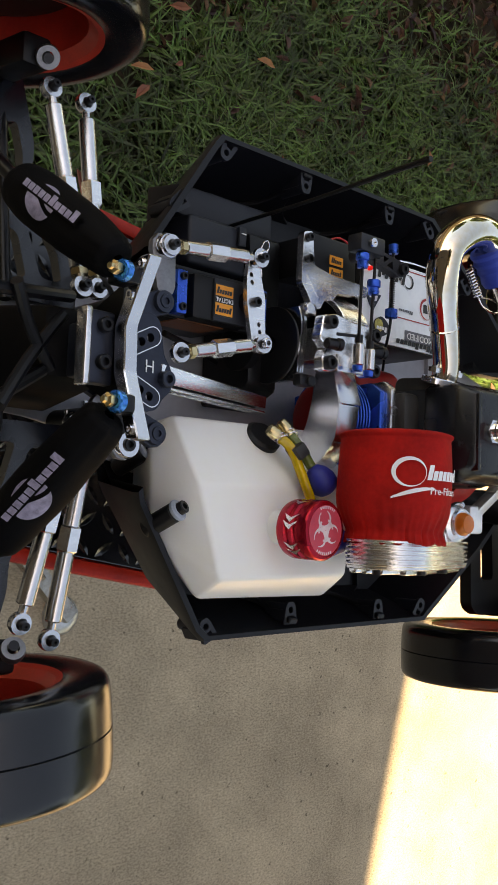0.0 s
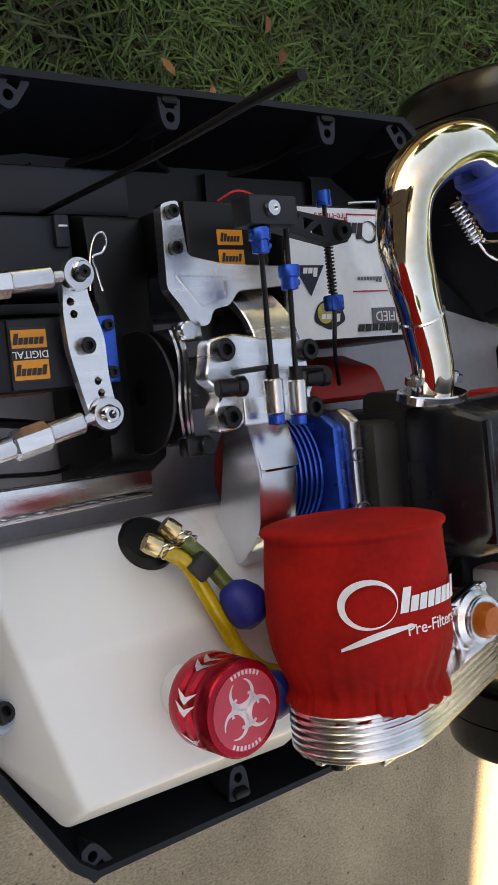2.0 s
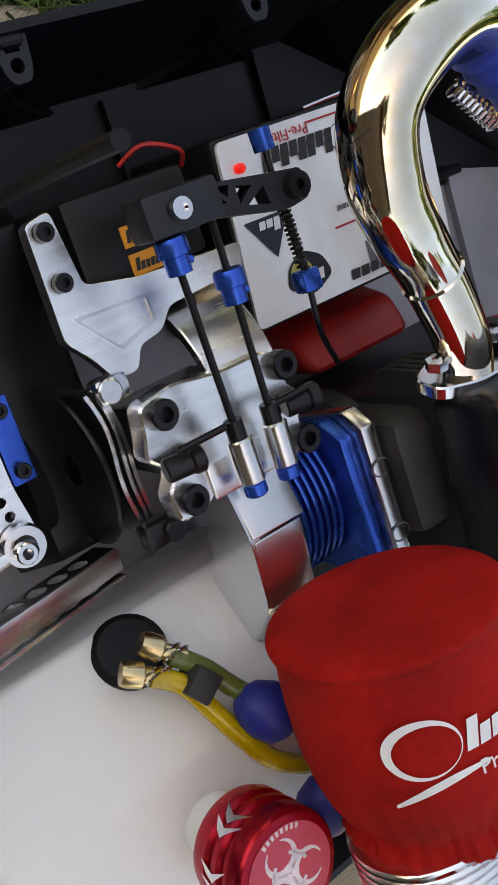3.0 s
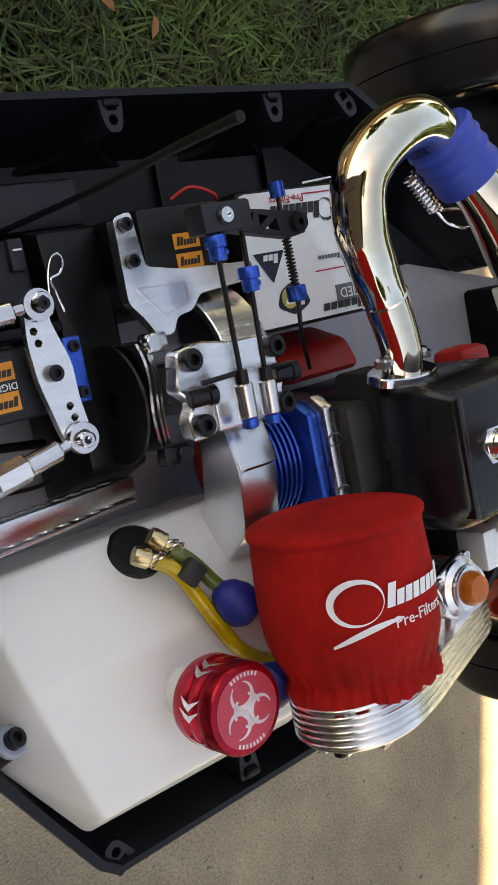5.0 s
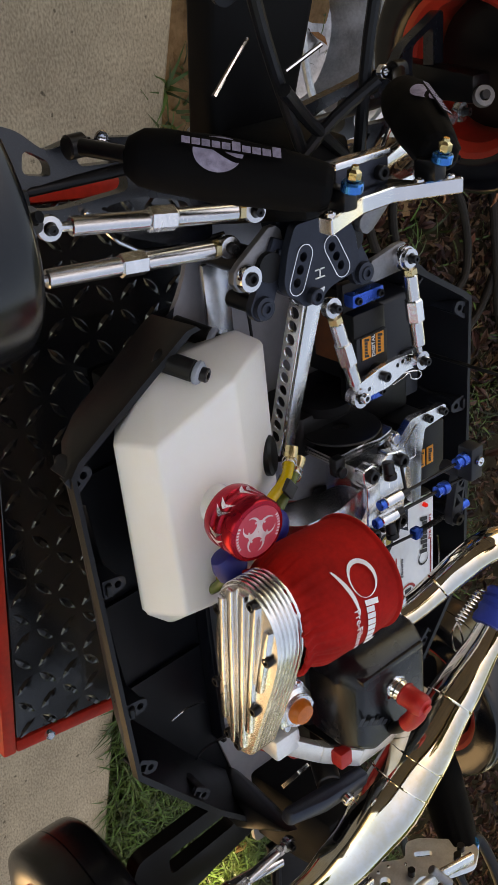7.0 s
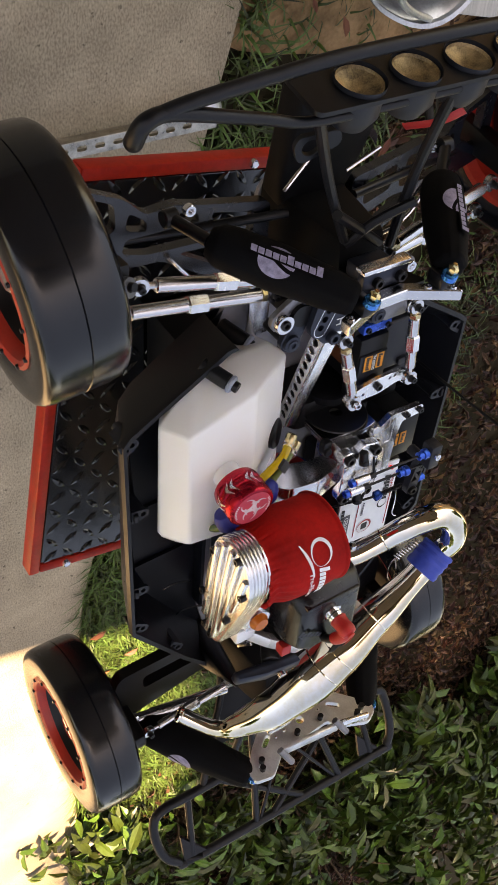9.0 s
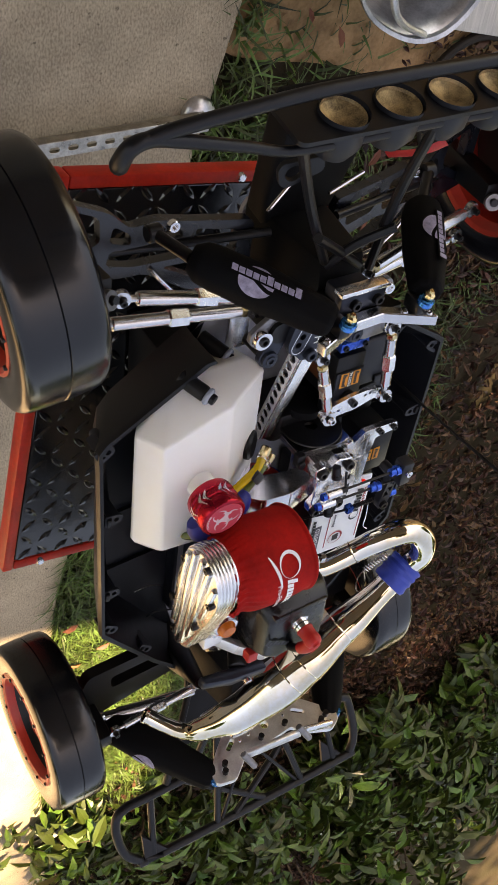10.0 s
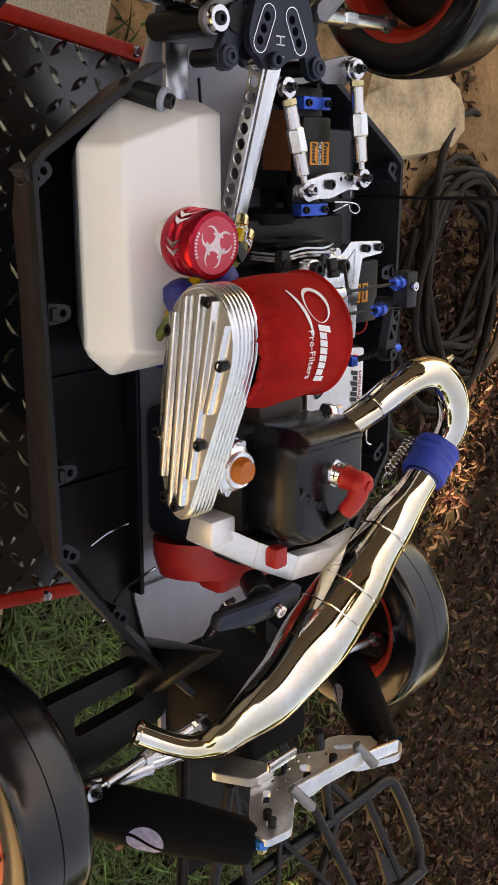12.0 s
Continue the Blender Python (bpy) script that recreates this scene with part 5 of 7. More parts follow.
part("print_word", on_filter(letters("Pre-Filters", 0.0068, Matrix.Translation((0.018, -0.0075, 0)), 0.0002), ANG, YB), M_WHITE, air_filter, "white word")


# ---- throttle side: mount plate, brake block, linkage ----
tp = round2([(-0.05, 0.11), (-0.041, 0.112), (-0.0385, 0.088), (-0.02, 0.0845), (0.02, 0.083), (0.018, 0.0745), (-0.013, 0.0725), (-0.0185, 0.066), (-0.0275, 0.0645), (-0.031, 0.0575), (-0.039, 0.0575), (-0.045, 0.067), (-0.051, 0.074)], 0.0024)
tplate = part("throttle_mount", prism(tp, 0.006, Matrix.Translation((0, 0, 0.02)), [circle2(-0.0455, 0.1065, 0.0022, 8)[::-1]], bev=0.0006), M_ALU, buggy, "bright machined throttle servo mount")
for x, y in ((-0.0455, 0.1065), (-0.0455, 0.091)):
    screw((x, y, 0.0265), Zv, 0.003, tplate)
part("pocket", prism(round2([(-0.0465, 0.0798), (-0.0195, 0.079), (-0.0195, 0.0695), (-0.022, 0.069), (-0.034, 0.0652)], 0.0016), 0.0007, Matrix.Translation((0, 0, 0.0258)), [round2([(-0.0445, 0.0787), (-0.0205, 0.078), (-0.0205, 0.0705), (-0.0225, 0.07), (-0.034, 0.0665)], 0.0016)[::-1]]), M_SATIN, tplate)
tserv = part("throttle_servo", box((-0.013, 0.0985, 0.002), (0.046, 0.029, 0.041), 0.002), M_PLASTIC2, buggy, "black throttle servo with an orange label")
for dy, h in ((0.005, 0.008), (-0.0055, 0.008)):
    part("label_field", box((-0.0125, 0.0925 + dy * 0.85, 0.0228), (0.014, h * 0.85, 0.0006)), M_ORANGE, tserv, "orange label field")
    part("label_lettering", moved(bars(0.011, 0.004, 6, 4 + int(dy * 1000)), Matrix.Translation((-0.0125, 0.0925 + dy * 0.85, 0.0233))), M_BLACKINK, tserv)
arm_b = part("throttle_arm", merge(box((-0.018, 0.101, 0.056), (0.026, 0.0125, 0.013), 0.0015), cyl((-0.006, 0.1, 0.033), (-0.006, 0.1, 0.05), 0.005)), M_GREYPL, buggy, "dark grey plastic throttle arm")
beam = round2([(-0.007, 0.1055), (0.022, 0.1015), (0.0345, 0.1), (0.035, 0.0905), (0.026, 0.089), (-0.007, 0.0955)], 0.002)
tris = [[(-0.002, 0.103), (0.004, 0.0975), (-0.002, 0.0968)], [(0.001, 0.1028), (0.0065, 0.1022), (0.005, 0.0988)], [(0.0085, 0.1012), (0.0145, 0.0998), (0.0085, 0.0955)], [(0.0115, 0.0945), (0.0185, 0.0985), (0.0195, 0.0925)]]
part("arm_beam", prism(beam, 0.007, Matrix.Translation((0, 0, 0.043)), [t[::-1] for t in tris], bev=0.0004), M_GREYPL, arm_b)
part("arm_bush", lathe([(0, 0.001), (0.0018, 0.001), (0.0018, 0.002), (0.0032, 0.002), (0.0034, 0)], (-0.0205, 0.1012, 0.0635), Zv, 14), M_STEEL, arm_b)
part("arm_eye", lathe([(0.0018, 0.004), (0.0044, 0.004), (0.0048, 0), (0.0048, -0.008)], (0.03, 0.0952, 0.049), Zv, 16), M_DKSTEEL, arm_b)
# brake block over the discs
bb = round2([(-0.043, 0.05), (-0.03, 0.0525), (-0.012, 0.0495), (0.006, 0.0495), (0.0135, 0.044), (0.01, 0.037), (0.0155, 0.03), (0.0105, 0.023), (0.0135, 0.0135), (0.004, 0.012), (-0.004, 0.02), (-0.022, 0.02), (-0.031, 0.0115), (-0.042, 0.0105), (-0.0435, 0.02), (-0.0385, 0.027), (-0.0465, 0.034), (-0.0445, 0.04)], 0.0025)
brake = part("brake_block", merge(prism(bb, 0.009, Matrix.Translation((0, 0, 0.032)), bev=0.0008), box((-0.014, 0.033, 0.012), (0.04, 0.024, 0.04), 0.002)), M_ALU, buggy, "bright machined brake block")
arch = [(0.0385 + 0.04 * math.sin(a), -0.01 + 0.046 * math.cos(a)) for a in [0.15 + 0.125 * k for k in range(9)]]
arch += [(0.0385 + 0.036 * math.sin(a), -0.01 + 0.0415 * math.cos(a)) for a in [1.15 - 0.125 * k for k in range(9)]]
part("saddle", prism(arch, 0.026, axes((-0.0125, 0, 0), (0, 1, 0), (0, 0, 1)), bev=0.0005), M_ALU, brake, "rounded aluminium saddle")
for x, y in ((-0.037, 0.0455), (-0.037, 0.017), (0.0095, 0.043), (0.0095, 0.017)):
    screw((x, y, 0.0405), Zv, 0.005, brake)
for x, y in ((-0.0415, 0.0295), (0.006, 0.0305)):
    adj = part("adjuster", cyl((x - 0.002, y, 0.0445), (x + 0.0065, y, 0.0465), 0.004, seg=16, ch=0.0006), M_DKSTEEL, brake)
    part("adjuster_tip", cyl((x + 0.006, y, 0.0465), (x + 0.0105, y, 0.0475), 0.0046, seg=16, ch=0.0008), M_DKSTEEL, brake)
part("block_step", box((-0.014, 0.0185, 0.0415), (0.03, 0.012, 0.002), 0.0008), M_ALU, brake)
part("brake_disc", lathe([(0.006, -0.0009), (0.0275, -0.0009), (0.028, 0.0), (0.0275, 0.0009), (0.006, 0.0009)], (-0.0535, 0.031, 0.0), X, 40), M_DKSTEEL, brake, "thin dark steel brake disc")


def pad_plate(x0, amp, y0, y1, top):
    """A thin brake plate, wavy along its length."""
    bm, last = bmesh.new(), None
    for k in range(19):
        u = k / 18
        x, y = x0 + amp * math.sin(u * 7.5) + 0.004 * u, y0 + (y1 - y0) * u
        z = top - 0.008 * u ** 2 - 0.003 * (1 - u) ** 4
        ring = [bm.verts.new(p) for p in ((x - 0.0007, y, z), (x + 0.0007, y, z), (x + 0.0007, y, z - 0.03), (x - 0.0007, y, z - 0.03))]
        for i in range(4):
            if last:
                bm.faces.new((last[i], last[(i + 1) % 4], ring[(i + 1) % 4], ring[i]))
        if k in (0, 18):
            bm.faces.new(ring if k else ring[::-1])
        last = ring
    return bm


for x0, amp, y0 in ((-0.0505, 0.0011, 0.0565), (-0.0475, 0.0009, 0.0575), (-0.0455, 0.0007, 0.055)):
    part("pad_plate", pad_plate(x0, amp, y0, 0.006, 0.027), M_SATIN, brake, "wavy polished brake plate")
part("caliper_arm", merge(box((-0.042, 0.0555, 0.024), (0.012, 0.009, 0.008), 0.002), cyl((-0.044, 0.0555, 0.024), (-0.044, 0.0555, 0.0295), 0.0042, seg=14, ch=0.0006)), M_SATIN, brake)
part("caliper_arm", merge(box((-0.042, 0.0055, 0.022), (0.014, 0.009, 0.008), 0.002), cyl((-0.039, 0.005, 0.024), (-0.039, 0.005, 0.0285), 0.004, seg=14, ch=0.0006)), M_DKSTEEL, brake)
# brake and throttle rods with blue stops
for i, (a, b, zc) in enumerate((((-0.0238, 0.1, 0.058), (-0.0208, 0.0195, 0.0535), 0.022), ((-0.0055, 0.1, 0.054), (-0.0056, 0.018, 0.0505), 0.022))):
    rod = part("linkage_rod", cyl(a, b, 0.0012, seg=10), M_DKSTEEL, buggy, "thin black linkage rod")
    a, b = Vector(a), Vector(b)
    p = a.lerp(b, 0.07 if i == 0 else 0.25)
    d = (b - a).normalized()
    part("rod_stop", merge(lathe([(0.0015, 0), (0.0044, 0), (0.0049, 0.001), (0.0049, 0.005), (0.0038, 0.0055), (0.0038, 0.0105), (0.0015, 0.011)], p, d, 14), cyl(p + d * 0.0075 + Vector((0.003, 0, 0)), p + d * 0.0075 + Vector((0.005, 0, 0)), 0.0014)), M_AZURE, rod, "blue anodised rod stop")
    part("sleeve", cyl(b - d * 0.012, b + d * 0.003, 0.0043, seg=18, ch=0.0006), M_SATIN, rod, "aluminium sleeve")
    part("end_stop", cyl(b + d * 0.003, b + d * 0.0075, 0.0037, seg=14, ch=0.0005), M_AZURE, rod, "blue anodised end stop")
    part("barrel", cyl(b - d * 0.018, b - d * 0.0115, 0.003, seg=12), M_DKSTEEL, rod)
    part("lever_pin", cyl(b - d * 0.017, b - d * 0.016 + Vector((-0.019 if i == 0 else 0.02, 0.0, -0.003)), 0.0012, seg=8), M_DKSTEEL, rod)
rod = part("throttle_rod", tube([(0.029, 0.113, 0.042), (0.0298, 0.095, 0.041), (0.0325, 0.064, 0.0385), (0.0335, 0.05, 0.036), (0.04, 0.04, 0.028), (0.052, 0.026, 0.016)], 0.0011, 8, 3), M_DKSTEEL, buggy, "bent black throttle rod with a spring")
part("rod_stop", cyl((0.0288, 0.115, 0.042), (0.0291, 0.108, 0.042), 0.0036, seg=14), M_AZURE, rod)
part("rod_stop", box((0.0325, 0.064, 0.0385), (0.0075, 0.0075, 0.007), 0.001), M_AZURE, rod, "blue anodised rod stop")
part("spring", tube([(0.0302 + 0.002 * t / 90 + 0.0019 * math.cos(t * 1.0), 0.091 - 0.023 * t / 90, 0.0408 - 0.002 * t / 90 + 0.0019 * math.sin(t * 1.0)) for t in range(91)], 0.0005, 5), M_DKSTEEL, rod)
part("indicator_light", lathe([(0.0018, -0.004), (0.0018, 0), (0.0012, 0.001), (0, 0.0014)], (0.039, 0.1045, 0.0125), Zv, 12), M_LED, buggy, "lit red indicator light")
part("red_wire", tube([(0.0, 0.118, 0.0), (0.008, 0.122, 0.006), (0.02, 0.117, 0.008), (0.024, 0.112, 0.0)], 0.0009, 6, 5), M_REDRUB, buggy)

# radio box with a foil lid
radio = part("radio_box", hull([(x, y, z) for x, y in ((0.026, 0.047), (0.032, 0.117), (0.136, 0.117), (0.13, 0.047)) for z in (FLOOR + 0.002, 0.008)], 0.003), M_PLASTIC2, buggy, "black radio box with a silver foil lid")
lid = prism(round2([(0.027, 0.049), (0.033, 0.115), (0.134, 0.115), (0.129, 0.049)], 0.003), 0.0016, Matrix.Translation((0, 0, 0.0085)))
part("foil_lid", lid, M_FOIL, radio, "silver foil lid with stickers")
turned = Matrix.Rotation(math.pi, 4, "Z")
part("sticker_ring", moved(ring2(0, 0, 0.0062, 0.0058, 0.0018), Matrix.Translation((0.088, 0.103, 0.0107)) @ turned), M_BLACKINK, radio)
part("sticker_lettering", moved(bars(0.034, 0.0085, 8, 21), Matrix.Translation((0.066, 0.1035, 0.0107)) @ turned), M_BLACKINK, radio, "black bars of a maker's sticker")
part("sticker_word", letters("Pre-Filters", 0.0055, Matrix.Translation((0.062, 0.1105, 0.0107)) @ turned, 0.0002), M_REDRUB, radio, "small red word")
part("sticker_triangle", prism([(0.034, 0.086), (0.054, 0.086), (0.044, 0.071)], 0.0004, Matrix.Translation((0, 0, 0.0103))), M_GUN, radio, "dark blue triangular sticker")
part("sticker_lettering", moved(bars(0.01, 0.0045, 3, 22), Matrix.Translation((0.044, 0.0825, 0.011)) @ turned), M_WHITE, radio)
part("sticker_badge", prism(round2([(0.047, 0.066), (0.055, 0.07), (0.063, 0.066), (0.066, 0.058), (0.055, 0.053), (0.044, 0.058)], 0.003), 0.0004, Matrix.Translation((0, 0, 0.0103))), M_GREYPL, radio, "grey round badge sticker")
part("sticker_lettering", moved(bars(0.013, 0.004, 4, 23), Matrix.Translation((0.055, 0.0595, 0.011)) @ turned), M_WHITE, radio)
part("sticker_line", moved(bars(0.018, 0.003, 8, 24), Matrix.Translation((0.085, 0.0785, 0.0107)) @ turned), M_GREYINK, radio)
part("sticker_word", letters("MODIFIED", 0.0075, Matrix.Translation((0.104, 0.0595, 0.0109)) @ turned, 0.0002), M_WHITE, radio, "white word on a dark bar")
part("sticker_bar", box((0.104, 0.0595, 0.0104), (0.038, 0.0085, 0.0004)), M_GREYINK, radio)
part("sticker_disc", lathe([(0, 0.0004), (0.0095, 0.0004), (0.0096, 0)], (0.112, 0.085, 0.0101), Zv, 28), M_WHITE, radio, "white round sticker")
part("sticker_ring", moved(ring2(0, 0, 0.0088, 0.0088, 0.0022), Matrix.Translation((0.112, 0.085, 0.0107))), M_REDRUB, radio)
part("sticker_block", box((0.112, 0.085, 0.0107), (0.008, 0.007, 0.0004), 0.0), M_BLACKINK, radio)
part("sticker_badge", prism(circle2(0.052, 0.062, 0.0052, 18), 0.0006, Matrix.Translation((0, 0, 0.0103))), M_YELLOW, radio, "yellow round badge sticker")
for y in (0.0725, 0.112):
    part("sticker_line", box((0.098, y, 0.0105), (0.05, 0.0007, 0.0004)), M_REDRUB, radio)
part("sticker_lettering", moved(bars(0.05, 0.006, 10, 44), Matrix.Translation((0.098, 0.0525, 0.0107)) @ turned), M_BLACKINK, radio, "black bars of a sticker")
part("lid_pin", tube([(0.072, 0.117, 0.013), (0.09, 0.118, 0.014), (0.108, 0.118, 0.014), (0.112, 0.122, 0.016)], 0.0007, 6, 3), M_STEEL, radio)

# clutch bell carrier and starter housing
clutch = part("clutch_carrier", prism(round2([(0.02, 0.024), (0.016, 0.03), (-0.009, 0.0365), (-0.036, 0.033), (-0.052, 0.016), (-0.056, -0.004), (-0.048, -0.014), (-0.038, -0.01), (-0.026, 0.004), (-0.004, 0.01), (0.016, 0.012)], 0.006, 5), 0.004, axes((-0.0195, 0, 0), (0, 1, 0), (0, 0, 1)), [circle2(-0.0455, -0.006, 0.0036, 16)[::-1]], bev=0.0008), M_SATIN, buggy, "bright machined clutch carrier")
part("strap_slope", hull([(x, y, z + dz) for x in (-0.0185, 0.004) for y, z in ((0.021, 0.028), (-0.0085, 0.037)) for dz in (-0.003, 0.0)], 0.0008), M_SATIN, clutch)
part("strap", hull([(x, y, z + dz) for x in (-0.0185, 0.002) for y, z in ((-0.0092, 0.0368), (-0.036, 0.0325)) for dz in (-0.003, 0.0)], 0.0008), M_SATIN, clutch)
part("strap_end", hull([(x, y, z) for x in (-0.0185, 0.001) for y, z in ((-0.0365, 0.0322), (-0.0365, 0.029), (-0.052, 0.012), (-0.0535, 0.015))], 0.0008), M_SATIN, clutch)
part("clutch_bell", lathe([(0.0, 0.0), (0.02, 0.0), (0.026, 0.004), (0.026, 0.016), (0.0, 0.018)], (0.0, -0.014, -0.006), X, 36), M_REDRUB, clutch, "red clutch bell")
blue = part("fan_housing", lathe([(0.0, 0.0), (0.024, 0.0), (0.026, 0.002), (0.026, 0.02), (0.0, 0.021)], (0.008, -0.014, -0.004), X, 44), M_AZURE, buggy, "blue anodised engine mount with fins")
for i in range(6):
    part("fin", lathe([(0.026, -0.0008), (0.0315, -0.0008), (0.0318, 0.0), (0.0315, 0.0008), (0.026, 0.0008)], (0.009 + i * 0.0032, -0.014, -0.004), X, 44), M_AZURE, blue)
part("fin_block", hull([(x, y, z) for x in (0.0285, 0.0352) for y, z in ((-0.045, FLOOR), (0.008, FLOOR), (0.013, 0.024), (0.006, 0.034), (-0.044, 0.034), (-0.051, 0.024))], 0.002), M_AZURE, blue)
side = part("side_plate", hull([(x, y, z) for x in (0.0356, 0.0425) for y, z in ((-0.05, -0.01), (0.01, -0.01), (0.0145, 0.03), (0.008, 0.0385), (-0.045, 0.0385), (-0.053, 0.03))], 0.0012), M_SATIN, blue, "aluminium side plate")
for y in (-0.034, -0.008):
    part("mark", moved(ring2(0, 0, 0.0045, 0.0035, 0.001), Matrix.Translation((0.039, y, 0.0389))), M_GREYINK, blue)

# engine: fins, cover plates, bracket and starter
for i in range(5):
    part("side_fin", prism(round2([(-0.04, 0.02), (-0.036, 0.05), (-0.024, 0.058), (0.008, 0.058), (0.019, 0.052), (0.021, 0.02)], 0.008), 0.002, axes((0.062 + 0.0042 * i, 0, 0), (0, 1, 0), (0, 0, 1)), bev=0.0006), M_FIN, engine)
part("barrel", merge(box((0.064, -0.016, 0.02), (0.04, 0.046, 0.05), 0.006), cyl((0.045, -0.012, -0.004), (0.06, -0.012, -0.004), 0.026, seg=28, ch=0.003)), M_FIN, engine)
part("lower_shroud", hull([(x, y, z) for x in (0.062, 0.12) for y, z in ((0.016, FLOOR + 0.004), (0.044, FLOOR + 0.004), (0.034, -0.022), (0.016, -0.014))], 0.006, 3), M_REDRUB, engine, "red plastic engine shroud")
part("shroud_step", hull([(0.128, -0.062, 0.04), (0.128, 0.002, 0.04), (0.144, -0.05, 0.04), (0.144, 0.0, 0.04), (0.128, -0.06, 0.076), (0.128, 0.0, 0.076), (0.14, -0.05, 0.07), (0.14, -0.002, 0.07)], 0.004), M_PLASTIC2, engine)
part("shroud_lettering", moved(bars(0.03, 0.006, 6, 31), Matrix.Translation((0.098, -0.045, 0.0988)) @ Matrix.Rotation(radians(60), 4, "Z")), M_GREYPL, engine, "raised bars of lettering")
BR = [Vector(p) for p in ((0.118, -0.095, 0.048), (0.138, -0.064, 0.068), (0.152, -0.038, 0.079), (0.157, 0.0, 0.076), (0.16, 0.046, 0.066))]


def strap(p, q, w=0.0098, h=0.009):
    """One length of a cast bracket, its top sloping to the tail."""
    return hull([v + Vector((sx * w, 0, z)) for v in (p, q) for sx, z in ((-1, 0.002), (1, -0.004), (-1, -h), (1, -h - 0.006))], 0.0012)


bracket = part("exhaust_bracket", strap(BR[0], BR[1]), M_CAST, buggy, "bright cast aluminium exhaust bracket")
for p, q in zip(BR[1:], BR[2:]):
    part("bracket_arm", strap(p, q), M_CAST, bracket)
part("bracket_block", box((0.118, -0.086, 0.05), (0.018, 0.022, 0.02), 0.003), M_CAST, bracket)
part("red_sleeve", box((0.139, -0.054, 0.0755), (0.014, 0.011, 0.011), 0.002), M_REDRUB, bracket)
starter = part("pull_starter", merge(lathe([(0.0, 0.02), (0.018, 0.019), (0.036, 0.014), (0.04, 0.0), (0.04, -0.012)], (0.165, -0.035, -0.008), (1, -0.1, 0.15), 32), box((0.172, -0.02, 0.012), (0.026, 0.07, 0.024), 0.005)), M_REDRUB, buggy, "red plastic pull starter housing")
part("starter_vent", lathe([(0.0, 0.022), (0.012, 0.0215), (0.014, 0.019)], (0.165, -0.035, -0.008), (1, -0.1, 0.15), 20), M_DKSTEEL, starter)
wm = part("rear_hanger", hull([(0.182, -0.098, 0.066), (0.17, -0.096, 0.068), (0.184, -0.07, 0.074), (0.166, -0.07, 0.078), (0.178, -0.034, 0.08), (0.162, -0.036, 0.084), (0.182, -0.098, 0.056), (0.17, -0.096, 0.058), (0.178, -0.034, 0.068), (0.162, -0.036, 0.072)], 0.003), M_GUN, buggy, "dark anodised exhaust hanger")
screw((0.175, -0.055, 0.0785), (0.3, 0, 1), 0.0045, wm, M_STEEL)
part("hanger_stub", cyl((0.165, -0.05, 0.05), (0.168, -0.06, 0.068), 0.009, seg=18, ch=0.001), M_DKSTEEL, wm)
part("hanger_link", prism(round2([(0, -0.0055), (0.05, -0.0055), (0.05, 0.0055), (0, 0.0055)], 0.002), 0.003, axes((0.185, -0.052, 0.03), (0.8, 0.1, -0.55), (-0.1, 1, 0)), [slot2((0.008 + 0.014 * k, 0), (0.014 + 0.014 * k, 0), 0.0024)[::-1] for k in range(3)]), M_SATIN, wm, "slotted aluminium link")
part("hanger_post", hull([(0.255 + x, -0.07 + y, z) for x in (-0.014, 0.014) for y in (-0.012, 0.012) for z in (FLOOR, -0.02)] + [(0.2, -0.092, 0.056), (0.204, -0.08, 0.058)], 0.003), M_PLASTIC2, wm, "black plastic foot")
for pts in ([(0.135, -0.09, -0.03), (0.142, -0.1, -0.04), (0.15, -0.112, -0.045)], [(0.17, -0.075, -0.02), (0.19, -0.09, -0.04), (0.212, -0.098, -0.05), (0.214, -0.104, -0.05)]):
    part("loose_wire", tube(pts, 0.001, 8, 4), M_STEEL, buggy)
sp = [Vector((0.0935, 0.108, 0.064)), Vector((0.119, 0.09, 0.056))]
coil = [sp[0].lerp(sp[1], t / 72) + 0.0032 * (Vector((0.8, 0.6, 0)) * math.cos(t * 0.9) + Zv * math.sin(t * 0.9)) for t in range(73)]
part("spring", tube(coil, 0.0007, 5), M_STEEL, exhaust, "steel exhaust spring")
part("spring_loop", tube([(0.119, 0.09, 0.056), (0.125, 0.083, 0.057), (0.134, 0.079, 0.062), (0.138, 0.083, 0.066), (0.13, 0.089, 0.062), (0.119, 0.09, 0.056)], 0.0008, 6, 4), M_STEEL, exhaust)
part("tip_lip", lathe([(0.0068, 0.0), (0.0074, -0.001), (0.0086, 0.0), (0.0088, 0.002), (0.0078, 0.0032)], cp[-1], Vector(cp[-2]) - Vector(cp[-1]), 24), M_CHROME, exhaust)
for k, r in ((0.26, 0.0182), (0.5, 0.0232), (0.64, 0.0242), (0.82, 0.0228)):
    i = 1 + k * 4
    a, b = Vector(cp[int(i)]), Vector(cp[int(i) + 1])
    c = a.lerp(b, i - int(i))
    part("weld", lathe([(r, -0.0008), (r + 0.0005, 0), (r, 0.0008)], c, b - a, 28), M_CHROME, exhaust)
for x in (0.058, 0.087):
    part("flange_nut", lathe([(0, 0.005), (0.002, 0.005), (0.002, 0.0035), (0.004, 0.0035), (0.004, 0)], (x, 0.022, 0.0595), (0, 1, 0.3), 6), M_STEEL, exhaust)

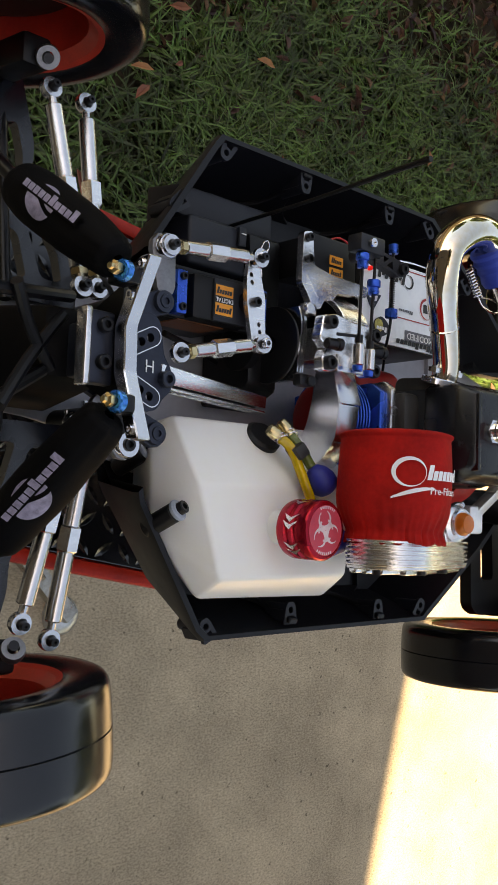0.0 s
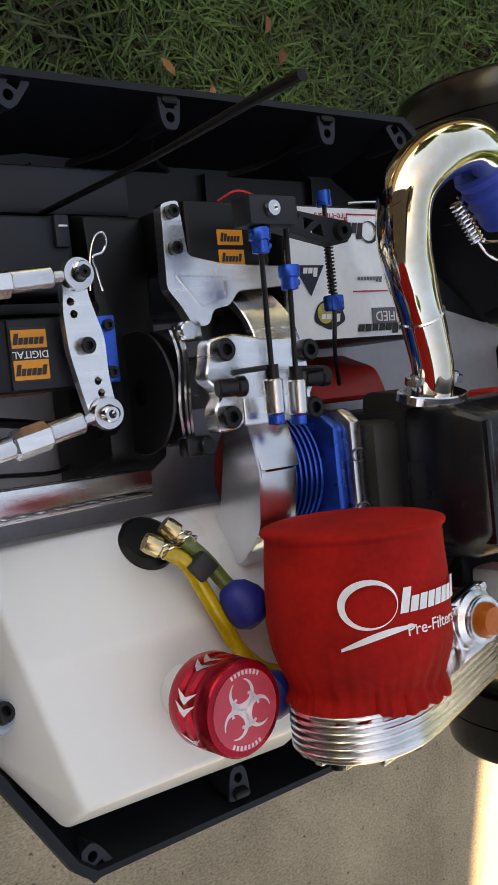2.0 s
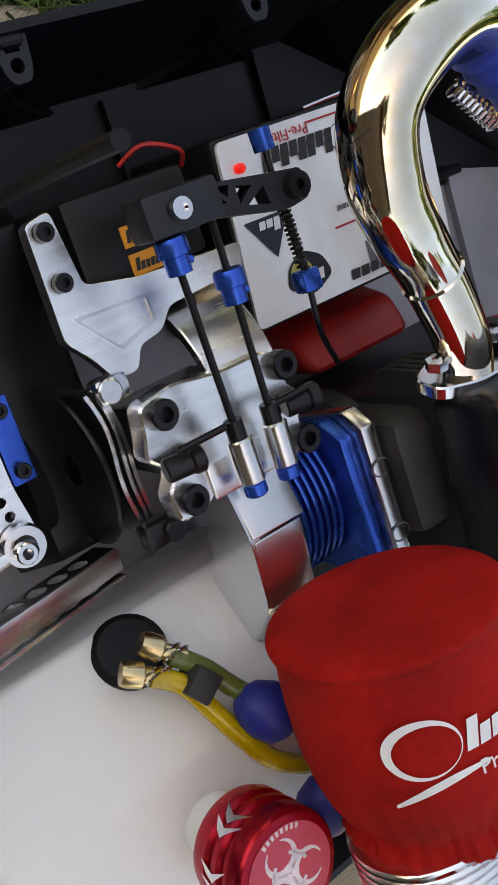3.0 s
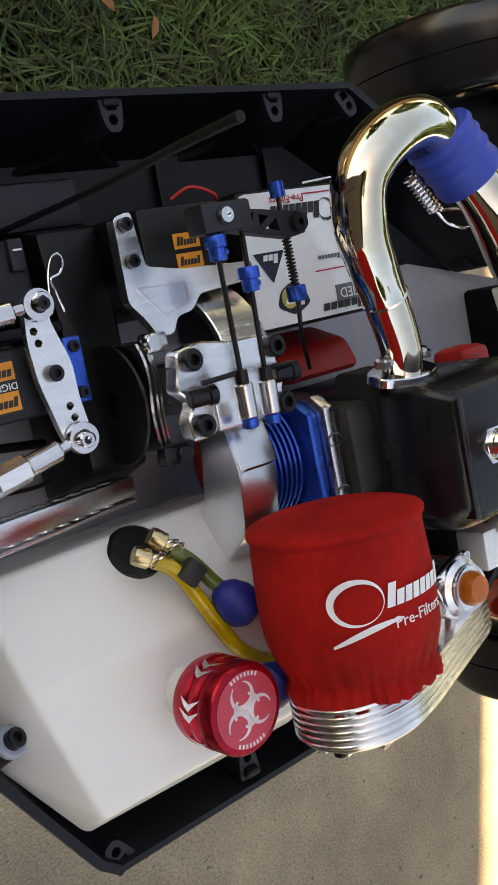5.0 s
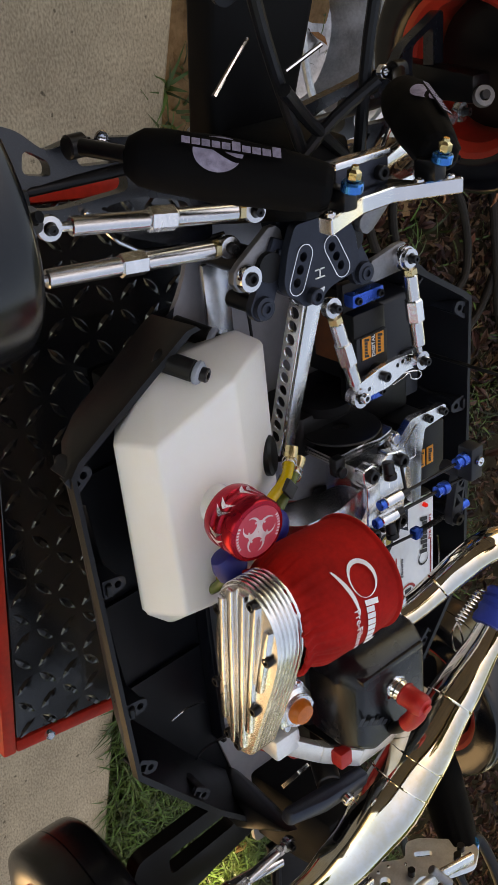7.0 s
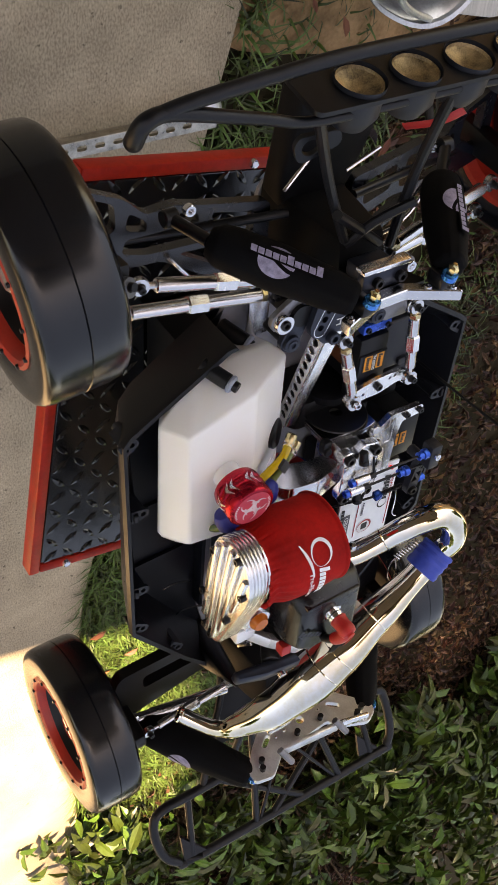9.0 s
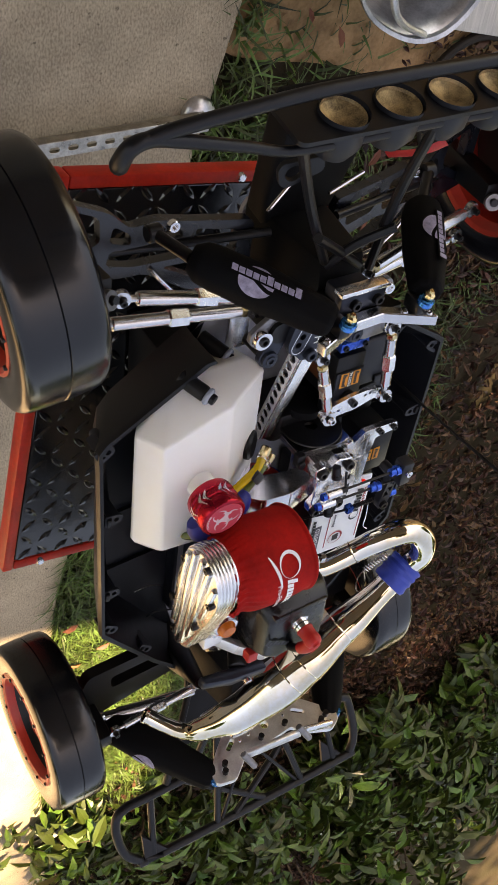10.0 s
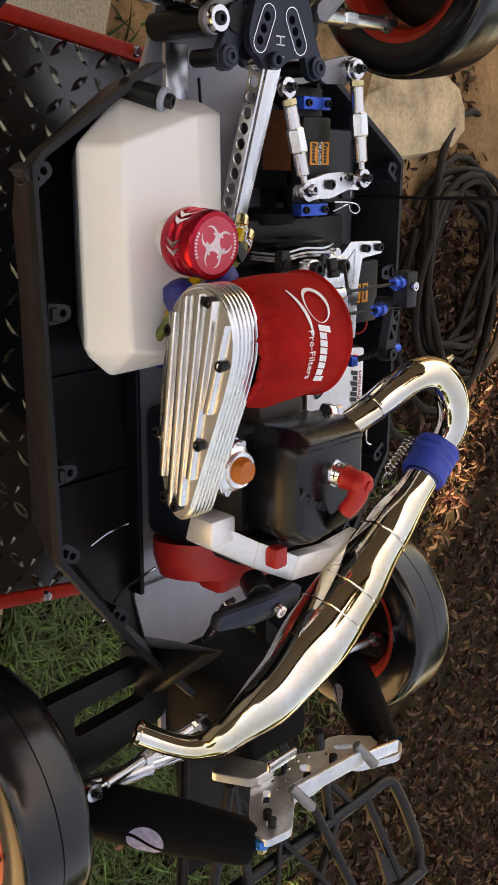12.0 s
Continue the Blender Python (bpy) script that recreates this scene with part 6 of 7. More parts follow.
# ---- the buggy's tail ----
rt = [(-0.081, 0.096), (-0.081, 0.081), (-0.063, 0.062), (-0.04, 0.042), (-0.03, 0.044), (-0.018, 0.056), (-0.004, 0.045), (0.009, 0.043), (0.028, 0.056), (0.04, 0.045), (0.052, 0.05), (0.08, 0.081), (0.079, 0.092), (0.064, 0.1), (0.03, 0.086), (0.026, 0.076), (-0.017, 0.081), (-0.03, 0.076), (-0.06, 0.1)]
rtower = part("rear_shock_tower", prism(round2(rt, 0.005), 0.006, axes((0.33, 0, 0), (0, 1, 0), (0, 0, 1)), [circle2(-0.066, 0.086, 0.0035, 10)[::-1], circle2(0.062, 0.086, 0.0035, 10)[::-1], slot2((-0.05, 0.066), (-0.042, 0.06), 0.0026)[::-1], slot2((0.046, 0.066), (0.038, 0.06), 0.0026)[::-1], circle2(0.0, 0.06, 0.0045, 12)[::-1]], bev=0.0006), M_BRUSHED, buggy, "satin aluminium rear shock tower")
part("cross_brace", hull([(x, y, z + dz) for x in (0.31, 0.3225) for y, z in ((-0.046, 0.084), (0.024, 0.09)) for dz in (0, 0.005)], 0.001), M_BRUSHED, rtower)
part("front_brace", hull([(x, y, 0.066 + dz) for x in (0.298, 0.306) for y in (-0.05, -0.022) for dz in (0, 0.004)], 0.001), M_ALU, rtower)
part("tower_lobe", prism(round2([(-0.062, 0.02), (-0.035, 0.016), (-0.02, 0.05), (-0.046, 0.05)], 0.006, 4), 0.007, axes((0.323, 0, 0), (0, 1, 0), (0, 0, 1)), bev=0.0006), M_BRUSHED, rtower)
part("step_bar", hull([(x, y, z + dz) for x in (0.318, 0.3285) for y, z in ((0.0245, 0.0895), (0.064, 0.0985)) for dz in (-0.004, 0.0)], 0.0008), M_ALU, rtower, "bright stepped edge bar")
for y, z in ((-0.04, 0.05), (-0.03, 0.054), (-0.022, 0.062), (-0.01, 0.052), (0.002, 0.05), (0.012, 0.052), (0.024, 0.06), (-0.034, 0.064)):
    part("rivet", lathe([(0.0, 0.0012), (0.0011, 0.0009), (0.0017, 0.0)], (0.3298, y, z), (-1, 0, 0), 10), M_STEEL, rtower)
for p, q in (((0.31, -0.047, 0.087), (0.326, -0.037, 0.0985)), ((0.306, 0.021, 0.09), (0.324, 0.032, 0.1))):
    part("standoff", merge(cyl(p, q, 0.0038, seg=16, ch=0.0006), lathe([(0.0, 0.0015), (0.0015, 0.0015), (0.0022, 0.0)], q, Vector(q) - Vector(p), 12)), M_GALVDARK, rtower)
for y, z in ((-0.063, 0.08), (-0.067, 0.088), (0.067, 0.082), (0.058, 0.086), (-0.012, 0.072), (0.02, 0.07)):
    part("bolt", cyl((0.324, y, z), (0.336, y, z), 0.0032, seg=12), M_DKSTEEL, rtower)
for y, z in ((-0.078, 0.1), (0.082, 0.094)):
    part("collar", lathe([(0.002, 0), (0.006, 0), (0.006, 0.006), (0.002, 0.0065)], (0.333, y, z - 0.012), X, 16), M_CYAN, rtower, "light blue anodised collar")
    part("brass_nut", lathe([(0.002, 0), (0.004, 0), (0.004, 0.004), (0, 0.004)], (0.34, y, z - 0.012), X, 6), M_BRASS, rtower)
for sy in (-1, 1):
    ob, tp_, d_, L_ = shock((0.342, sy * 0.074 + CY, 0.082), (0.325, sy * 0.15 + CY, -0.025), 0.019, False)
    part("sleeve_print", on_sleeve(swirl(0.013), tp_, d_, L_, 0.019, (0.1, -1, 0.5), L_ * 0.55), M_LILAC, ob, "lilac swoosh print")
    o3 = round2([(0.245, 0.055), (0.25, 0.165), (0.262, 0.172), (0.325, 0.172), (0.325, 0.155), (0.3, 0.055)], 0.008)
    h3 = [round2([(0.262, 0.075), (0.265, 0.14), (0.285, 0.14), (0.28, 0.075)], 0.006)[::-1]]
    part("rear_arm", prism([(u, sy * v) for u, v in o3], 0.012, Matrix.Translation((0, 0, -0.046)), [[(u, sy * v) for u, v in h] for h in h3]), M_PLASTIC2, buggy, "black plastic rear suspension arm")
    sh_ = part("drive_shaft", merge(cyl((0.325, sy * 0.05, -0.012), (0.312, sy * 0.165, -0.022), 0.0058, seg=16), lathe([(0.0, 0), (0.009, 0), (0.0095, 0.008), (0.007, 0.014)], (0.312, sy * 0.168, -0.023), (0.05, -sy, 0.05), 18)), M_STEEL, buggy, "bright steel drive shaft")
    part("boot", tube([(0.322, sy * 0.09, -0.014), (0.319, sy * 0.11, -0.016), (0.315, sy * 0.14, -0.02)], [0.0068, 0.0072, 0.0066], 14, 3), M_SATIN, sh_)
    link((0.295, sy * 0.05, 0.0), (0.3, sy * 0.155, 0.005), 0.0042, None, 0.5, "camber_link", False)
    part("hub_carrier", hull([(0.3, sy * 0.158, -0.075), (0.325, sy * 0.158, -0.075), (0.3, sy * 0.158, 0.008), (0.32, sy * 0.158, 0.008), (0.3, sy * 0.176, -0.075), (0.325, sy * 0.176, -0.075), (0.3, sy * 0.174, 0.008), (0.32, sy * 0.174, 0.008)], 0.003), M_PLASTIC2, buggy, "black rear hub carrier")
part("gearbox", hull([(x, sy * y, z) for sy in (-1, 1) for x, y, z in ((0.262, 0.042, FLOOR), (0.34, 0.04, FLOOR), (0.268, 0.03, 0.03), (0.325, 0.03, 0.035), (0.34, 0.03, -0.01))], 0.005), M_MATTE, buggy, "black plastic rear gearbox case")
part("rear_plate", prism(round2([(0.2, -0.07), (0.3, -0.045), (0.345, -0.045), (0.345, 0.045), (0.3, 0.045), (0.2, 0.07)], 0.008), 0.004, Matrix.Translation((0, 0, FLOOR - 0.0005))), M_CHASSIS, buggy, "pale grey anodised rear plate")
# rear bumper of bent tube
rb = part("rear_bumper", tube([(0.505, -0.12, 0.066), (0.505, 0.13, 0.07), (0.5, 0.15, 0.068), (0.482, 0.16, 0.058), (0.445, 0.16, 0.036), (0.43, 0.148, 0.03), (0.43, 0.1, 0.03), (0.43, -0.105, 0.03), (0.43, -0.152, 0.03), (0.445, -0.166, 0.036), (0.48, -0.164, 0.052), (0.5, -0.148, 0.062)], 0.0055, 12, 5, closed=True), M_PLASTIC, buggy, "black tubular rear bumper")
for a, b in (((0.345, -0.03, 0.01), (0.505, -0.045, 0.067)), ((0.345, 0.028, 0.01), (0.505, 0.075, 0.069)), ((0.36, -0.03, 0.012), (0.505, 0.07, 0.069)), ((0.36, 0.03, 0.012), (0.505, -0.04, 0.067)),
             ((0.43, -0.12, 0.03), (0.498, -0.13, 0.064)), ((0.43, 0.118, 0.03), (0.498, 0.125, 0.066)), ((0.34, -0.04, -0.03), (0.43, -0.1, 0.03)), ((0.34, 0.04, -0.03), (0.43, 0.1, 0.03)), ((0.43, -0.08, 0.03), (0.503, 0.02, 0.067)), ((0.43, 0.08, 0.03), (0.503, -0.02, 0.067)), ((0.335, -0.05, 0.03), (0.43, -0.07, 0.03)), ((0.335, 0.05, 0.03), (0.43, 0.07, 0.03))):
    thin = abs(a[1] - b[1]) > 0.06 and a[0] > 0.35 and a[0] < 0.4
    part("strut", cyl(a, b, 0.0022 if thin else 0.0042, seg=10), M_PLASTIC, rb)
for y in (-0.128, 0.122):
    part("gusset", hull([(0.47, y - 0.012, 0.048), (0.497, y - 0.014, 0.062), (0.497, y + 0.014, 0.064), (0.47, y - 0.012, 0.052), (0.497, y - 0.014, 0.066), (0.497, y + 0.014, 0.068)]), M_PLASTIC, rb)
part("skid", hull([(x, sy * y, z) for sy in (-1, 1) for x, y, z in ((0.345, 0.04, -0.045), (0.43, 0.06, -0.01), (0.345, 0.04, -0.04), (0.43, 0.06, -0.005))], 0.001), M_PLASTIC2, rb)

# ---- front bumper with its lamps ----
FB_HALF = [(-0.381, 0.1985, 0.066), (-0.387, 0.203, 0.075), (-0.397, 0.2005, 0.08), (-0.4, 0.19, 0.08), (-0.397, 0.174, 0.08), (-0.386, 0.13, 0.08), (-0.3775, 0.092, 0.08)]
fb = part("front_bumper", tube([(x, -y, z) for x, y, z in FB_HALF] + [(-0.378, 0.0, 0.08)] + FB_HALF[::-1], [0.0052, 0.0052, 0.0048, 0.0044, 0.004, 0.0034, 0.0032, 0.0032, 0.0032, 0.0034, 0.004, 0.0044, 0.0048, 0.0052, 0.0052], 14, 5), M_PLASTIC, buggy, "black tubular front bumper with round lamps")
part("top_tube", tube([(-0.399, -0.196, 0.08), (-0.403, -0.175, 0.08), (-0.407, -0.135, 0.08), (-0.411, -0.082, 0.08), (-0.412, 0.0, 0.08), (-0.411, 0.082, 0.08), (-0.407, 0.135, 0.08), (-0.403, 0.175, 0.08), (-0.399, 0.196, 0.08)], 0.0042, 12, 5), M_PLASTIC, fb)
ly = [-0.062, -0.0215, 0.019, 0.0595]

LD = Vector((-0.975, 0, 0.22)).normalized()
LU = Vector((0.22, 0, 0.975))
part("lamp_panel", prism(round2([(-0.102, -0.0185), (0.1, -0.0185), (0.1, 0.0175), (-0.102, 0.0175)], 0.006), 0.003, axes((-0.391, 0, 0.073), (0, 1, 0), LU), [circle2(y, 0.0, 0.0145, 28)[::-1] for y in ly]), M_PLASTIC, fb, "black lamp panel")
for y in ly:
    c = Vector((-0.391, y, 0.073))
    bowl = part("lamp", lathe([(0.0158, 0.003), (0.0158, -0.004), (0.0162, -0.016), (0.011, -0.026), (0, -0.028)], c, LD, 32), M_GREYPL, fb, "dark grey lamp bowl")
    part("reflector", lathe([(0.0144, 0.001), (0.0138, -0.001), (0.009, -0.004), (0.004, -0.0058), (0, -0.006)], c, LD, 32), M_REFLECT, bowl, "lamp reflector with the mirrored tan surroundings in its colour")
for a, b in (((-0.377, -0.091, 0.078), (-0.255, -0.017, 0.03)), ((-0.377, 0.009, 0.078), (-0.239, 0.027, 0.03)), ((-0.29, -0.042, 0.048), (-0.244, 0.016, 0.03)), ((-0.285, 0.024, 0.05), (-0.25, -0.016, 0.03))):
    part("strut", tube([a, Vector(a).lerp(Vector(b), 0.5) + Vector((0, 0, -0.004)), b], 0.0036, 10, 4), M_PLASTIC, fb)
tab = axes((-0.3425, -0.0705, 0.0485), (-0.3, 0.85, 0.25), (0.85, 0.3, -0.15))
part("ring_tab", prism(round2([(-0.0105, -0.006), (-0.006, -0.0105), (0.02, -0.006), (0.02, 0.006), (-0.006, 0.0105), (-0.0105, 0.006)], 0.005), 0.004, tab, [circle2(0, 0, 0.0058, 20)[::-1]], bev=0.0006), M_PLASTIC, fb)
part("red_strap", tube([(-0.33, 0.02, 0.03), (-0.34, 0.03, 0.05), (-0.35, 0.04, 0.06)], 0.004, 8, 4, flat=0.3), M_REDRUB, fb)
for p, q in (((-0.31, -0.02, -0.005), (-0.285, -0.05, 0.0)), ((-0.3, 0.03, 0.0), (-0.29, 0.0, 0.002))):
    part("pin", cyl(p, q, 0.0014, seg=8), M_STEEL, bulk)

# aerial tube standing in the tray
part("aerial", tube([(-0.08, 0.1145, FLOOR), (-0.081, 0.115, 0.0), (-0.082, 0.116, 0.07), (-0.0838, 0.118, 0.128), (-0.0845, 0.1187, 0.16)], [0.0016, 0.0014, 0.0013, 0.0017, 0.0019], 10, 4), M_PLASTIC2, buggy, "thin upright black aerial tube")


# ---- plants and litter ----
rng = np.random.default_rng(7)


def strips(name, base, tip_off, width, bend, material, label, category, seg=3, kind="stuff"):
    """Many narrow bent blades in one mesh. base, tip_off: arrays n x 3; width: n."""
    n = len(base)
    t = np.linspace(0, 1, seg + 1)
    side = np.stack([-tip_off[:, 1], tip_off[:, 0], np.zeros(n)], 1) + 1e-6
    side /= np.linalg.norm(side, axis=1)[:, None]
    v = []
    for k in t:
        c = base + tip_off * np.array([k ** 1.5, k ** 1.5, k * (1 - bend * k)])
        w = (width * (1 - k ** 1.5) * 0.5 + 0.0002)[:, None]
        v += [c - side * w, c + side * w]
    v = np.stack(v, 1)
    m = 2 * (seg + 1)
    f = []
    for k in range(seg):
        q = np.array([2 * k, 2 * k + 1, 2 * k + 3, 2 * k + 2])
        f.append(np.arange(n)[:, None] * m + q)
    me = bpy.data.meshes.new(name)
    me.from_pydata(v.reshape(-1, 3), [], np.concatenate(f))
    me.materials.append(material)
    me.polygons.foreach_set("use_smooth", [True] * len(me.polygons))
    return tagged(new(name, me), label, category, kind=kind)


def leaves(name, centre, normal_dir, size, material, label="", category="", parent=None, kind="stuff", curl=0.25):
    """Many pointed leaves, each of four faces folded on the midrib."""
    n = len(centre)
    nd = normal_dir / np.linalg.norm(normal_dir, axis=1)[:, None]
    a = rng.normal(size=(n, 3))
    u = np.cross(nd, a)
    u /= np.linalg.norm(u, axis=1)[:, None]
    w = np.cross(nd, u)
    s = size[:, None]
    pts = [centre - u * s, centre - u * s * 0.35 + w * s * 0.3 + nd * s * curl, centre - u * s * 0.3, centre - u * s * 0.35 - w * s * 0.3 + nd * s * curl,
           centre + u * s * 0.35 + w * s * 0.33 + nd * s * curl * 0.6, centre + u * s * 0.35 - nd * s * 0.04, centre + u * s * 0.35 - w * s * 0.33 + nd * s * curl * 0.6, centre + u * s - nd * s * curl * 0.6]
    v = np.stack(pts, 1).reshape(-1, 3)
    o = np.arange(n)[:, None] * 8
    tri = [(0, 2, 1), (0, 3, 2), (4, 5, 7), (5, 6, 7)]
    quad = [(1, 2, 5, 4), (2, 3, 6, 5)]
    f = [list(r) for t in tri for r in (o + np.array(t))] + [list(r) for q in quad for r in (o + np.array(q))]
    me = bpy.data.meshes.new(name)
    me.from_pydata(v, [], f)
    me.materials.append(material)
    ob = new(name, me)
    ob.parent = parent
    return tagged(ob, label, category, kind=kind) if label else ob


def yard_xy(a, b):
    return np.stack([A_AX.x * a + B_AX.x * b, A_AX.y * a + B_AX.y * b], 1)


# grass: a strip along the slab and thinner tufts further out
def grass_points(n, a0, a1, b0, b1, thin=0.0):
    a, b = rng.uniform(a0, a1, n), rng.uniform(b0, b1, n)
    keep = rng.random(n) > thin * ((b - b0) / (b1 - b0)) ** 0.7
    keep &= np.sin(a * 9 + b * 5) * np.sin(b * 11 - a * 4) + rng.random(n) * 2.2 > 0.25
    x, y = A_AX.x * a + B_AX.x * b, A_AX.y * a + B_AX.y * b
    keep &= ~((x < 0.1) & (y > 0.5) & (rng.random(n) > 0.12))
    keep &= b > np.interp(a, [0.6, 1.1, 1.55, 2.0, 2.4, 6.5], [EDGE, 0.44, 0.51, 0.615, 0.72, 1.7]) + 0.004
    return a[keep], b[keep]


parts_a, parts_b = [], []
for n, a0, a1, b0, b1, th in ((44000, -0.9, 2.2, EDGE + 0.0, EDGE + 1.0, 0.75), (40000, 0.3, 2.0, EDGE + 0.0, EDGE + 0.75, 0.5), (5000, 1.6, 3.4, EDGE - 0.02, EDGE + 0.9, 0.6)):
    a, b = grass_points(n, a0, a1, b0, b1, th)
    parts_a.append(a)
    parts_b.append(b)
ga, gb = np.concatenate(parts_a), np.concatenate(parts_b)
n = len(ga)
xy = yard_xy(ga, gb)
bare = (xy[:, 0] > -0.02) & (xy[:, 0] < 0.6) & (xy[:, 1] > 0.8) & (np.arange(n) % 9 > 0)
xy[bare] = xy[~bare][:bare.sum()] + 0.004
base = np.concatenate([xy, np.full((n, 1), -0.025)], 1)
ang = rng.uniform(0, 2 * np.pi, n)
lean = rng.uniform(0.02, 0.09, n)
tip = np.stack([np.cos(ang) * lean, np.sin(ang) * lean, rng.uniform(0.03, 0.085, n)], 1)
strips("grass", base, tip, rng.uniform(0.0035, 0.0085, n), 0.4, M_GRASS, "green unmown lawn grass beside the slab", "grass")

# fallen leaves
n = 34000
a, b = rng.uniform(-0.7, 4.2, n), EDGE + 0.3 + rng.beta(1.8, 1.5, n) * 2.6
xy = yard_xy(a, b)
leaves("leaf_litter", np.concatenate([xy, rng.uniform(-0.03, 0.012, (n, 1))], 1), np.stack([rng.normal(0, 0.6, n), rng.normal(0, 0.6, n), np.ones(n)], 1), rng.uniform(0.008, 0.024, n) * rng.uniform(0.6, 1.2, n), M_DRYLEAF, "brown fallen leaves covering the soil", "leaf litter", curl=0.4)
n = 60
a, b = rng.uniform(-0.8, 2.0, n), EDGE + rng.uniform(0.05, 0.8, n)
leaves("fallen_leaf_scatter", np.concatenate([yard_xy(a, b), rng.uniform(0.015, 0.035, (n, 1))], 1), np.stack([rng.normal(0, 0.3, n), rng.normal(0, 0.3, n), np.ones(n)], 1), rng.uniform(0.012, 0.024, n), mat("red_brown_leaf", (0.2, 0.07, 0.03), 0.7, island=0.4), "red-brown leaves lying in the grass", "fallen leaves")


n = 3500
xy = np.stack([rng.uniform(0.0, 0.75, n), rng.uniform(0.8, 1.9, n)], 1)
leaves("hose_litter", np.concatenate([xy, rng.uniform(-0.025, 0.006, (n, 1))], 1), np.stack([rng.normal(0, 0.6, n), rng.normal(0, 0.6, n), np.ones(n)], 1), rng.uniform(0.006, 0.018, n), M_DRYLEAF, "brown fallen leaves under the hose", "leaf litter", curl=0.4)


# shrubs
def shrub(x, y, r, h, n, size):
    ob = thing("shrub", (x, y, 0), "dense green shrub with glossy oval leaves", "shrub", "shrubs by the driveway")
    for k in range(9):
        an = 2.4 * k
        e = Vector((math.cos(an) * r * 0.45, math.sin(an) * r * 0.45, h * (0.5 + 0.2 * math.sin(k * 1.7))))
        part("stem", tube([(0, 0, -0.03), e * 0.5 + Vector((0, 0, h * 0.1)), e], [0.007, 0.005, 0.002], 7, 3), M_BARK, ob)
    k = max(10, n // 15)
    d = rng.normal(size=(k, 3))
    d[:, 2] = np.abs(d[:, 2]) * 0.9 + 0.05
    d /= np.linalg.norm(d, axis=1)[:, None]
    c = d * (rng.uniform(0.45, 1.08, k) ** 0.6)[:, None] * np.array([r, r, h])
    # sprigs: leaves in a rosette round each twig's end
    pick = np.repeat(np.arange(k), 15)
    m = len(pick)
    out = rng.normal(size=(m, 3)) + d[pick] * 0.6
    out /= np.linalg.norm(out, axis=1)[:, None]
    pos = c[pick] + out * size * rng.uniform(0.6, 1.5, (m, 1)) + d[pick] * (rng.uniform(-2.2, 1.0, (m, 1)) * size)
    leaves("crown", pos, d[pick] * 0.5 + np.array([0, 0, 0.7]) + rng.normal(0, 0.4, (m, 3)), rng.uniform(0.55, 1.25, m) * size, M_BUSH, parent=ob)
    return ob


for x, y, r, h, n, s in ((2.5, 0.42, 0.24, 0.22, 600, 0.026), (2.75, 0.85, 0.3, 0.28, 800, 0.028), (2.62, 1.3, 0.26, 0.26, 620, 0.03), (2.95, 1.5, 0.36, 0.36, 1000, 0.03), (2.75, 1.95, 0.3, 0.32, 800, 0.032), (2.9, 2.5, 0.4, 0.4, 1000, 0.032), (3.15, 0.5, 0.4, 0.4, 1100, 0.03), (3.3, 1.05, 0.45, 0.45, 1300, 0.032), (3.5, 1.7, 0.5, 0.55, 1400, 0.034), (3.5, 2.5, 0.55, 0.55, 1500, 0.034), (3.1, -0.1, 0.35, 0.35, 900, 0.03), (2.3, 0.1, 0.2, 0.16, 420, 0.024), (3.9, 0.4, 0.6, 0.6, 1400, 0.036)):
    shrub(x, y, r, h, int(n * 0.58), s * 1.6)

# coils of black hose
hose = thing("garden_hose", (0.14, 1.5, 0.0), "black garden hose coiled loosely on leaves and dirt", "hose")
pts = []
for k in range(0, 150):
    an = k * 0.24
    rr = 0.17 + 0.035 * math.sin(k * 0.13) + 0.025 * math.sin(k * 0.51)
    pts.append((rr * 1.35 * math.cos(an) + 0.05 * math.sin(k * 0.07), rr * math.sin(an) + 0.04 * math.sin(k * 0.045), 0.012 + 0.02 * (1 + math.sin(k * 0.37))))
part("coil", tube(pts, 0.0085, 10), M_HOSE, hose)
pts2 = [(0.2 * math.cos(k * 0.31) + 0.03 * math.sin(k * 0.9), 0.13 * math.sin(k * 0.31) - 0.02, 0.03 + 0.012 * math.sin(k * 0.5)) for k in range(70)]
part("inner_coil", tube(pts2, 0.0085, 10), M_HOSE, hose)
run = [(-0.1, -0.17, 0.02), (0.1, -0.22, 0.014), (0.27, -0.3, 0.012), (0.3, -0.42, 0.014), (0.16, -0.52, 0.012), (-0.02, -0.56, 0.014), (-0.08, -0.48, 0.02), (0.02, -0.38, 0.024), (0.17, -0.36, 0.022), (0.2, -0.46, 0.024), (0.08, -0.6, 0.02), (-0.06, -0.62, 0.014), (-0.12, -0.5, 0.012), (-0.03, -0.3, 0.014), (0.14, -0.27, 0.026), (0.34, -0.22, 0.014), (0.4, -0.05, 0.012)]
part("loose_run", tube(run, 0.0085, 10, 6), M_HOSE, hose)
part("coupling", lathe([(0.006, 0), (0.012, 0), (0.0125, 0.012), (0.011, 0.014), (0.0115, 0.026), (0.006, 0.027)], pts2[0], (0.3, -1, 0.1), 18), M_BRASS, hose, "brass hose coupling")

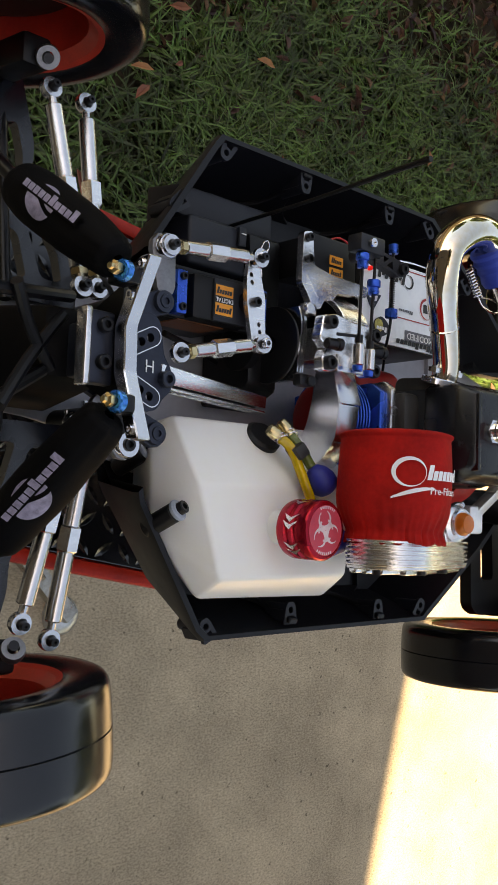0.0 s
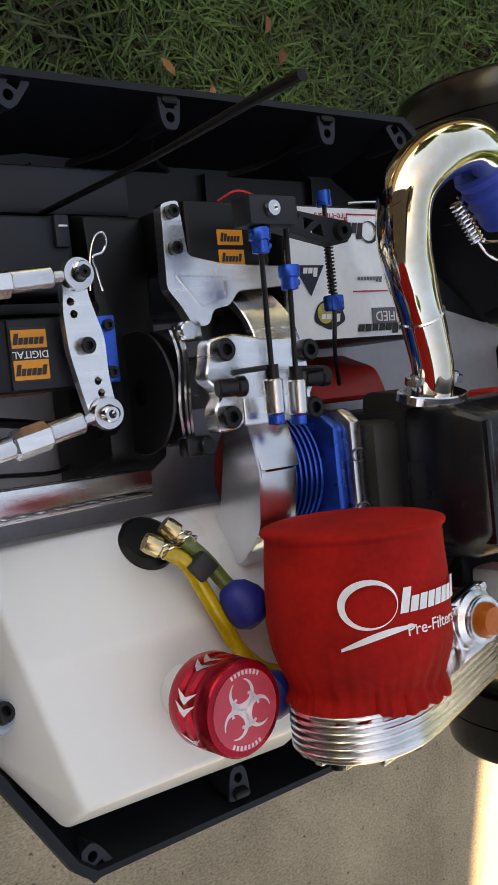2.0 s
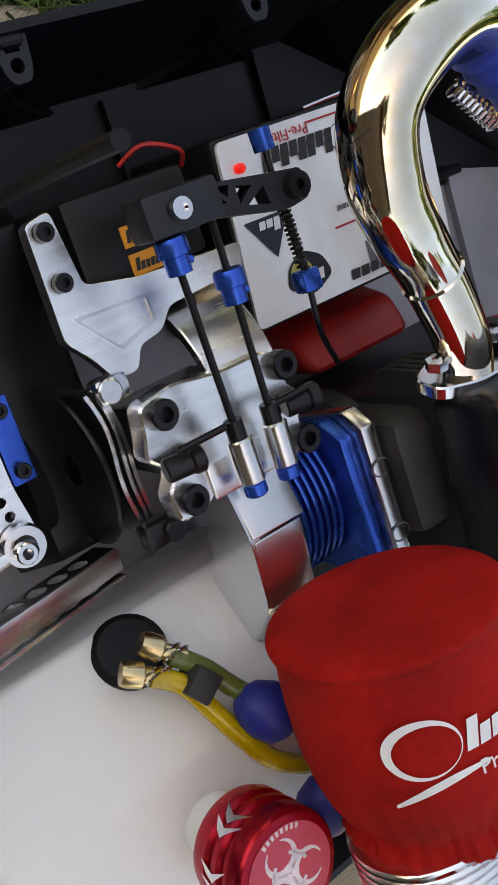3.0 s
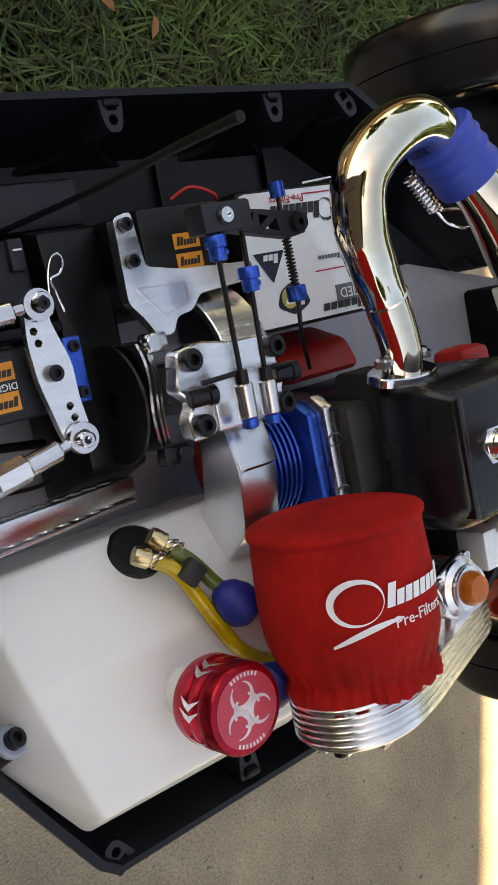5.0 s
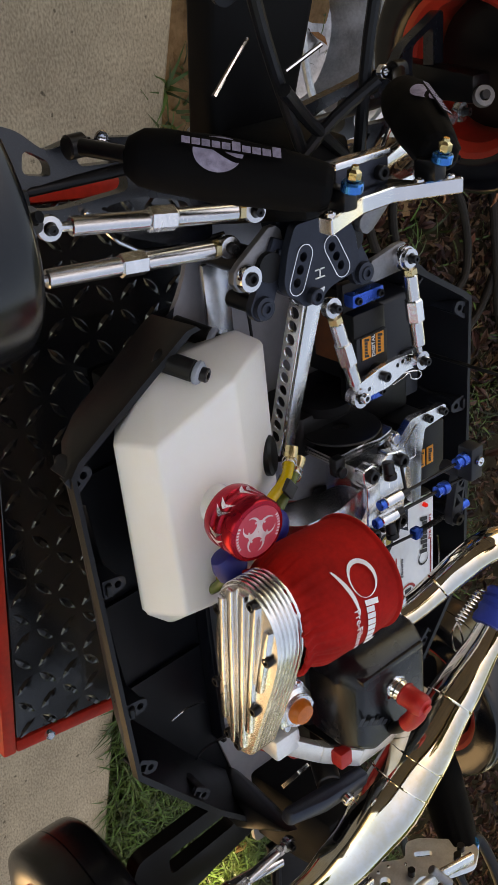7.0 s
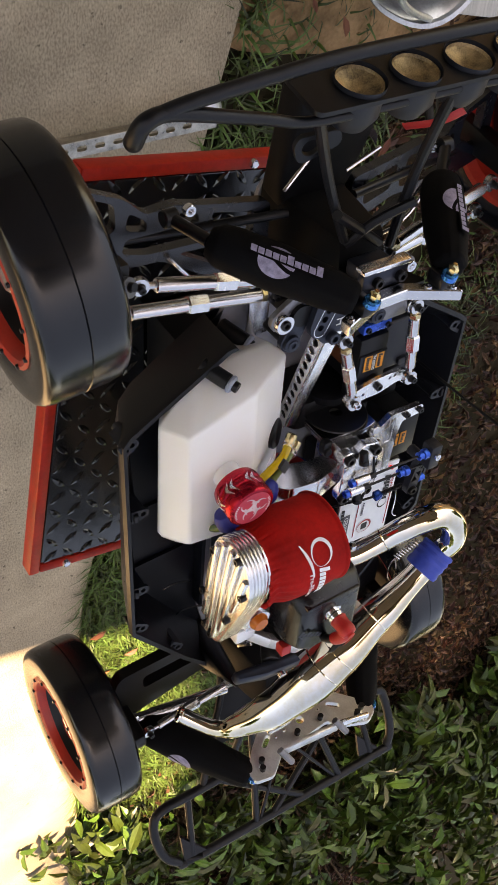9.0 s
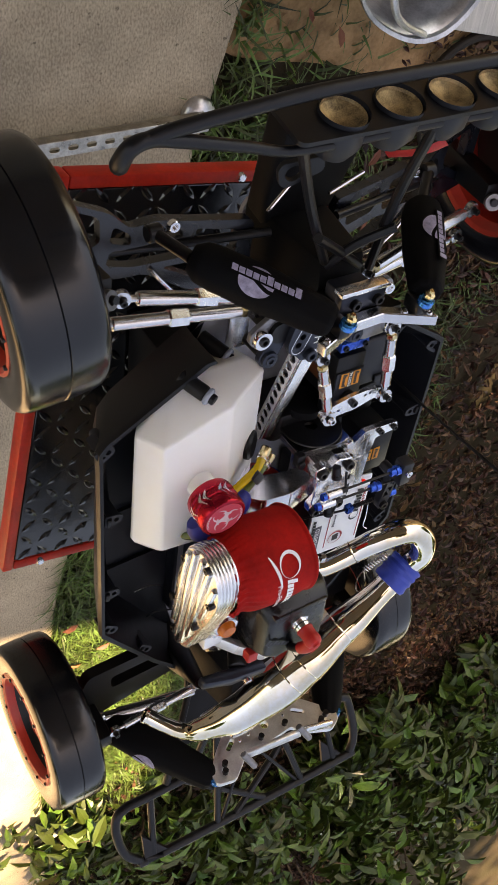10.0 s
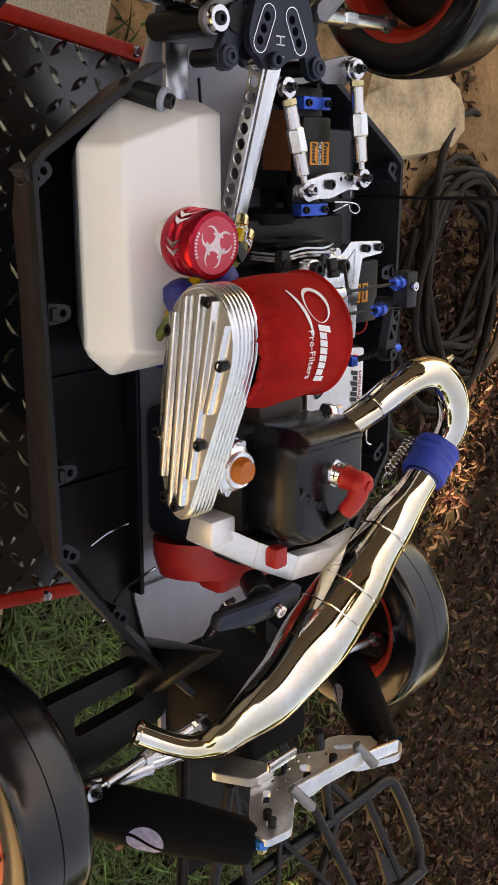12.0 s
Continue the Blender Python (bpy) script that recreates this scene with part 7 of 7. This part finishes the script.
# silver tub lying by the dirt, and a pale board beside it
tub = thing("metal_tub", (-0.21, 0.7, 0.0), "dented silver metal tub standing on the dirt", "tub")
prof = [(0.0, 0.006), (0.12, 0.006), (0.135, 0.012), (0.165, 0.16), (0.175, 0.2), (0.183, 0.203), (0.183, 0.196), (0.172, 0.19), (0.16, 0.15), (0.13, 0.0), (0.0, 0.0)]
bm = lathe([(r_ * 0.85, h_ * 0.7) for r_, h_ in prof], (0, 0, 0), (0, 0, 1), 48)
for v in bm.verts:
    a = math.atan2(v.co.y, v.co.x)
    k = 1 + 0.05 * math.sin(2 * a + 0.6) + 0.02 * math.sin(5 * a)
    v.co.x, v.co.y = v.co.x * k, v.co.y * k
part("body", bm, M_GALV, tub, smooth=50)
part("bail", tube([(-0.15, 0.02, 0.135), (-0.1, -0.07, 0.16), (0.0, -0.1, 0.17), (0.1, -0.07, 0.16), (0.15, 0.02, 0.135)], 0.006, 10, 6), M_GALV, tub)
board = thing("board", (-0.03, 0.96, 0.0), "pale grey weathered board lying on dirt", "board")
part("plank", moved(box((0, 0, 0.012), (0.34, 0.075, 0.02), 0.002), Matrix.Rotation(radians(78), 4, "Z")), mat("weathered_wood", (0.42, 0.41, 0.38), 0.8, var=0.15, scale=20, stretch=(1, 12, 1)), board)
stone = thing("stone", (-0.2, 1.3, 0.0), "flat tan stone lying in the dirt", "stone")
bm = lathe([(0, 0.035), (0.06, 0.034), (0.1, 0.025), (0.115, 0.0), (0.1, -0.03)], (0, 0, 0), (0, 0, 1), 14)
for v in bm.verts:
    v.co += Vector((0.02, 0.03, 0.008)) * noise.noise(v.co * 14)
part("body", moved(bm, Matrix.Diagonal((1, 1.6, 1, 1))), mat("tan_stone", (0.42, 0.32, 0.2), 0.85, var=0.35, scale=15, bump=0.5, bscale=80), stone)

# unseen tall trees added behind the house to break the sunlight
def tree(a, b, h0, h1, ra, rb, n, size):
    o = yard(a, b)
    ob = thing("tree", o, "unseen tall broad-leaved tree, added to shape the light", "tree", "trees round the yard")
    part("trunk", tube([(0, 0, -0.1), (0.05, 0.02, h0 * 0.5), (0, 0, h0), (0.05, 0, (h0 + h1) / 2)], [0.28, 0.22, 0.18, 0.08], 12, 4), M_BARK, ob)
    for k in range(8):
        an = k * 0.8
        e = A_AX * (math.cos(an) * ra * 0.7) + B_AX * (math.sin(an) * rb * 0.7)
        part("limb", tube([(0, 0, h0 * 0.9), e * 0.5 + Vector((0, 0, h0 + 0.3)), e + Vector((0, 0, (h0 + h1) / 2))], [0.1, 0.07, 0.03], 8, 3), M_BARK, ob)
    cl = rng.normal(size=(70, 3))
    cl /= np.linalg.norm(cl, axis=1)[:, None]
    cl *= 0.82 * rng.uniform(0.3, 1, (70, 1)) ** 0.5
    pick = rng.integers(0, 70, n)
    q = cl[pick] + rng.normal(0, 0.1, (n, 3))
    c = q[:, :1] * ra * np.array([[A_AX.x, A_AX.y, 0]]) + q[:, 1:2] * rb * np.array([[B_AX.x, B_AX.y, 0]])
    c[:, 2] = (h0 + h1) / 2 + q[:, 2] * (h1 - h0) / 2
    leaves("crown", c, rng.normal(0, 0.6, (n, 3)) + np.array([0, 0, 0.6]), rng.uniform(0.7, 1.3, n) * size, M_BUSH, parent=ob)


tree(-6.3, -0.9, 14.0, 18.0, 2.1, 4.2, 3900, 0.19)
tree(-9.75, 0.25, 13.5, 16.5, 1.0, 1.5, 1150, 0.15)
tree(-8.5, -0.05, 13.5, 16.5, 1.2, 1.6, 1350, 0.15)
# unseen trees added beyond the lawn like a tall hedge: dimmer skylight, darker reflections
for a_, b_, ra_, rb_ in ((7.5, -5.5, 2.4, 2.4), (8.5, 0.0, 2.6, 2.8), (7.0, 5.5, 2.6, 2.8), (2.5, 8.0, 2.8, 2.4), (-2.8, 8.2, 2.6, 2.4), (3.5, -9.0, 2.6, 2.4)):
    tree(a_, b_, 1.2, 4.6, ra_, rb_, 3200, 0.2)
